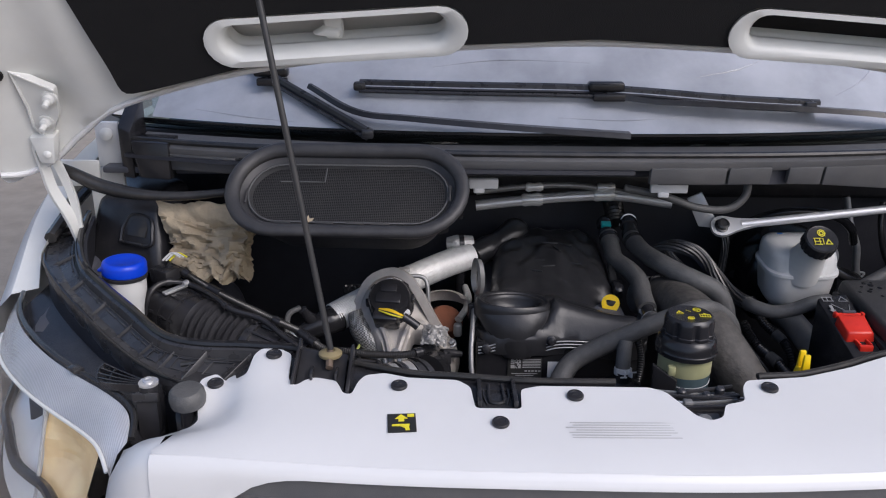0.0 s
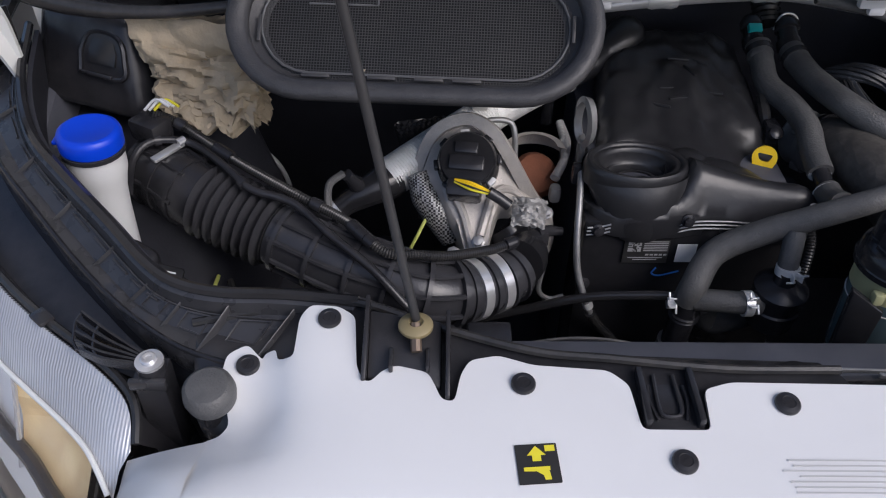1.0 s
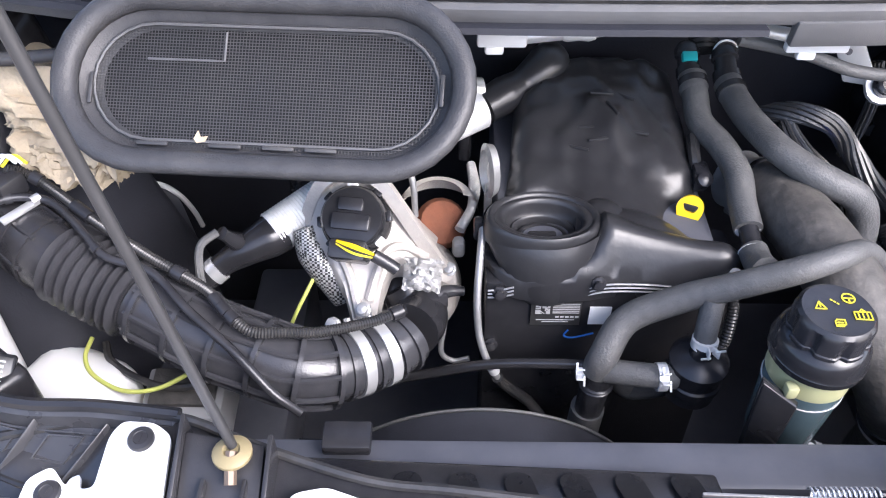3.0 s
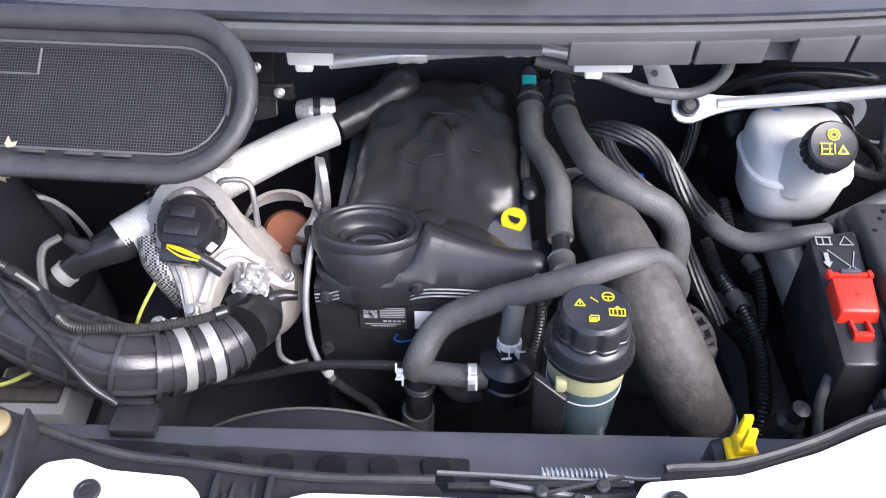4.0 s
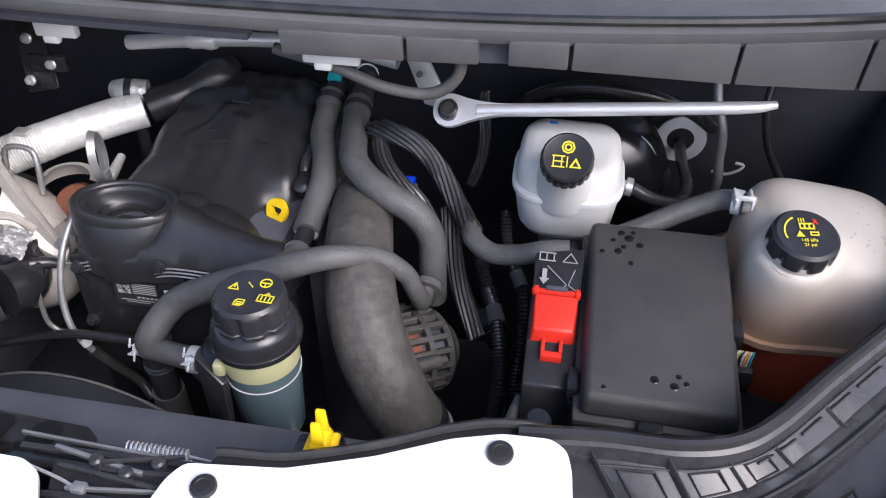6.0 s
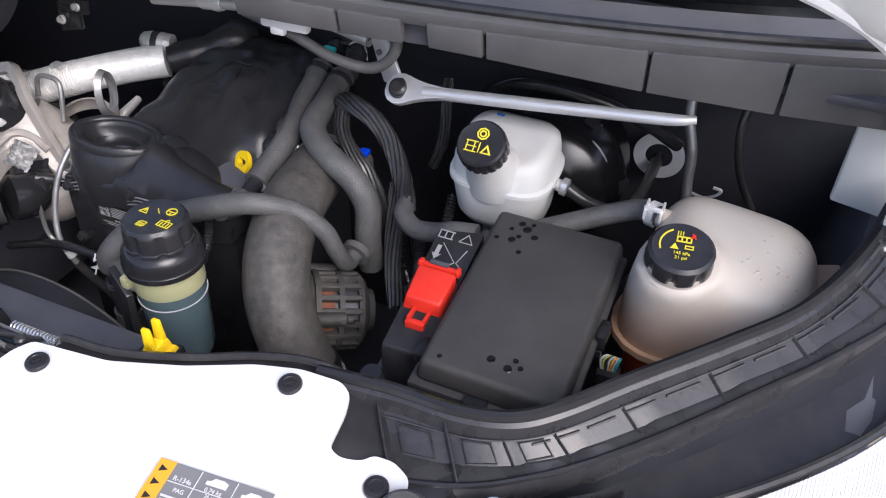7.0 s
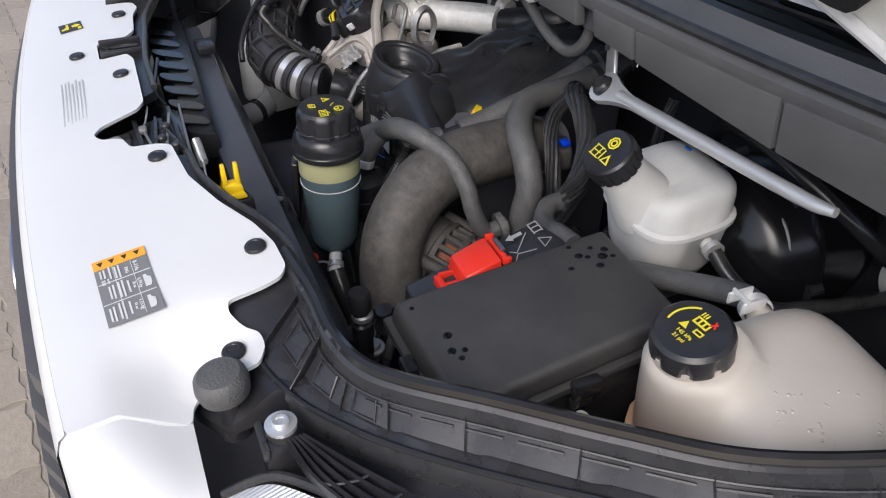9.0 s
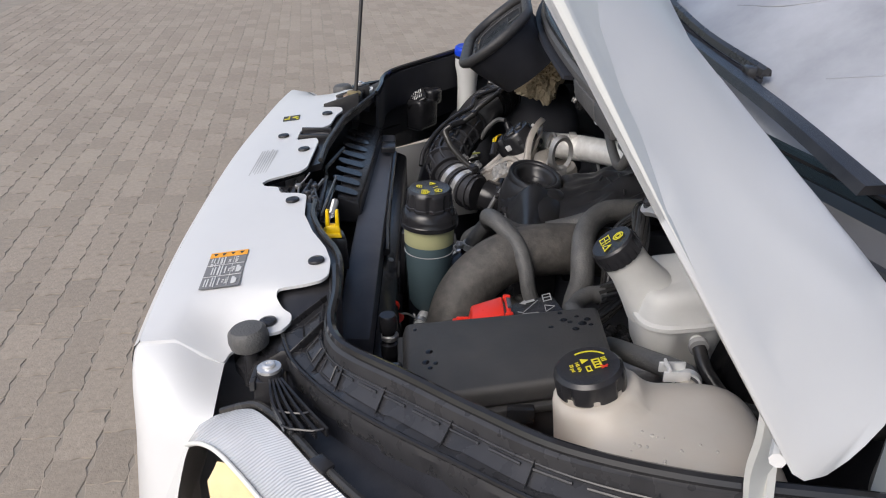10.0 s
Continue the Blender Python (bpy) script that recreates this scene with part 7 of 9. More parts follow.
part("tee", tube([(-0.028, 0.285, 0.885), (-0.03, 0.283, 0.86), (-0.032, 0.283, 0.82), (-0.034, 0.285, 0.77)], [0.019, 0.018, 0.0175, 0.0175], 18), BLACK, th)
for z in (0.848, 0.842):
    part("tee_ring", lathe((-0.031, 0.283, z), (0, 0, 1), [(0.0175, -0.002), (0.0205, 0), (0.0175, 0.002)], 20), BLACK, th)
part("lower_hose", tube([(-0.034, 0.285, 0.79), (-0.035, 0.286, 0.73), (-0.03, 0.29, 0.66)], 0.021, 16), RUBBER, th)
spring_clip(th, (-0.052, 0.284, 0.866), (1, -0.1, 0.1), (0, -0.8, 0.6), 0.0085, 0.012)
part("cross_pipe", tube([(-0.04, 0.285, 0.875), (-0.09, 0.292, 0.868), (-0.16, 0.30, 0.855), (-0.24, 0.31, 0.82), (-0.30, 0.32, 0.79)], 0.0065, 10), GLOSS, th)
part("curved_pipe", tube([(0.075, 0.285, 0.86), (0.05, 0.30, 0.82), (0.02, 0.31, 0.80), (0.0, 0.31, 0.83)], 0.017, 14), RUBBER, th)
solo("sensor_cable", tube([(0.11, 0.33, 0.965), (0.115, 0.315, 0.945), (0.112, 0.30, 0.92), (0.105, 0.29, 0.89), (0.10, 0.285, 0.86)], 0.006, 10, 8, ribs=(0.004, 0.001, 0, 1)), SEAL, "corrugated black sensor cable", "cable")
solo("coolant_sensor", lathe((0.110, 0.332, 0.968), (0, -0.3, 1), [(0.007, 0), (0.008, 0.004), (0.007, 0.022), (0.001, 0.024)], 12), GREYP, "small grey plastic sensor cap on a cable", "sensor")
inj = thing("injector_plug", (0.108, 0.47, 0.90), "black wiring plugs beside the engine cover", "plug")
part("plug_body", rbox((0.108, 0.50, 0.985), (0.02, 0.03, 0.03), 0.004), BLACK, inj)
part("plug_ring", lathe((0.108, 0.485, 0.99), (0.1, -0.6, 0.8), [(0.010, 0), (0.010, 0.008), (0.006, 0.010), (0.001, 0.010)], 12), BLACK, inj)
part("plug_boot", lathe((0.112, 0.45, 0.90), (0.1, -0.5, 0.8), [(0.022, 0), (0.022, 0.035), (0.014, 0.045), (0.014, 0.06)], 16), BLACK, inj)
part("plug_lead", tube([(0.105, 0.55, 1.01), (0.103, 0.52, 1.0), (0.107, 0.50, 0.98)], 0.008, 8), SEAL, inj)

# ---- intake duct ----
duct = thing("intake_duct", (0.25, 0.35, 0.75), "dusty grey-brown moulded rubber intake duct bending down", "intake duct")
dpts = [(0.180, 0.498, 0.968), (0.192, 0.470, 0.980), (0.206, 0.408, 0.990), (0.218, 0.355, 0.990), (0.230, 0.314, 0.981), (0.242, 0.284, 0.965), (0.256, 0.261, 0.944), (0.272, 0.245, 0.920), (0.290, 0.236, 0.885), (0.309, 0.236, 0.845), (0.325, 0.245, 0.79), (0.335, 0.26, 0.72)]
part("duct_wall", tube(dpts, [0.037, 0.040, 0.041, 0.041, 0.041, 0.041, 0.040, 0.040, 0.039, 0.038], 32, 8), DUCT, duct, angle=60)
dsp = spline(dpts, 8)
part("lower_band", band(dsp, 70, 0.0395, 0.012, 0.003), BLACK, duct)
part("lower_band_wire", band(dsp, 73, 0.040, 0.003, 0.0025), STEEL, duct)
part("upper_band", band(dsp, 4, 0.0395, 0.007, 0.0015), BLACK, duct)
thr = thing("throttle_body", (0.17, 0.48, 0.93), "grey cast aluminium throttle body at the duct end", "throttle body")
part("casting", lathe((0.166, 0.530, 0.958), (0.35, -0.9, 0.25), [(0.036, 0), (0.040, 0.006), (0.036, 0.012), (0.037, 0.030), (0.042, 0.033), (0.042, 0.042), (0.034, 0.044)], 32), GREYST, thr)
for a in (40, 140, 250):
    part("boss", lathe(Vector((0.178, 0.500, 0.966)) + Vector((0.042 * math.cos(radians(a)), 0.012 * math.cos(radians(a)), 0.040 * math.sin(radians(a)))), (0.35, -0.9, 0.25), [(0.008, -0.01), (0.008, 0.008), (0.005, 0.009), (0.005, 0.013), (0.001, 0.0135)], 10), STEEL, thr)
part("motor_box", rbox((0.235, 0.50, 0.985), (0.045, 0.035, 0.035), 0.008, Matrix.Rotation(radians(-20), 4, "Z")), ALTM, thr)
part("blue_plug", rbox((0.250, 0.500, 1.008), (0.014, 0.013, 0.007), 0.002), BLUE, thr, "small blue connector")

# ---- alternator ----
alt = thing("alternator", (0.33, 0.33, 0.80), "finned cast aluminium alternator behind the intake duct", "alternator")
AM = Vector((0.78, 0.58, -0.20)).normalized()
A0 = Vector((0.281, 0.331, 0.869))
ab = basis(AM)
part("body", lathe(A0 - AM * 0.075, AM, [(0.030, 0), (0.046, 0.006), (0.051, 0.014), (0.051, 0.046), (0.047, 0.050)], 32), ALTM, alt)
part("core", lathe(A0 - AM * 0.03, AM, [(0.039, 0), (0.039, 0.062), (0.02, 0.066)], 28), DEEP, alt)
part("copper_winding", lathe(A0 - AM * 0.018, AM, [(0.0392, 0), (0.041, 0.003), (0.041, 0.014), (0.0392, 0.018)], 28), RUST, alt, "copper winding inside")
for h_, r_ in ((-0.026, 0.053), (0.004, 0.052), (0.030, 0.049)):
    part("end_ring", lathe(A0 + AM * h_, AM, [(r_ - 0.009, 0), (r_, 0.0), (r_, 0.007), (r_ - 0.009, 0.007)], 36), ALTM, alt)
for a in range(0, 360, 20):
    rot = ab @ Matrix.Rotation(radians(a), 4, "Z")
    part("fin", rbox((0, 0, 0), (0.010, 0.0075, 0.060), 0.0012, seg=1).moved(Matrix.Translation(A0 + AM * 0.004) @ rot @ Matrix.Translation((0.047, 0, 0))), ALTM, alt)
part("end_cap", lathe(A0 + AM * 0.035, AM, [(0.048, 0), (0.042, 0.008), (0.030, 0.012), (0.028, 0.020), (0.001, 0.021)], 28), ALTM, alt)
for a in (30, 150, 270):
    part("ear", lathe(A0 + ab @ Vector((0.056 * math.cos(radians(a)), 0.056 * math.sin(radians(a)), -0.02)), AM, [(0.009, -0.03), (0.009, 0.03), (0.006, 0.032), (0.006, 0.04), (0.001, 0.041)], 12), ALTM, alt)

# ---- power steering reservoir ----
ps = thing("steering_fluid_reservoir", (0.152, 0.20, 0.86), "translucent steering fluid reservoir with a black screw cap", "reservoir")
PX, PY = 0.152, 0.202
part("tank_upper", lathe((PX, PY, 0.979), (0, 0, 1), [(0.0405, 0), (0.0405, 0.030), (0.038, 0.034)], 36), PSUP, ps, "yellowish translucent upper tank")
part("tank_lower", lathe((PX, PY, 0.862), (0, 0, 1), [(0.012, -0.014), (0.022, -0.010), (0.031, 0.004), (0.0345, 0.014), (0.0402, 0.117)], 36), PSLO, ps, "tank part dark with fluid")
part("level_line", lathe((PX, PY, 0.963), (0, 0, 1), [(0.0404, 0), (0.0404, 0.0010)], 36), FAINT, ps)
part("collar", lathe((PX, PY, 1.008), (0, 0, 1), [(0.040, 0), (0.0465, 0.001), (0.047, 0.008), (0.0455, 0.010), (0.0455, 0.016), (0.0445, 0.018), (0.0435, 0.024), (0.038, 0.030), (0.034, 0.032), (0.034, 0.036)], 40), GLOSS, ps, "glossy black collar")
pcap = part("cap", lathe((PX, PY, 1.038), (0, 0, 1), [(0.036, 0), (0.0385, 0.001), (0.0385, 0.005), (0.0372, 0.006), (0.0372, 0.024), (0.0355, 0.029), (0.032, 0.0325), (0.030, 0.032), (0.001, 0.032)], 80, 8, 0.004, zone=(0.0, 0.024)), BLACK, ps, "black lobed screw cap", angle=30)
m = Matrix.Translation((PX, PY, 1.0708)) @ Matrix.Rotation(radians(-3), 4, "Z")
g = ringflat(0.0052, 0.0064, m, 0.0006, 20, 0.013, 0.0145)
strokes(g, m, [(0.0075, 0.0145), (0.0185, 0.0145)])
strokes(g, m, [(0.013, 0.0145), (0.013, 0.009)])
strokes(g, m, [(-0.0205, 0.000), (-0.0105, 0.000), (-0.0155, 0.009), (-0.0205, 0.000)])
strokes(g, m, [(-0.0155, 0.0065), (-0.0155, 0.003)])
strokes(g, m, [(-0.007, -0.0205), (-0.001, -0.0205), (0.002, -0.018), (0.002, -0.0125), (-0.005, -0.0125), (-0.007, -0.015), (-0.007, -0.0205)])
strokes(g, m, [(-0.005, -0.0185), (0.000, -0.0185)])
strokes(g, m, [(-0.005, -0.016), (0.000, -0.016)])
strokes(g, m, [(0.013, -0.011), (0.028, -0.011), (0.028, -0.002), (0.013, -0.002), (0.013, -0.011)])
for q in range(3):
    strokes(g, m, [(0.0165 + 0.004 * q, -0.009), (0.0165 + 0.004 * q, -0.004)])
strokes(g, m, [(0.018, -0.002), (0.021, 0.0015), (0.024, -0.002)])
for q in range(3):
    strokes(g, m, [(-0.004 + 0.0025 * q, 0.012 - 0.0022 * q), (-0.003 + 0.0025 * q, 0.011 - 0.0022 * q)])
part("cap_print", g, YPRINT, pcap, "yellow printed symbols")
part("bracket", wedge([(0.098, 0.165, 0.87), (0.122, 0.152, 0.86), (0.126, 0.160, 0.86), (0.100, 0.175, 0.87)], [(0.094, 0.170, 1.0), (0.128, 0.155, 0.98), (0.132, 0.163, 0.98), (0.096, 0.180, 1.0)], 0.002), GLOSS, ps, "black mounting bracket")
part("lug", rbox((0.122, 0.168, 0.992), (0.012, 0.012, 0.016), 0.003), PSUP, ps)
part("outlet", tube([(0.175, 0.195, 0.852), (0.195, 0.188, 0.850), (0.205, 0.186, 0.845)], 0.009, 12), CREAM, ps)
oc = part("outlet_clip", band(spline([(0.190, 0.19, 0.851), (0.202, 0.187, 0.847)], 4), 2, 0.0105, 0.008, 0.0016, 16), STEEL, ps)
for q in (-1, 1):
    part("clip_ear", tube([(0.200, 0.18, 0.86), (0.208, 0.172 + 0.006 * q, 0.872), (0.214, 0.166 + 0.012 * q, 0.874)], 0.0018, 5), STEEL, oc)
part("outlet_hose", tube([(0.200, 0.188, 0.846), (0.225, 0.19, 0.82), (0.24, 0.20, 0.76), (0.245, 0.21, 0.68)], 0.0125, 14), SEAL, ps)

# ---- strut bar ----
bar = thing("strut_bar", (0.48, 0.51, 1.08), "bright aluminium brace bar bolted beneath the cowl", "brace bar")
B0, B1 = Vector((0.298, 0.517, 1.106)), Vector((0.646, 0.501, 1.1544))
part("bar_rod", tube([B0 + (B1 - B0) * 0.10, B0.lerp(B1, 0.5), B0.lerp(B1, 0.95), B0.lerp(B1, 1.06) + Vector((0, 0.004, 0.001))], [0.0082, 0.0080, 0.0072, 0.0045], 16, 4), BARM, bar)
bd = (B1 - B0).normalized()
foot = [(-0.0195, 0.004), (-0.018, 0.010), (-0.013, 0.0165), (-0.005, 0.0202), (0.004, 0.0206), (0.013, 0.0180), (0.024, 0.0140), (0.038, 0.0105), (0.056, 0.0078), (0.075, 0.0058)]
part("bar_foot", sweep([B0 + bd * a_ for a_, w_ in foot], lambda i, n: [(0.7 * (s_ * foot[i][1] + z_ * (0.004 if i < 6 else 0.004 + 0.0004 * (i - 5))), 0.7 * (z_ * (0.004 if i < 6 else 0.004 + 0.0004 * (i - 5)) - s_ * foot[i][1])) for s_, z_ in ((-1, -1), (1, -1), (1, 1), (-1, 1))]), BARM, bar, "flat rounded bolt eye")
part("bolt", lathe(B0 + Vector((0, -0.002, 0.002)), (0.05, -0.7, 0.75), [(0.014, 0), (0.014, 0.002), (0.011, 0.003), (0.011, 0.010), (0.008, 0.012), (0.007, 0.010), (0.001, 0.010)], 20), BLACK, bar, "dark hexagon bolt")
part("upright_plate", wedge([(0.262, 0.540, 1.098), (0.300, 0.528, 1.098), (0.302, 0.533, 1.098), (0.264, 0.545, 1.098)], [(0.238, 0.552, 1.150), (0.262, 0.545, 1.165), (0.264, 0.550, 1.165), (0.240, 0.557, 1.150)], 0.002), BARM, bar, "bare metal bracket plate")
part("plate_hole", lathe((0.256, 0.543, 1.138), (0, -1, 0.2), [(0.004, 0), (0.004, 0.003)], 10), DEEP, bar)
solo("cowl_cable", tube([(0.10, 0.478, 1.19), (0.17, 0.47, 1.178), (0.23, 0.468, 1.158), (0.285, 0.466, 1.156), (0.315, 0.468, 1.18), (0.318, 0.475, 1.215)], 0.007, 10), RUBBER, "grey-black cable hanging below the cowl", "cable")
for x, y, z, w_ in ((-0.154, 0.456, 1.203, 0.052), (0.174, 0.458, 1.197, 0.066)):
    cl = thing("cowl_clip", (x, y, z - 0.02), "white plastic clip under the cowl", "clip", "cowl clips")
    part("clip_body", rbox((x, y, z), (w_, 0.012, 0.018), 0.003), WHITE, cl)
    part("clip_tooth", rbox((x - w_ * 0.15, y - 0.002, z - 0.012), (0.02, 0.010, 0.010), 0.003), WHITE, cl)
acp = thing("refrigerant_pipe", (-0.03, 0.60, 1.12), "foil-banded metal refrigerant pipes below the cowl", "pipe")
for q, (dz, r) in enumerate(((0.0, 0.010), (0.028, 0.006))):
    part("pipe", tube([(-0.16, 0.60, 1.118 + dz), (-0.06, 0.60, 1.130 + dz), (0.03, 0.60, 1.138 + dz * 0.8), (0.12, 0.60, 1.14 + dz * 0.3), (0.22, 0.585, 1.13)], r, 10), BARM if q == 0 else GREYST, acp)
for x in (-0.05, 0.09):
    part("foil_band", lathe((x, 0.60, 1.131 if x < 0 else 1.142), (1, 0, 0.05), [(0.0115, -0.02), (0.013, -0.015), (0.012, 0.0), (0.0135, 0.012), (0.0115, 0.02)], 12), ZINC, acp)
    part("foil_band", lathe((x + 0.004, 0.60, 1.157 if x < 0 else 1.157), (1, 0, 0.05), [(0.007, -0.018), (0.0095, -0.013), (0.008, 0.0), (0.0095, 0.010), (0.007, 0.016)], 12), ZINC, acp)

bkt = thing("bulkhead_bracket", (-0.22, 0.50, 1.08), "black steel bracket with zinc bolts beside the air inlet", "bracket")
part("bracket_plate", wedge([(-0.258, 0.500, 1.085), (-0.215, 0.500, 1.095), (-0.215, 0.508, 1.095), (-0.258, 0.508, 1.085)], [(-0.240, 0.496, 1.205), (-0.205, 0.496, 1.205), (-0.205, 0.504, 1.205), (-0.240, 0.504, 1.205)], 0.002), GLOSS, bkt)
part("bracket_arm", rbox((-0.212, 0.497, 1.135), (0.05, 0.010, 0.022), 0.003), GLOSS, bkt)
for p in ((-0.230, 0.497, 1.166), (-0.245, 0.497, 1.107), (-0.205, 0.493, 1.135)):
    part("bolt", lathe(p, (0, -1, 0.3), [(0.007, 0), (0.007, 0.002), (0.005, 0.003), (0.005, 0.007), (0.001, 0.008)], 10), STEEL, bkt)

# ---- brake fluid reservoir ----
brk = thing("brake_fluid_reservoir", (0.45, 0.48, 0.93), "milky white brake fluid reservoir with a black screw cap", "reservoir")
rows = [(0.955, 0.425, 0.470, 0.500, 0.516, 0.035), (0.966, 0.408, 0.452, 0.513, 0.535, 0.04), (0.980, 0.400, 0.444, 0.519, 0.543, 0.045), (1.030, 0.393, 0.437, 0.525, 0.549, 0.045), (1.032, 0.390, 0.434, 0.528, 0.5525, 0.045), (1.0375, 0.390, 0.434, 0.528, 0.5525, 0.045), (1.0400, 0.394, 0.438, 0.524, 0.548, 0.045), (1.058, 0.396, 0.441, 0.521, 0.547, 0.036), (1.067, 0.399, 0.445, 0.518, 0.545, 0.032), (1.0725, 0.405, 0.451, 0.512, 0.540, 0.028), (1.0745, 0.416, 0.461, 0.502, 0.531, 0.022), (1.075, 0.44, 0.48, 0.48, 0.51, 0.008)]
g = Geo()
kk = None
for z, x0, y0, x1, y1, c_ in rows:
    lp = rounded([(x0, y0), (x1, y0), (x1, y1), (x0, y1)], c_, 6)
    kk = len(lp)
    g.v += [Vector((x - 0.009, y + 0.024, z - 0.004 + (0.10 + 0.5 * max(0, z - 1.044)) * (y - 0.475) + max(0, z - 1.044) * 0.15 - (0.012 * math.exp(-((x - 0.478) / 0.018) ** 2 - ((y - 0.468) / 0.022) ** 2) if z > 1.03 else 0))) for x, y in lp]
for r in range(len(rows) - 1):
    g.f += [(r * kk + i, r * kk + (i + 1) % kk, (r + 1) * kk + (i + 1) % kk, (r + 1) * kk + i) for i in range(kk)]
g.f += [tuple(range(kk))[::-1], tuple(range((len(rows) - 1) * kk, len(rows) * kk))]
part("tank", g, CHALK, brk, "milky white tank", angle=50)
ba = Vector((0.0, -0.62, 0.79)).normalized()
BC = Vector((0.445, 0.425, 1.116))
part("filler_neck", lathe(BC - ba * 0.105, ba, [(0.041, 0), (0.035, 0.022), (0.031, 0.040), (0.0275, 0.058), (0.027, 0.085)], 28), CHALK, brk)
bcap = part("cap", lathe(BC - ba * 0.026, ba, [(0.028, 0), (0.0302, 0.002), (0.0302, 0.018), (0.0290, 0.023), (0.0265, 0.0255), (0.0245, 0.025), (0.001, 0.025)], 72, 18, 0.0016, zone=(0.0, 0.019)), BLACK, brk, "black ribbed screw cap", angle=30)
m = Matrix.Translation(BC + ba * 0.0002) @ basis(ba, (1, 0, 0)) @ Matrix.Rotation(radians(-90), 4, "Z")
up_ = (m.to_3x3().inverted() @ Vector((0, 1, 0))).normalized()
m = m @ Matrix.Rotation(math.atan2(up_.y, up_.x) - math.pi / 2, 4, "Z") @ Matrix.Scale(0.9, 4)
g = ringflat(0.0065, 0.0085, m, 0.0006, 8, 0.0, 0.012).add(ringflat(0.0028, 0.0048, m, 0.0006, 16, 0.0, 0.012))
g.add(flat([(0.003, -0.014), (0.018, -0.014), (0.0105, -0.001)], m))
for q in (-0.0185, -0.0085, -0.0018):
    g.add(flat(rect(q + 0.002, -0.007, 0.0014, 0.014), m))
g.add(flat(rect(-0.0105, 0.0, 0.016, 0.0014), m)).add(flat(rect(-0.0105, -0.014, 0.016, 0.0014), m)).add(flat(rect(-0.0105, -0.007, 0.014, 0.0012), m))
part("cap_print", g, YPRINT, bcap, "yellow printed symbols")
g = flat([(0.0065, -0.0125), (0.0145, -0.0125), (0.0105, -0.0055)], m @ Matrix.Translation((0, 0, 0.0007)), 0.0003)
part("symbol_hollow", g, BLACK, bcap)
part("blue_dot", rbox((0.425, 0.552, 1.0815), (0.010, 0.004, 0.003), 0.001), BLUEINK, brk)
part("outlet", lathe((0.512, 0.525, 1.017), (1, -0.1, -0.1), [(0.010, -0.02), (0.008, 0.0), (0.008, 0.014)], 12), CHALK, brk)
part("outlet_clip", lathe((0.522, 0.525, 1.016), (1, -0.1, -0.1), [(0.009, 0), (0.012, 0.001), (0.012, 0.009), (0.009, 0.010)], 14), STEEL, brk)
part("outlet_hose", tube([(0.530, 0.524, 1.015), (0.560, 0.528, 0.998), (0.595, 0.55, 0.98), (0.610, 0.60, 0.975), (0.612, 0.70, 0.955), (0.612, 0.745, 0.955)], 0.0085, 14), SEAL, brk)
part("master_cylinder", lathe((0.45, 0.36, 0.915), (0, 1, 0.05), [(0.001, 0), (0.02, 0.002), (0.024, 0.01), (0.024, 0.15), (0.03, 0.16), (0.03, 0.19)], 20), GREYST, brk)
boo = thing("brake_booster", (0.50, 0.65, 0.85), "large glossy black round brake booster on the bulkhead", "brake booster")
part("drum", lathe((0.478, 0.57, 0.970), (0.0, 1, -0.08), [(0.03, -0.02), (0.05, -0.012), (0.085, 0.004), (0.098, 0.02), (0.104, 0.05), (0.108, 0.056), (0.108, 0.066), (0.103, 0.072), (0.100, 0.13), (0.08, 0.18)], 48), mat("glossy_black_drum_paint", (0.006, 0.006, 0.007), 0.22, var=0.2), boo)
for a in range(0, 360, 60):
    part("crimp", lathe((0.478 + 0.104 * math.cos(radians(a)), 0.625, 0.970 + 0.104 * math.sin(radians(a))), (0, 1, 0), [(0.010, -0.006), (0.010, 0.012)], 10), GLOSS, boo)
grom = thing("bulkhead_grommet", (0.613, 0.75, 0.93), "white ring grommet on the black bulkhead", "grommet")
part("ring", sweep([Vector((0.613, 0.748, 0.958)) + Vector((0.029 * math.cos(t), 0, 0.029 * math.sin(t))) for t in [2 * math.pi * i / 32 for i in range(32)]], lambda i, n: [(-0.009, -0.003), (0.009, -0.003), (0.007, 0.004), (-0.007, 0.004)], True), WHITE, grom)
for pts, nm in (([(0.64, 0.74, 1.10), (0.645, 0.715, 1.05), (0.660, 0.700, 1.003), (0.664, 0.695, 0.96), (0.668, 0.69, 0.93), (0.665, 0.70, 0.88)], "brake_pipe"), ([(0.72, 0.74, 1.09), (0.715, 0.72, 1.04), (0.73, 0.71, 0.98), (0.76, 0.70, 0.93)], "wiring_lead")):
    solo(nm, tube(pts, 0.0075 if nm == "brake_pipe" else 0.006, 10), GREYST if nm == "brake_pipe" else SEAL, "bent grey metal pipe on the bulkhead" if nm == "brake_pipe" else "thin black lead on the bulkhead", "pipe" if nm == "brake_pipe" else "cable")
solo("vacuum_line", tube([(0.455, 0.60, 1.045), (0.485, 0.60, 1.056), (0.520, 0.60, 1.052), (0.548, 0.60, 1.036), (0.565, 0.60, 1.008), (0.57, 0.61, 0.97)], 0.0022, 8), CANM, "thin pale vacuum line arching over the brake booster", "hose")
solo("wire_clip", tube([(0.67, 0.75, 0.905), (0.69, 0.745, 0.905), (0.706, 0.742, 0.915), (0.712, 0.742, 0.925), (0.70, 0.742, 0.928)], 0.0024, 8), CREAM, "small pale wire clip on the bulkhead", "clip")

# ---- wiring looms ----


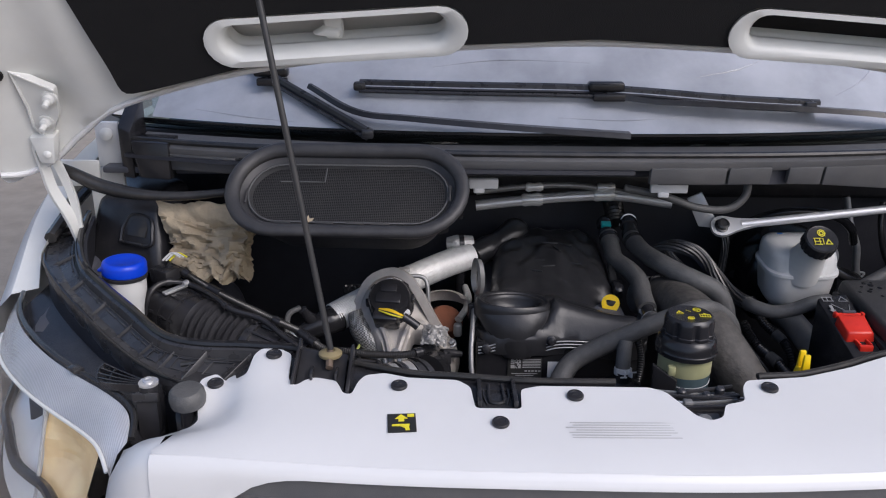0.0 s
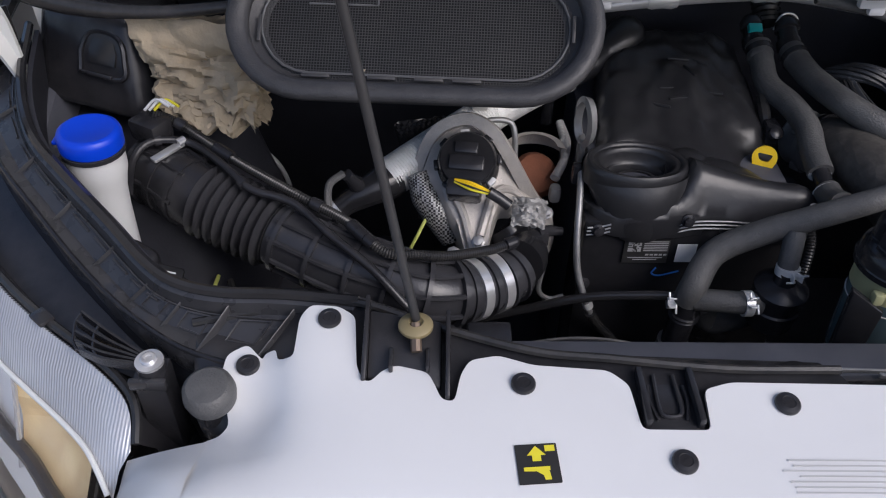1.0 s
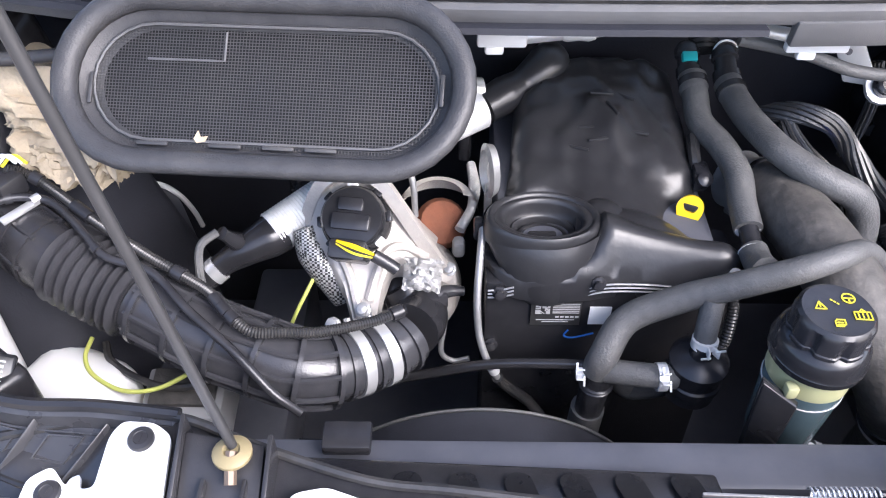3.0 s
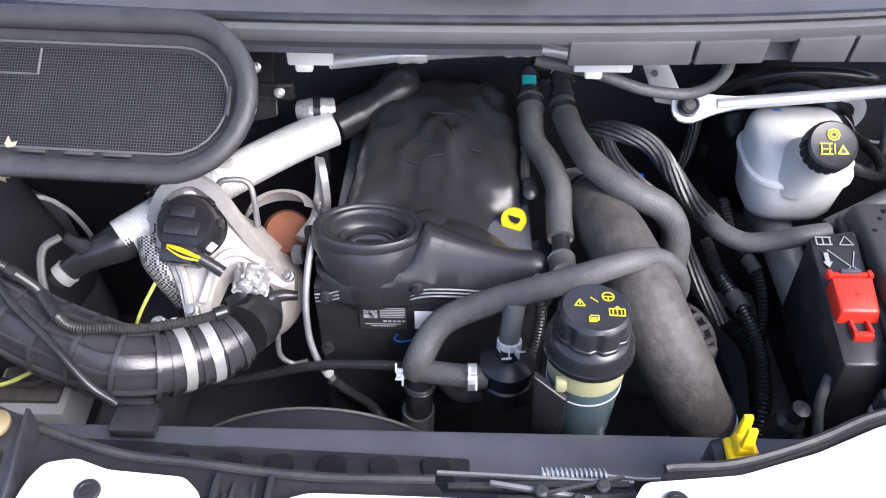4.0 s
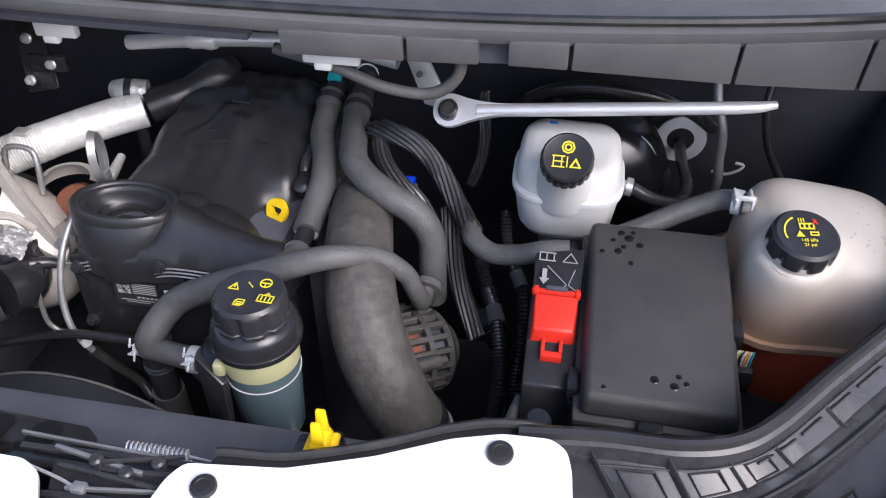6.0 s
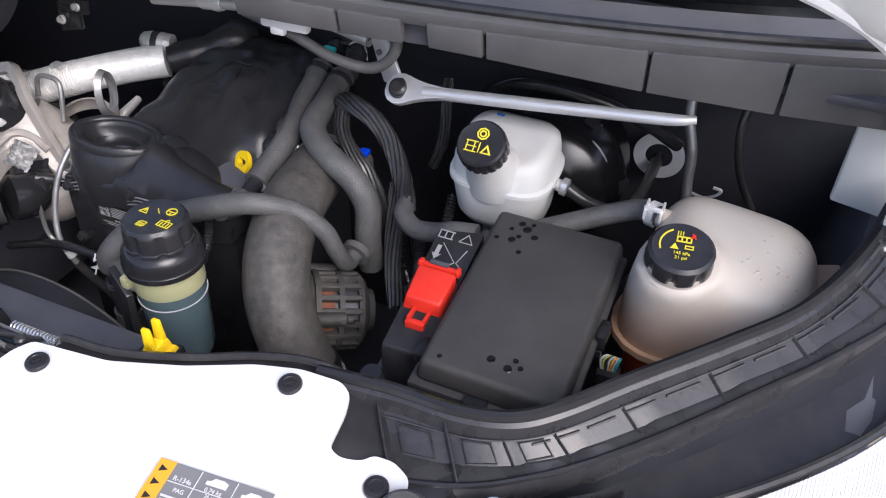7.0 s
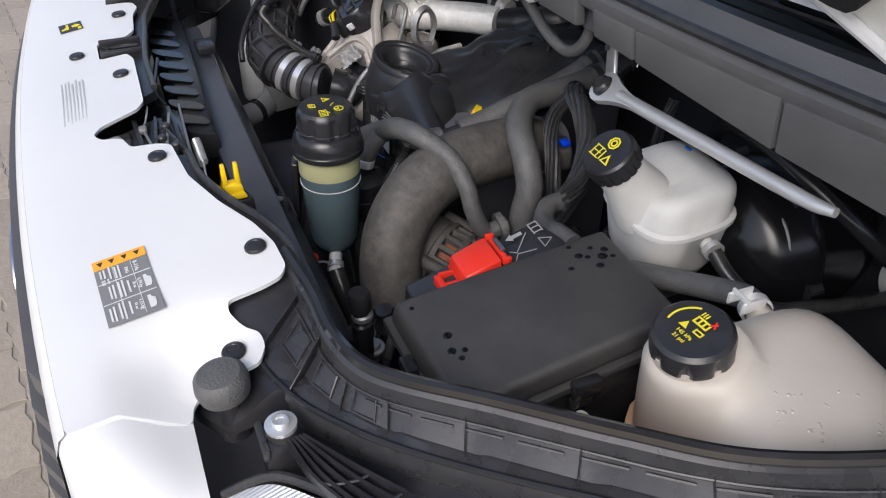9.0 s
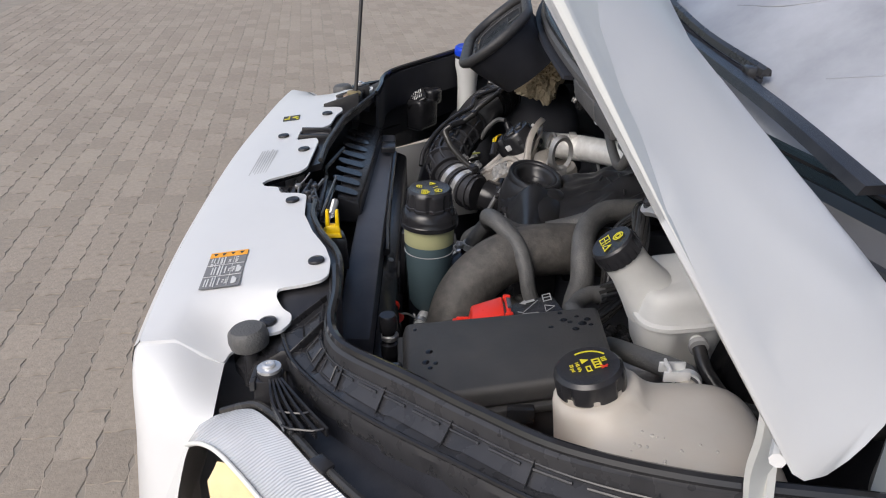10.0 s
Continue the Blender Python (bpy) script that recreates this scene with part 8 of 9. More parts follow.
def loom(pts, r, strands, label):
    h = thing("wiring_loom", pts[len(pts) // 2], label, "wiring loom", "wiring looms")
    sp_ = spline(pts, 8)
    for k in range(strands):
        a = 2 * math.pi * k / strands
        line = []
        for i in range(0, len(sp_), 2):
            t = (sp_[min(i + 1, len(sp_) - 1)] - sp_[max(i - 1, 0)]).normalized()
            sd = t.cross(Vector((0.2, 0.3, 1))).normalized()
            line.append(sp_[i] + (sd * math.cos(a + 0.08 * i) + t.cross(sd) * math.sin(a + 0.08 * i)) * r)
        part("strand", tube(line, r * 0.36, 6, 3), BRAID if k % 3 == 0 else SEAL, h)
    return h


loom([(0.185, 0.560, 1.035), (0.205, 0.535, 1.058), (0.232, 0.520, 1.063), (0.262, 0.515, 1.050), (0.290, 0.508, 1.018), (0.318, 0.480, 0.988), (0.342, 0.440, 0.980)], 0.010, 10, "bundle of black taped cables bending over the intake")
loom([(0.215, 0.535, 1.058), (0.207, 0.522, 1.046), (0.222, 0.495, 1.031), (0.245, 0.480, 1.014), (0.267, 0.473, 0.997), (0.285, 0.468, 0.965), (0.295, 0.470, 0.92)], 0.008, 9, "bundle of black taped cables beside the hoses")
loom([(0.30, 0.500, 0.97), (0.315, 0.455, 0.93), (0.335, 0.41, 0.90), (0.36, 0.37, 0.87)], 0.009, 10, "bundle of black taped cables below the reservoir")
loom([(0.33, 0.60, 1.09), (0.335, 0.585, 1.05), (0.332, 0.58, 1.0), (0.32, 0.575, 0.96)], 0.006, 8, "thin black cable bundle behind the reservoir")
hose_thing("fuse_box_conduit", [(0.337, 0.450, 0.981), (0.345, 0.425, 0.983), (0.370, 0.405, 0.982), (0.402, 0.396, 0.992), (0.430, 0.388, 1.008), (0.460, 0.390, 1.012)], 0.0125, "grey-black rubber conduit entering the fuse box")
solo("vacuum_hose", tube([(0.36, 0.65, 1.04), (0.40, 0.62, 1.085), (0.46, 0.60, 1.11), (0.54, 0.60, 1.105), (0.60, 0.63, 1.07), (0.64, 0.68, 1.02)], 0.009, 12), GLOSS, "glossy black hose arching over the booster", "hose")

# ---- fuse box ----
fb = thing("fuse_box", (0.55, 0.29, 0.80), "black plastic fuse box with a matt lid beaded with water", "fuse box")
FT = [(0.484, 0.172, 1.021), (0.628, 0.178, 1.011), (0.628, 0.402, 1.050), (0.482, 0.408, 1.046)]
part("lid", wedge([(x + dx, y + dy, z - 0.026) for (x, y, z), (dx, dy) in zip(FT, ((-0.004, -0.005), (0.004, -0.005), (0.004, 0.004), (-0.004, 0.004)))], FT, 0.007, 3), LIDM, fb, "matt black lid")
part("lid_flange", wedge([(x + dx, y + dy, z - 0.036) for (x, y, z), (dx, dy) in zip(FT, ((-0.009, -0.010), (0.009, -0.010), (0.008, 0.006), (-0.008, 0.006)))],
                         [(x + dx, y + dy, z - 0.026) for (x, y, z), (dx, dy) in zip(FT, ((-0.009, -0.010), (0.009, -0.010), (0.008, 0.006), (-0.008, 0.006)))], 0.003), LIDM, fb)
part("box", wedge([(0.49, 0.185, 0.84), (0.62, 0.185, 0.84), (0.62, 0.40, 0.84), (0.49, 0.40, 0.84)], [(x, y, z - 0.034) for x, y, z in FT], 0.006), BLACK, fb)
for p, s3 in (((0.548, 0.163, 0.988), (0.024, 0.014, 0.022)), ((0.474, 0.205, 0.995), (0.012, 0.03, 0.02)), ((0.638, 0.30, 1.0), (0.012, 0.03, 0.02))):
    lt = part("latch", rbox(p, s3, 0.003), GLOSS, fb)
    part("latch_tongue", rbox((p[0], p[1] - 0.004, p[2] - 0.016), (s3[0] * 0.6, s3[1] * 0.8, 0.014), 0.002), GLOSS, lt)


def lid_at(u, v):
    a, b, c_, d_ = (Vector(p) for p in FT)
    return (a.lerp(b, u)).lerp(d_.lerp(c_, u), v)


nl = (Vector(FT[1]) - Vector(FT[0])).cross(Vector(FT[3]) - Vector(FT[0])).normalized()
lr = nl.to_track_quat("Z", "Y").to_matrix().to_4x4()
emb = Geo()
for q in range(5):
    emb.add(flat(rect(0, 0.006 - 0.003 * q, 0.020, 0.0012), Matrix.Translation(lid_at(0.46, 0.56) + nl * 0.0002) @ lr, 0.0004))
for q in range(3):
    emb.add(flat(rect(0, 0.004 - 0.003 * q, 0.013, 0.0012), Matrix.Translation(lid_at(0.62, 0.53) + nl * 0.0002) @ lr, 0.0004))
part("embossed_bar", emb, COWL, fb)
WATER = mat("wet_spot", (0.006, 0.006, 0.007), 0.06, var=0.05)
drops = [(0.16, 0.88), (0.22, 0.93), (0.28, 0.90), (0.24, 0.84), (0.36, 0.86), (0.08, 0.80), (0.33, 0.66), (0.57, 0.66), (0.59, 0.62), (0.50, 0.69), (0.55, 0.22), (0.61, 0.15), (0.42, 0.20), (0.36, 0.15), (0.58, 0.10), (0.12, 0.05), (0.50, 0.28), (0.70, 0.45), (0.66, 0.12), (0.30, 0.74), (0.47, 0.30), (0.53, 0.33), (0.60, 0.55), (0.64, 0.60), (0.20, 0.81), (0.31, 0.94), (0.72, 0.50), (0.45, 0.12)]
for i, (u, v) in enumerate(drops):
    r = 0.0034 + 0.0026 * ((i * 7) % 5) / 4
    part("water_drop", lathe(lid_at(u, v) - nl * 0.0002, nl, [(r, 0), (r * 0.9, r * 0.10), (r * 0.6, r * 0.20), (r * 0.02, r * 0.24)], 10), WATER, fb)
jp = thing("jump_start_point", (0.45, 0.29, 0.85), "black jump start terminal box with a red flip cover", "terminal box")
part("box", wedge([(0.424, 0.20, 0.88), (0.474, 0.20, 0.88), (0.476, 0.365, 0.90), (0.424, 0.365, 0.90)], [(0.424, 0.205, 0.985), (0.475, 0.205, 0.985), (0.477, 0.370, 1.035), (0.422, 0.362, 1.029)], 0.004), BLACK, jp)
jm = Matrix.Translation((0.449, 0.330, 1.0236)) @ Matrix.Rotation(radians(16.5), 4, "X")
g = Geo()
for q in ((-0.014, 0.024), (-0.006, 0.024)):
    g.add(flat(rect(q[0], q[1], 0.0014, 0.010), jm))
g.add(flat(rect(-0.013, 0.029, 0.018, 0.0014), jm)).add(flat(rect(-0.013, 0.019, 0.018, 0.0014), jm)).add(flat(rect(-0.0215, 0.024, 0.0014, 0.010), jm))
for a, b in (((0.004, 0.019), (0.020, 0.019)), ((0.004, 0.019), (0.012, 0.031)), ((0.020, 0.019), (0.012, 0.031)), ((-0.012, 0.012), (0.010, -0.010)), ((0.018, 0.010), (0.012, -0.010)), ((0.010, -0.010), (0.004, -0.016)), ((0.012, -0.010), (0.020, -0.016))):
    pa, pb = Vector((*a, 0)), Vector((*b, 0))
    dd = (pb - pa).normalized()
    nn = Vector((-dd.y, dd.x, 0)) * 0.0005
    g.add(flat([(p.x, p.y) for p in (pa - nn, pb - nn, pb + nn, pa + nn)], jm))
g.add(flat([(-0.017, 0.008), (-0.012, 0.008), (-0.012, -0.004), (-0.009, -0.004), (-0.0145, -0.012), (-0.020, -0.004), (-0.017, -0.004)], jm))
part("panel_print", g, mat("dull_grey_print", (0.26, 0.26, 0.26), 0.5, var=0.05), jp, "grey printed symbols")
rc = part("red_cover", wedge([(0.425, 0.252, 0.990), (0.474, 0.252, 0.990), (0.474, 0.298, 1.005), (0.425, 0.298, 1.005)], [(0.429, 0.256, 1.015), (0.470, 0.256, 1.015), (0.472, 0.296, 1.028), (0.427, 0.296, 1.028)], 0.003), RED, jp, "bright red flip cover")
for q in (-1, 1):
    part("tab_side", rbox((0.450 + 0.009 * q, 0.246, 1.000), (0.004, 0.018, 0.008), 0.001), RED, rc)
    part("hinge_ear", rbox((0.4495 + 0.022 * q, 0.302, 1.025), (0.006, 0.010, 0.009), 0.002), RED, rc)
part("tab_tongue", rbox((0.450, 0.236, 0.996), (0.022, 0.008, 0.012), 0.002), RED, rc)
part("hinge_bar", rbox((0.449, 0.302, 1.024), (0.052, 0.006, 0.008), 0.002), RED, rc)
part("hinge_slot", rbox((0.449, 0.303, 1.030), (0.022, 0.005, 0.004), 0.001), DEEP, rc)
rm_ = Matrix.Translation((0.4495, 0.276, 1.0203)) @ Matrix.Rotation(radians(15.6), 4, "X")
part("plus_sign", flat(rect(0, 0, 0.014, 0.003), rm_, 0.0012).add(flat(rect(0, 0, 0.003, 0.014), rm_, 0.0012)), RED, rc)
solo("battery_cable", tube([(0.425, 0.22, 0.95), (0.415, 0.20, 0.92), (0.42, 0.18, 0.87), (0.41, 0.16, 0.80)], 0.006, 10), RUBBER, "thin black battery cable beside the terminal box", "cable")
cn = thing("fuse_box_connector", (0.655, 0.285, 0.93), "black connector with a bunch of coloured wires", "connector")
part("shell", rbox((0.652, 0.292, 0.945), (0.026, 0.022, 0.034), 0.005), BLACK, cn)
for q, mt in enumerate((PALEP, GREENW, STICK, PALEP, ORANGE, FAINT, TEAL)):
    part("wire", tube([(0.645 + 0.0022 * q, 0.290, 0.957), (0.642 + 0.003 * q, 0.292, 0.974 - 0.001 * (q % 3)), (0.650 + 0.002 * q, 0.298, 0.976), (0.659, 0.300 + 0.001 * q, 0.955)], 0.0012, 6), mt, cn)

# ---- coolant tank ----
ct = thing("coolant_tank", (0.73, 0.38, 0.82), "cloudy white coolant expansion tank with a black cap", "coolant tank")
rows = [(0.84, 0.074, 0.076), (0.87, 0.092, 0.092), (0.93, 0.098, 0.100), (0.955, 0.099, 0.102), (0.960, 0.104, 0.107), (0.966, 0.099, 0.102), (1.020, 0.095, 0.098), (1.045, 0.084, 0.088), (1.062, 0.064, 0.068), (1.072, 0.038, 0.042), (1.075, 0.012, 0.014)]


def tank(rows_):
    g = Geo()
    n = 44
    for z, rx, ry in rows_:
        for a in range(n):
            t = 2 * math.pi * a / n
            e = 0.68
            cx, sx = math.cos(t), math.sin(t)
            g.v.append(Vector((0.741 + 0.95 * rx * math.copysign(abs(cx) ** e, cx), 0.432 + ry * math.copysign(abs(sx) ** e, sx) + 0.0 * z, z + 0.05 * (ry * sx) * (z > 0.95))))
    for r in range(len(rows_) - 1):
        g.f += [(r * n + i, r * n + (i + 1) % n, (r + 1) * n + (i + 1) % n, (r + 1) * n + i) for i in range(n)]
    g.f += [tuple(range(n))[::-1], tuple(range((len(rows_) - 1) * n, len(rows_) * n))]
    return g


CA = Vector((0.03, -0.22, 0.97)).normalized()
CC = Vector((0.691, 0.354, 1.099))


def tank_field(p):
    """Below zero inside: a rounded body run softly together with the filler tower."""
    q = p - Vector((0.745, 0.435, 0.957))
    body = ((abs(q.x / 0.096) ** 4.2 + abs(q.y / 0.099) ** 4.2 + abs(q.z / (0.112 - 0.12 * q.x)) ** 3.4) ** 0.26 - 1) * 0.096
    w = p - CC
    h = w.dot(CA)
    tower = max((w - h * CA).length - (0.0385 - 0.030 * h if h > -0.14 else 0.0427), h + 0.030)
    k_ = max(0, 0.030 - abs(body - tower)) / 0.030
    return min(body, tower) - k_ * k_ * 0.030 / 4


g = Geo()
for r in range(25):
    el = radians(90 * r / 24)
    for a in range(64):
        t = 2 * math.pi * a / 64
        d = Vector((math.cos(el) * math.cos(t), math.cos(el) * math.sin(t), math.sin(el)))
        lo, hi = 0.0, 0.22
        for step in range(45):
            if tank_field(Vector((0.728, 0.408, 0.957)) + d * (0.22 - 0.005 * step)) < 0:
                lo, hi = 0.22 - 0.005 * step, 0.225 - 0.005 * step
                break
        for step in range(8):
            mid = (lo + hi) / 2
            lo, hi = (mid, hi) if tank_field(Vector((0.728, 0.408, 0.957)) + d * mid) < 0 else (lo, mid)
        g.v.append(Vector((0.728, 0.408, 0.957)) + d * lo)
for r in range(24):
    g.f += [(r * 64 + i, r * 64 + (i + 1) % 64, (r + 1) * 64 + (i + 1) % 64, (r + 1) * 64 + i) for i in range(64)]
part("tank_upper", g, TANKM, ct, "cloudy upper tank with an orange tinge", angle=60)
ringp = [v + (v - Vector((0.728, 0.408, v.z))).normalized() * 0.003 for v in g.v[:64]]
part("weld_seam", sweep(ringp[::2], lambda i, n: [(-0.004, -0.004), (0.004, -0.004), (0.004, 0.004), (-0.004, 0.004)], True), TANKM, ct)
for q in range(4):
    x_ = 0.667 + 0.007 * q
    part("mould_rib", tube([(x_, 0.345 - 0.003 * q, 0.985), (x_, 0.347 - 0.003 * q, 1.0)], 0.0016, 6, 2), TANKM, ct)
rt = random.Random(12)
for q in range(26):
    el, t = radians(rt.uniform(48, 78)), radians(rt.uniform(-35, 50))
    v = min(g.v, key=lambda p: (p - Vector((0.728, 0.408, 0.957))).normalized().angle(Vector((math.cos(el) * math.cos(t), math.cos(el) * math.sin(t), math.sin(el)))))
    nv = (v - Vector((0.745, 0.435, 0.957))).normalized()
    r = rt.uniform(0.0010, 0.0021)
    part("water_drop", lathe(v + Vector((rt.uniform(-0.003, 0.003), rt.uniform(-0.003, 0.003), 0)) - nv * 0.0002, nv, [(r, 0), (r * 0.85, r * 0.35), (r * 0.5, r * 0.55), (r * 0.02, r * 0.6)], 10), CLEARW, ct)
part("tank_lower", tank(rows[:4]), PINK, ct, "lower tank full of red coolant", angle=50)
part("tank_neck", lathe(CC - CA * 0.105, CA, [(0.034, 0.05), (0.0365, 0.068), (0.0365, 0.074), (0.0335, 0.076), (0.0335, 0.085)], 36), TANKM, ct)
ccap = part("cap", lathe(CC - CA * 0.026, CA, [(0.033, 0), (0.0350, 0.003), (0.0350, 0.016), (0.0335, 0.022), (0.030, 0.0255), (0.028, 0.025), (0.001, 0.025)], 96, 8, 0.003, zone=(0, 0.017)), BLACK, ct, "black lobed pressure cap", angle=30)
m = Matrix.Translation(CC + CA * 0.0002) @ Matrix.Rotation(radians(12.8), 4, "X") @ Matrix.Rotation(radians(6), 4, "Z") @ Matrix.Scale(0.84, 4)
g = words("145 kPa", 0.0062, m @ Matrix.Translation((0.0, -0.0115, 0.0003)))
g.add(words("21 psi", 0.0062, m @ Matrix.Translation((0.0, -0.0185, 0.0003))))
g.add(flat(rect(0.001, 0.014, 0.018, 0.002), m)).add(flat(rect(0.001, 0.0065, 0.018, 0.002), m))
for q in range(4):
    g.add(flat(rect(-0.007 + 0.0054 * q, 0.010, 0.0018, 0.008), m))
    if q < 3:
        g.add(flat(rect(-0.007 + 0.003 * q, 0.0195, 0.0012, 0.006), m))
g.add(flat([(-0.014, -0.006), (-0.004, -0.006), (-0.009, 0.003)], m)).add(flat(rect(0.008, -0.0035, 0.010, 0.0014), m)).add(flat(rect(0.008, 0.001, 0.010, 0.0014), m)).add(flat(rect(0.0035, -0.001, 0.0014, 0.006), m)).add(flat(rect(0.0125, -0.001, 0.0014, 0.006), m))
g.add(ringflat(0.0255, 0.0275, m, 0.0006, 14, 0, 0, 120, 200))
part("cap_print", g, YPRINT, ccap, "yellow printed symbols and pressure rating")
g = flat([(0.009, 0.012), (0.014, 0.0185), (0.0125, 0.020), (0.0075, 0.0135)], m @ Matrix.Translation((0, 0, 0.0008))).add(flat([(0.009, 0.020), (0.0135, 0.012), (0.015, 0.0132), (0.0105, 0.021)], m @ Matrix.Translation((0, 0, 0.0012))))
part("red_cross", g, RED, ccap, "red printed cross")
part("mount_ear", wedge([(0.825, 0.43, 0.985), (0.885, 0.47, 1.0), (0.86, 0.52, 1.0), (0.82, 0.52, 0.985)], [(0.825, 0.43, 0.993), (0.885, 0.47, 1.008), (0.86, 0.52, 1.008), (0.82, 0.52, 0.993)], 0.003), TANKM, ct)
part("side_ridge", tube([(0.650, 0.40, 1.02), (0.655, 0.35, 1.015), (0.69, 0.338, 1.01)], 0.003, 6), TANKM, ct)
ch_ = hose_thing("tank_hose", [(0.655, 0.468, 1.047), (0.630, 0.476, 1.044), (0.595, 0.470, 1.030), (0.555, 0.455, 1.015), (0.515, 0.440, 1.000), (0.48, 0.43, 0.985)], 0.0125, "grey-black rubber hose clipped to the coolant tank", ())
part("tank_spigot", tube([(0.645, 0.470, 1.046), (0.675, 0.462, 1.048), (0.705, 0.452, 1.048)], [0.011, 0.012, 0.02], 16), TANKM, ct)
csp = spline([(0.654, 0.468, 1.047), (0.640, 0.473, 1.046)], 4)
sc = part("spring_clip", band(csp, 2, 0.0135, 0.010, 0.0016, 20), ZINC, ch_, "zinc spring clip")
for q in (-1, 1):
    part("clip_ear", rbox((0.648 + 0.009 * q, 0.455, 1.062), (0.003, 0.028, 0.012), 0.001), ZINC, sc)
part("clip_bridge", rbox((0.648, 0.447, 1.069), (0.022, 0.003, 0.006), 0.001), ZINC, sc)

# ---- conduits low in the well beside the fuse box ----
for pts, r in (([(0.345, 0.47, 0.93), (0.365, 0.43, 0.90), (0.385, 0.37, 0.89), (0.395, 0.31, 0.87), (0.390, 0.25, 0.83), (0.38, 0.22, 0.76)], 0.009),
               ([(0.30, 0.50, 0.90), (0.335, 0.45, 0.86), (0.375, 0.40, 0.85), (0.41, 0.36, 0.82), (0.42, 0.30, 0.76)], 0.012),
               ([(0.375, 0.52, 0.96), (0.385, 0.47, 0.93), (0.410, 0.42, 0.91), (0.415, 0.38, 0.87), (0.41, 0.34, 0.80)], 0.007),
               ([(0.08, 0.20, 0.80), (0.02, 0.21, 0.78), (-0.05, 0.23, 0.77), (-0.12, 0.26, 0.75), (-0.20, 0.27, 0.70)], 0.008)):
    well = thing("well_conduit", pts[2], "black corrugated cable conduit low in the engine bay", "conduit", "low conduits")
    part("conduit_wall", tube(pts, r, 12, 8, ribs=(0.005, 0.0015, 0, 1)), GLOSS, well)
    part("conduit_tape", tube(spline(pts, 8)[12:16], r + 0.0022, 12, 2), RUBBER, well)

# ---- small lines behind the front panel ----
rl_ = thing("corrugated_line", (0.28, 0.147, 0.86), "black corrugated line with a red end ring behind the panel", "hose")
part("line_wall", tube([(0.236, 0.143, 0.903), (0.262, 0.146, 0.897), (0.292, 0.149, 0.886), (0.320, 0.152, 0.872), (0.345, 0.157, 0.845), (0.352, 0.165, 0.80)], 0.0085, 12, 8, ribs=(0.0045, 0.0016, 0, 1)), SEAL, rl_)
part("end_ring", lathe((0.238, 0.143, 0.903), (-1, 0, 0.3), [(0.007, -0.004), (0.0125, -0.003), (0.0135, 0.002), (0.010, 0.006), (0.006, 0.006)], 18), RED, rl_, "red rubber end ring")
pv = thing("pressure_sensor", (0.444, 0.150, 0.93), "black pressure sensor standing beside the fuse box", "sensor")
part("sensor_body", lathe((0.444, 0.152, 0.925), (0, -0.05, 1), [(0.008, 0), (0.010, 0.002), (0.010, 0.022), (0.012, 0.024), (0.012, 0.042), (0.009, 0.044), (0.009, 0.060), (0.0125, 0.062), (0.0125, 0.080), (0.010, 0.084), (0.001, 0.084)], 18), GLOSS, pv)
part("sensor_collar", lathe((0.444, 0.151, 0.972), (0, -0.05, 1), [(0.0095, 0), (0.0115, 0.002), (0.0115, 0.007), (0.0095, 0.009)], 18), GREYST, pv)
part("sensor_lead", tube([(0.444, 0.153, 0.930), (0.440, 0.158, 0.90), (0.425, 0.165, 0.86), (0.41, 0.17, 0.80)], 0.006, 8, 6, ribs=(0.004, 0.001, 0, 1)), SEAL, pv)
gp_ = thing("intercooler_pipe", (-0.50, 0.20, 0.74), "pale grey plastic intercooler pipe under the air hose", "pipe")
part("pipe_wall", tube([(-0.62, 0.285, 0.765), (-0.545, 0.268, 0.765), (-0.492, 0.238, 0.762), (-0.468, 0.200, 0.758), (-0.475, 0.165, 0.75), (-0.52, 0.14, 0.735)], 0.023, 20), CANM, gp_)
part("pipe_cuff", band(spline([(-0.482, 0.225, 0.761), (-0.470, 0.205, 0.759)], 4), 2, 0.0236, 0.012, 0.0022, 22), BLACK, gp_)

# ---- radiator, fan, bonnet latch ----
rad = thing("radiator_fan_shroud", (-0.1, 0.12, 0.6), "black plastic radiator fan shroud behind the front panel", "fan shroud")
part("top_plate", wedge([(-0.42, 0.030, 0.955), (0.03, 0.025, 0.955), (0.03, 0.085, 0.955), (-0.42, 0.10, 0.955)], [(-0.42, 0.045, 1.005), (0.03, 0.040, 1.005), (0.03, 0.078, 0.992), (-0.42, 0.095, 0.992)], 0.004), BLACK, rad, "black plastic top plate")
lobe = [(b, a) for a, b in stadium(0, 0, 0.026, 0.0125, 8)]
for i in range(8):
    lm_ = Matrix.Translation((-0.335 + 0.048 * i, 0.050, 1.0045)) @ Matrix.Rotation(radians(-21), 4, "X") @ Matrix.Rotation(radians(12), 4, "Z")
    part("scallop", flat(lobe, lm_, 0.002), GLOSS, rad, "dark scalloped pocket")
part("radiator_core", rbox((0.0, 0.10, 0.72), (0.88, 0.05, 0.50), 0.006), DEEP, rad)
part("shroud_back", wedge([(-0.44, 0.125, 0.50), (0.42, 0.125, 0.50), (0.42, 0.16, 0.50), (-0.44, 0.16, 0.50)], [(-0.44, 0.125, 0.93), (0.42, 0.125, 0.93), (0.42, 0.15, 0.92), (-0.44, 0.15, 0.92)], 0.006), BLACK, rad)
part("fan_ring", sweep([Vector((-0.165 + 0.215 * math.cos(t), 0.225, 0.600 + 0.215 * math.sin(t))) for t in [2 * math.pi * i / 48 for i in range(48)]], lambda i, n: [(-0.004, -0.06), (0.004, -0.06), (0.006, 0.03), (0.010, 0.032), (0.010, 0.036), (-0.004, 0.036)], True), PITCH, rad)
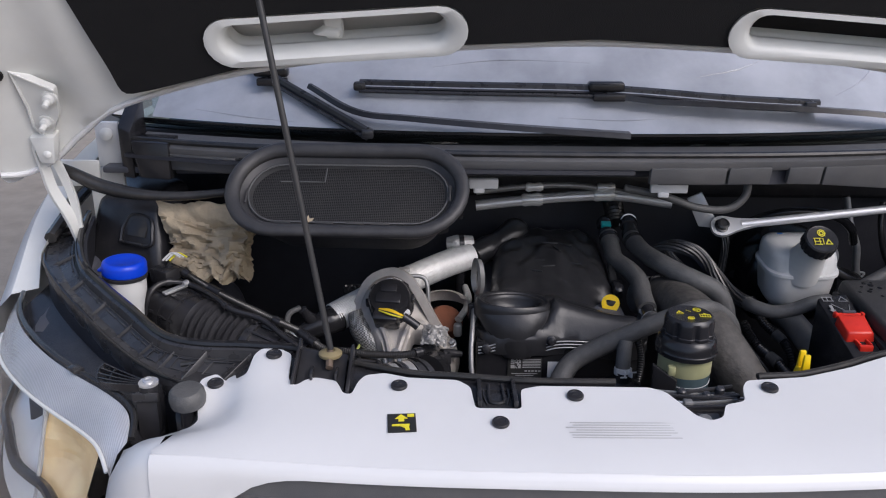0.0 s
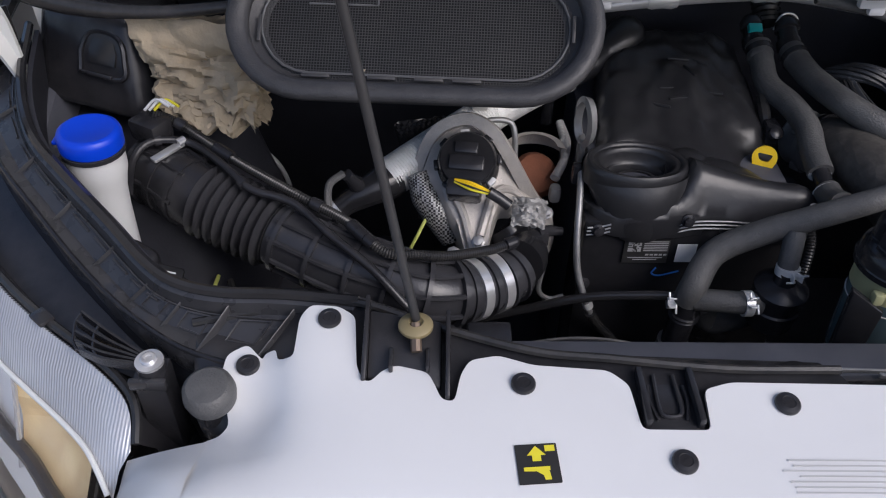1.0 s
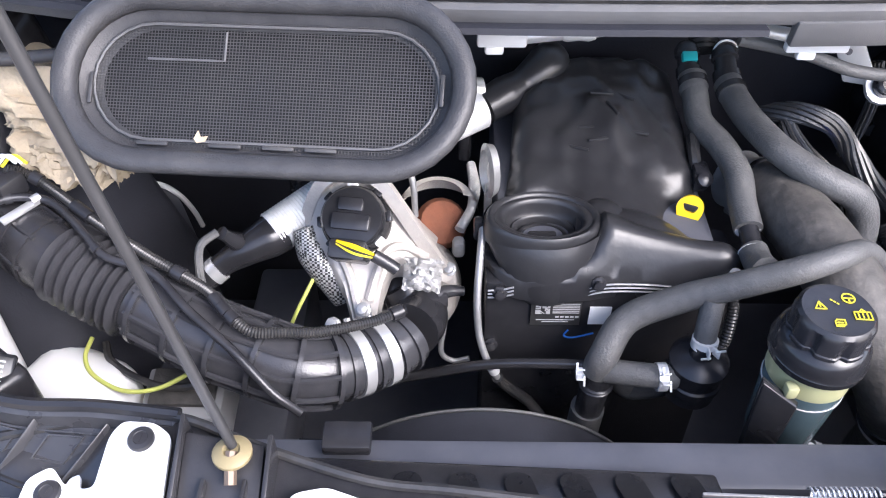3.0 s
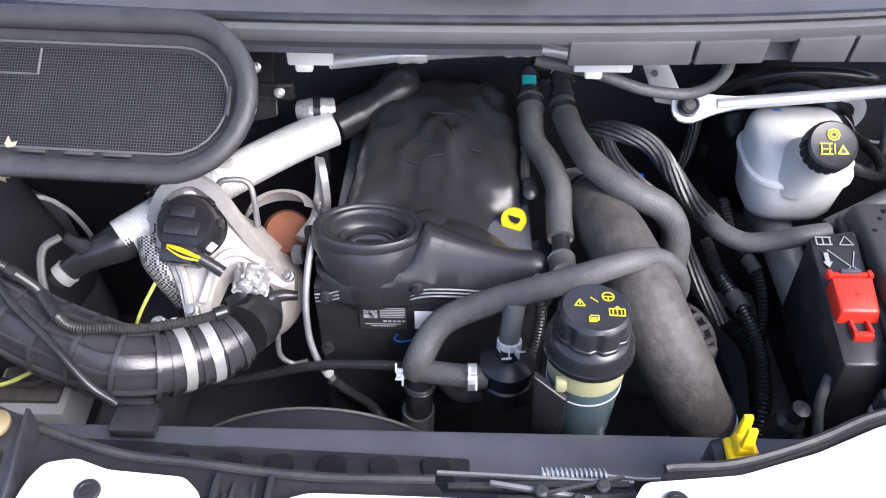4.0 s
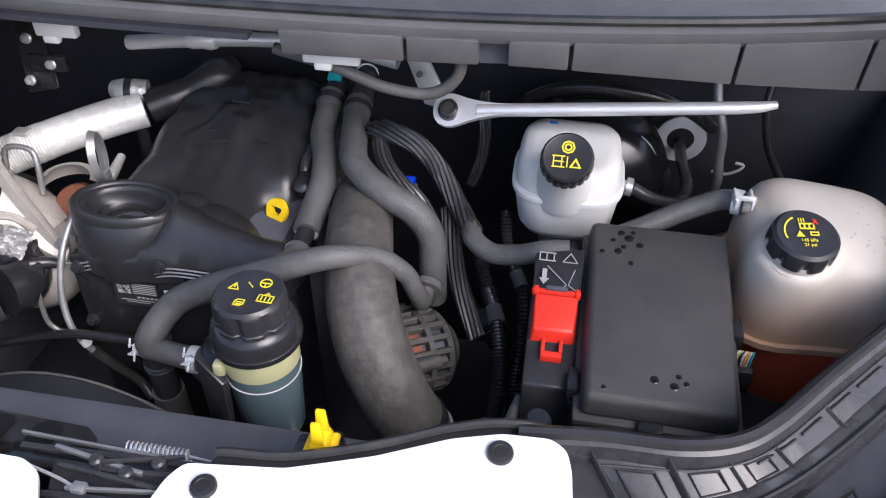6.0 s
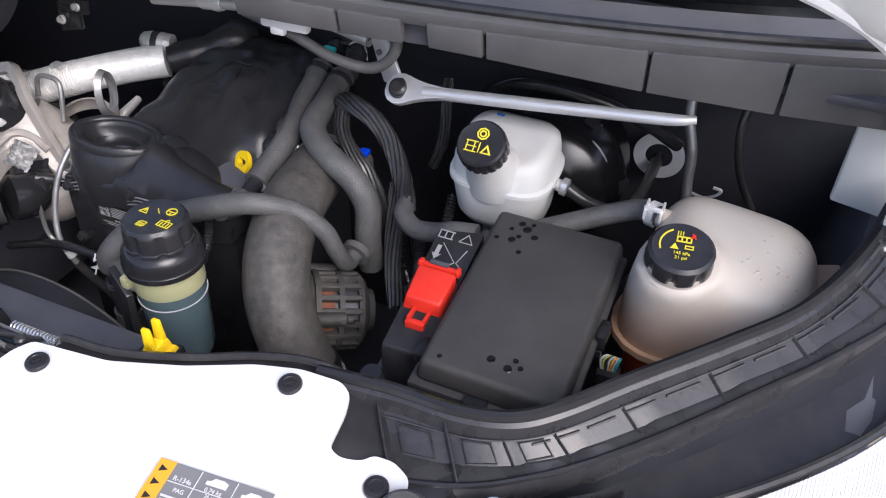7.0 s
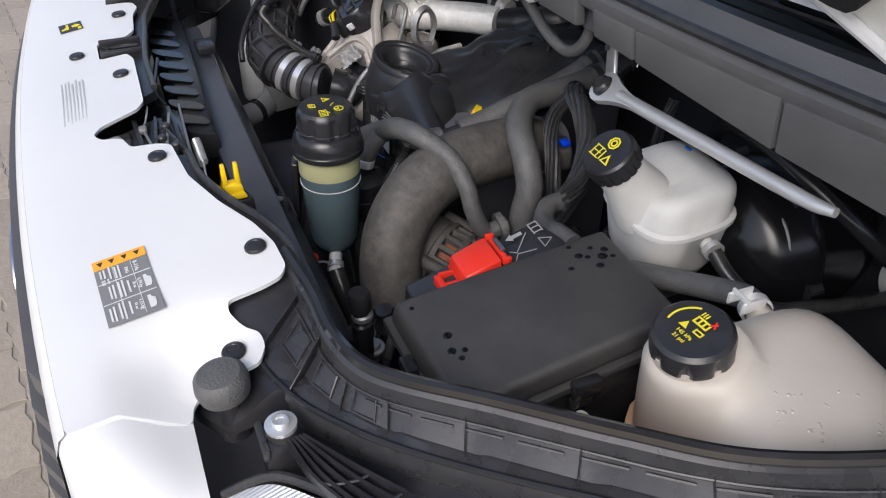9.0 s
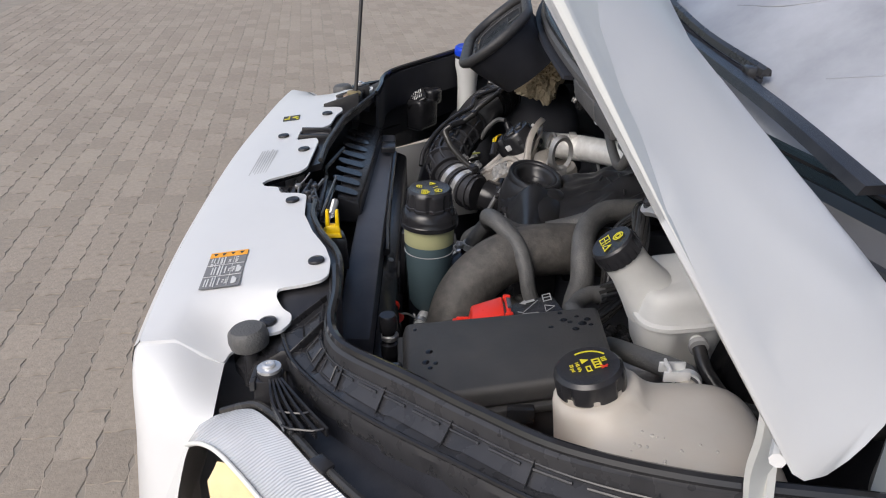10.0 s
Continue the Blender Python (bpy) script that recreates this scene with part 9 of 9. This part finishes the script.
part("ring_edge", tube([(-0.165 + 0.222 * math.cos(t), 0.258, 0.600 + 0.222 * math.sin(t)) for t in [math.pi * (0.12 + 0.70 * i / 20) for i in range(21)]], 0.0022, 6, 2), RUBBER, rad)
part("fan_hub", lathe((-0.165, 0.20, 0.600), (0, 1, 0), [(0.07, 0), (0.07, 0.05), (0.03, 0.06)], 24), BLACK, rad)
for a in range(0, 360, 51):
    fm_ = Matrix.Translation((-0.165, 0.215, 0.600)) @ Matrix.Rotation(radians(a), 4, "Y") @ Matrix.Translation((0.135, 0, 0)) @ Matrix.Rotation(radians(35), 4, "X")
    part("fan_blade", rbox((0, 0, 0), (0.14, 0.006, 0.07), 0.002).moved(fm_), BLACK, rad)
part("side_bracket", wedge([(0.05, 0.09, 0.89), (0.20, 0.10, 0.89), (0.20, 0.15, 0.89), (0.05, 0.14, 0.89)], [(0.05, 0.09, 0.905), (0.20, 0.10, 0.905), (0.20, 0.15, 0.905), (0.05, 0.14, 0.905)], 0.003), BLACK, rad)
part("mount_plate", rbox((0.127, 0.135, 0.912), (0.05, 0.035, 0.008), 0.002), ALTM, rad, "bare metal mounting plate")
part("mount_bolt", lathe((0.118, 0.135, 0.916), (0, 0, 1), [(0.010, 0), (0.010, 0.003), (0.007, 0.004), (0.007, 0.010), (0.001, 0.011)], 12), GREYST, rad)
part("rail", tube([(-0.35, 0.125, 0.955), (-0.20, 0.123, 0.948), (0.0, 0.125, 0.94), (0.12, 0.13, 0.94)], 0.007, 8, 4), GLOSS, rad)
part("upper_bracket", rbox((-0.30, 0.115, 0.985), (0.045, 0.03, 0.014), 0.003), BLACK, rad)

la = thing("bonnet_latch", (0.09, 0.02, 0.98), "black and bare metal bonnet latch with a coil spring", "bonnet latch")
part("back_plate", wedge([(-0.01, 0.012, 1.005), (0.175, 0.012, 1.005), (0.175, 0.040, 1.0), (-0.01, 0.040, 1.0)], [(-0.01, 0.012, 1.022), (0.175, 0.012, 1.022), (0.175, 0.036, 1.018), (-0.01, 0.036, 1.018)], 0.002), GLOSS, la)
part("nose_plate", sheet(rounded([(0.060, -0.020), (0.088, -0.066), (0.112, -0.066), (0.122, -0.045), (0.155, -0.036), (0.160, 0.01), (0.05, 0.01)], 0.006), lambda x, y: 1.040 + 0.1 * y, 0.005, 0.03), BLACK, la, "dark steel nose plate")
part("nose_bolt", lathe((0.100, -0.050, 1.040), (0, -0.1, 1), [(0.010, 0), (0.010, 0.002), (0.0075, 0.003), (0.0075, 0.006), (0.005, 0.007), (0.001, 0.006)], 20), GREYST, la)
for x0, x1, y, z, w_, a_, mt in ((0.0, 0.17, 0.034, 1.030, 0.003, -2, GREYST), (0.01, 0.165, 0.024, 1.034, 0.006, 2, TRAY), (0.045, 0.130, 0.014, 1.042, 0.004, -9, GREYST), (0.06, 0.165, 0.008, 1.040, 0.005, 4, TRAY),
                              (0.06, 0.150, -0.002, 1.046, 0.004, -5, TRAY), (0.075, 0.155, -0.012, 1.044, 0.003, 7, GREYST), (0.055, 0.145, -0.022, 1.043, 0.006, 3, BLACK), (0.09, 0.16, 0.018, 1.046, 0.003, 14, TRAY)):
    part("lever", rbox(((x0 + x1) / 2, y, z), (x1 - x0, w_, 0.005), 0.001, Matrix.Rotation(radians(a_), 4, "Z")), mt, la)
for x, y in ((0.088, 0.012), (0.118, 0.004), (0.140, 0.018)):
    part("pivot_pin", lathe((x, y, 1.040), (0, -0.1, 1), [(0.006, 0), (0.006, 0.008), (0.004, 0.010), (0.001, 0.010)], 12), TRAY, la)
part("bolt_bracket", wedge([(0.074, -0.070, 1.024), (0.126, -0.070, 1.024), (0.126, -0.030, 1.028), (0.074, -0.030, 1.028)], [(0.080, -0.066, 1.038), (0.120, -0.066, 1.038), (0.124, -0.032, 1.042), (0.076, -0.032, 1.042)], 0.003), TRAY, la, "black stepped bracket")
coil = [(0.092 + 0.058 * i / 110, 0.044 + 0.0055 * math.cos(2 * math.pi * i / 8), 1.020 + 0.0055 * math.sin(2 * math.pi * i / 8)) for i in range(111)]
part("coil_spring", tube(coil, 0.0011, 5, 1, smooth=False), STEEL, la, "bright coil spring")
part("spring_hook", tube([(0.150, 0.044, 1.020), (0.18, 0.042, 1.019), (0.215, 0.043, 1.018), (0.235, 0.036, 1.014)], 0.0016, 6), STEEL, la)
part("release_wire", tube([(0.035, -0.004, 1.05), (0.065, -0.010, 1.047), (0.085, -0.016, 1.046)], 0.0014, 5), STEEL, la)
part("wire_nipple", rbox((0.088, -0.016, 1.046), (0.012, 0.010, 0.008), 0.002), GREYST, la)
part("latch_cable", tube([(0.0, 0.02, 1.03), (-0.05, 0.012, 1.025), (-0.10, 0.015, 1.02), (-0.2, 0.03, 1.015)], 0.004, 8), GLOSS, la)

yt = thing("yellow_release_tab", (0.266, 0.055, 1.0), "bright yellow forked plastic tab beside the white panel", "tab")
part("holder", wedge([(0.236, 0.035, 0.99), (0.285, 0.045, 0.99), (0.282, 0.085, 0.99), (0.240, 0.075, 0.99)], [(0.240, 0.040, 1.040), (0.280, 0.050, 1.040), (0.278, 0.082, 1.038), (0.242, 0.072, 1.038)], 0.003), GLOSS, yt, "black holder")
part("tab_foot", wedge([(0.250, 0.044, 1.040), (0.281, 0.048, 1.040), (0.279, 0.076, 1.040), (0.251, 0.071, 1.040)], [(0.252, 0.046, 1.046), (0.279, 0.050, 1.046), (0.277, 0.073, 1.046), (0.253, 0.069, 1.046)], 0.002), YELLOW, yt)
part("tab_body", wedge([(0.256, 0.048, 1.045), (0.275, 0.051, 1.045), (0.274, 0.073, 1.045), (0.257, 0.070, 1.045)], [(0.259, 0.050, 1.056), (0.272, 0.052, 1.056), (0.271, 0.071, 1.056), (0.259, 0.069, 1.056)], 0.002), YELLOW, yt)
for q in (-1, 1):
    y_ = 0.0605 + 0.0070 * q
    part("fork_prong", wedge([(0.2600, y_ - 0.0030, 1.053), (0.2710, y_ - 0.0028, 1.053), (0.2710, y_ + 0.0030, 1.053), (0.2600, y_ + 0.0028, 1.053)],
                             [(0.2615, y_ - 0.0022, 1.079), (0.2695, y_ - 0.0022, 1.079), (0.2695, y_ + 0.0022, 1.079), (0.2615, y_ + 0.0022, 1.079)], 0.001), YELLOW, yt)
plugs = thing("red_ring_sensor", (0.22, 0.15, 0.80), "black sensor with a red sealing ring", "sensor")
part("sensor_body", lathe((0.222, 0.150, 0.83), (0.1, -0.2, 1), [(0.012, 0), (0.014, 0.03), (0.011, 0.05), (0.001, 0.052)], 14), BLACK, plugs)
part("sealing_ring", lathe((0.222, 0.147, 0.868), (0.1, -0.2, 1), [(0.013, 0), (0.0165, 0.003), (0.013, 0.006)], 16), RED, plugs)
part("sensor_lead", tube([(0.225, 0.143, 0.88), (0.24, 0.14, 0.88), (0.26, 0.15, 0.85), (0.27, 0.16, 0.78)], 0.007, 10, 8, ribs=(0.005, 0.0015, 0, 1)), SEAL, plugs)
lowp = thing("lower_loom_posts", (0.40, 0.20, 0.75), "black plastic connectors low beside the fuse box", "connector")
for x, y, z, h in ((0.385, 0.205, 0.86, 0.07), (0.435, 0.17, 0.86, 0.05), (0.355, 0.175, 0.82, 0.06)):
    part("post", lathe((x, y, z), (0.1, -0.2, 1), [(0.016, 0), (0.016, h * 0.6), (0.010, h * 0.7), (0.010, h), (0.001, h + 0.002)], 14), BLACK, lowp)
part("post_bolt", lathe((0.435, 0.165, 0.915), (0.1, -0.2, 1), [(0.012, 0), (0.012, 0.003), (0.008, 0.004), (0.008, 0.010), (0.001, 0.011)], 12), GREYST, lowp)
part("low_tube", tube([(0.30, 0.22, 0.80), (0.36, 0.20, 0.84), (0.43, 0.17, 0.87), (0.50, 0.14, 0.86), (0.58, 0.13, 0.88)], 0.010, 10, 8, ribs=(0.007, 0.002, 0, 1)), SEAL, lowp)
mark2 = thing("duct_support", (0.36, 0.12, 0.7), "black lower duct and bracket near the radiator", "bracket")
part("box", rbox((0.34, 0.125, 0.78), (0.10, 0.05, 0.20), 0.01), BLACK, mark2)
part("rod", tube([(0.31, 0.21, 0.83), (0.37, 0.18, 0.86), (0.43, 0.15, 0.90)], 0.003, 8), STEEL, mark2)

# ---- pavers, last ----
zig = []
Lp, Wp = 0.222, 0.1085
for (x0, y0), (x1, y1) in (((0, 0), (Lp, 0)), ((Lp, 0), (Lp, Wp)), ((Lp, Wp), (0, Wp)), ((0, Wp), (0, 0))):
    n_ = 6 if abs(x1 - x0) > 0.1 else 3
    for q in range(n_):
        t = q / n_
        w_ = 0.007 * math.sin(2 * math.pi * t * (2 if n_ == 6 else 1))
        zig.append((x0 + (x1 - x0) * t + (w_ if n_ == 3 else 0), y0 + (y1 - y0) * t + (w_ if n_ == 6 else 0)))
nz = len(zig)
cz = (Lp / 2, Wp / 2)
pv = Geo([(cz[0] + (x - cz[0]) * 0.965, cz[1] + (y - cz[1]) * 0.935, 0.0) for x, y in zig] + [(cz[0] + (x - cz[0]) * 0.985, cz[1] + (y - cz[1]) * 0.975, -0.0014) for x, y in zig] + [(x, y, -0.02) for x, y in zig],
         [tuple(range(nz))] + [(r * nz + i, (r + 1) * nz + i, (r + 1) * nz + (i + 1) % nz, r * nz + (i + 1) % nz) for r in range(2) for i in range(nz)])
pme = mesh_of("paver", pv, PAVER, Vector((0, 0, 0)), 6)
paving = thing("paving", (0, -1, 0), "worn grey-brown interlocking concrete pavers with sandy joints", "paving", kind="structure")
far_v, far_f = [], []
rp_ = random.Random(3)
turn = Matrix.Rotation(radians(8), 4, "Z")
near = 0
for j in range(-46, 36):
    for i in range(-62, 24):
        p = turn @ Vector((i * 0.225 + (0.1125 if j % 2 else 0), j * 0.112, 0))
        if p.y > 2.2 or p.y < -4.6 or p.x < -12 or p.x > 2.6 or (abs(p.x) < 0.8 and p.y > 0.1):
            continue
        t_ = Matrix.Translation((p.x + rp_.uniform(-0.003, 0.003), p.y + rp_.uniform(-0.003, 0.003), rp_.uniform(-0.0010, 0.0008))) @ turn @ Matrix.Rotation(rp_.uniform(-0.03, 0.03), 4, "Z") @ Matrix.Rotation(rp_.uniform(-0.006, 0.006), 4, "X")
        if -2.2 < p.x < 0.9 and -1.75 < p.y < -0.75 and near < 300:
            ob = new("paver", pme)
            ob.parent = paving
            ob.matrix_local = Matrix.Translation((0, 1, 0)) @ t_
            near += 1
        else:
            k0 = len(far_v)
            far_v += [t_ @ p_ for p_ in pv.v]
            far_f += [tuple(q + k0 for q in f) for f in pv.f]
rest = part("paver_field", Geo(far_v, far_f), PAVER, paving, "worn grey-brown concrete pavers", angle=6)
tagged(rest, kind="stuff")
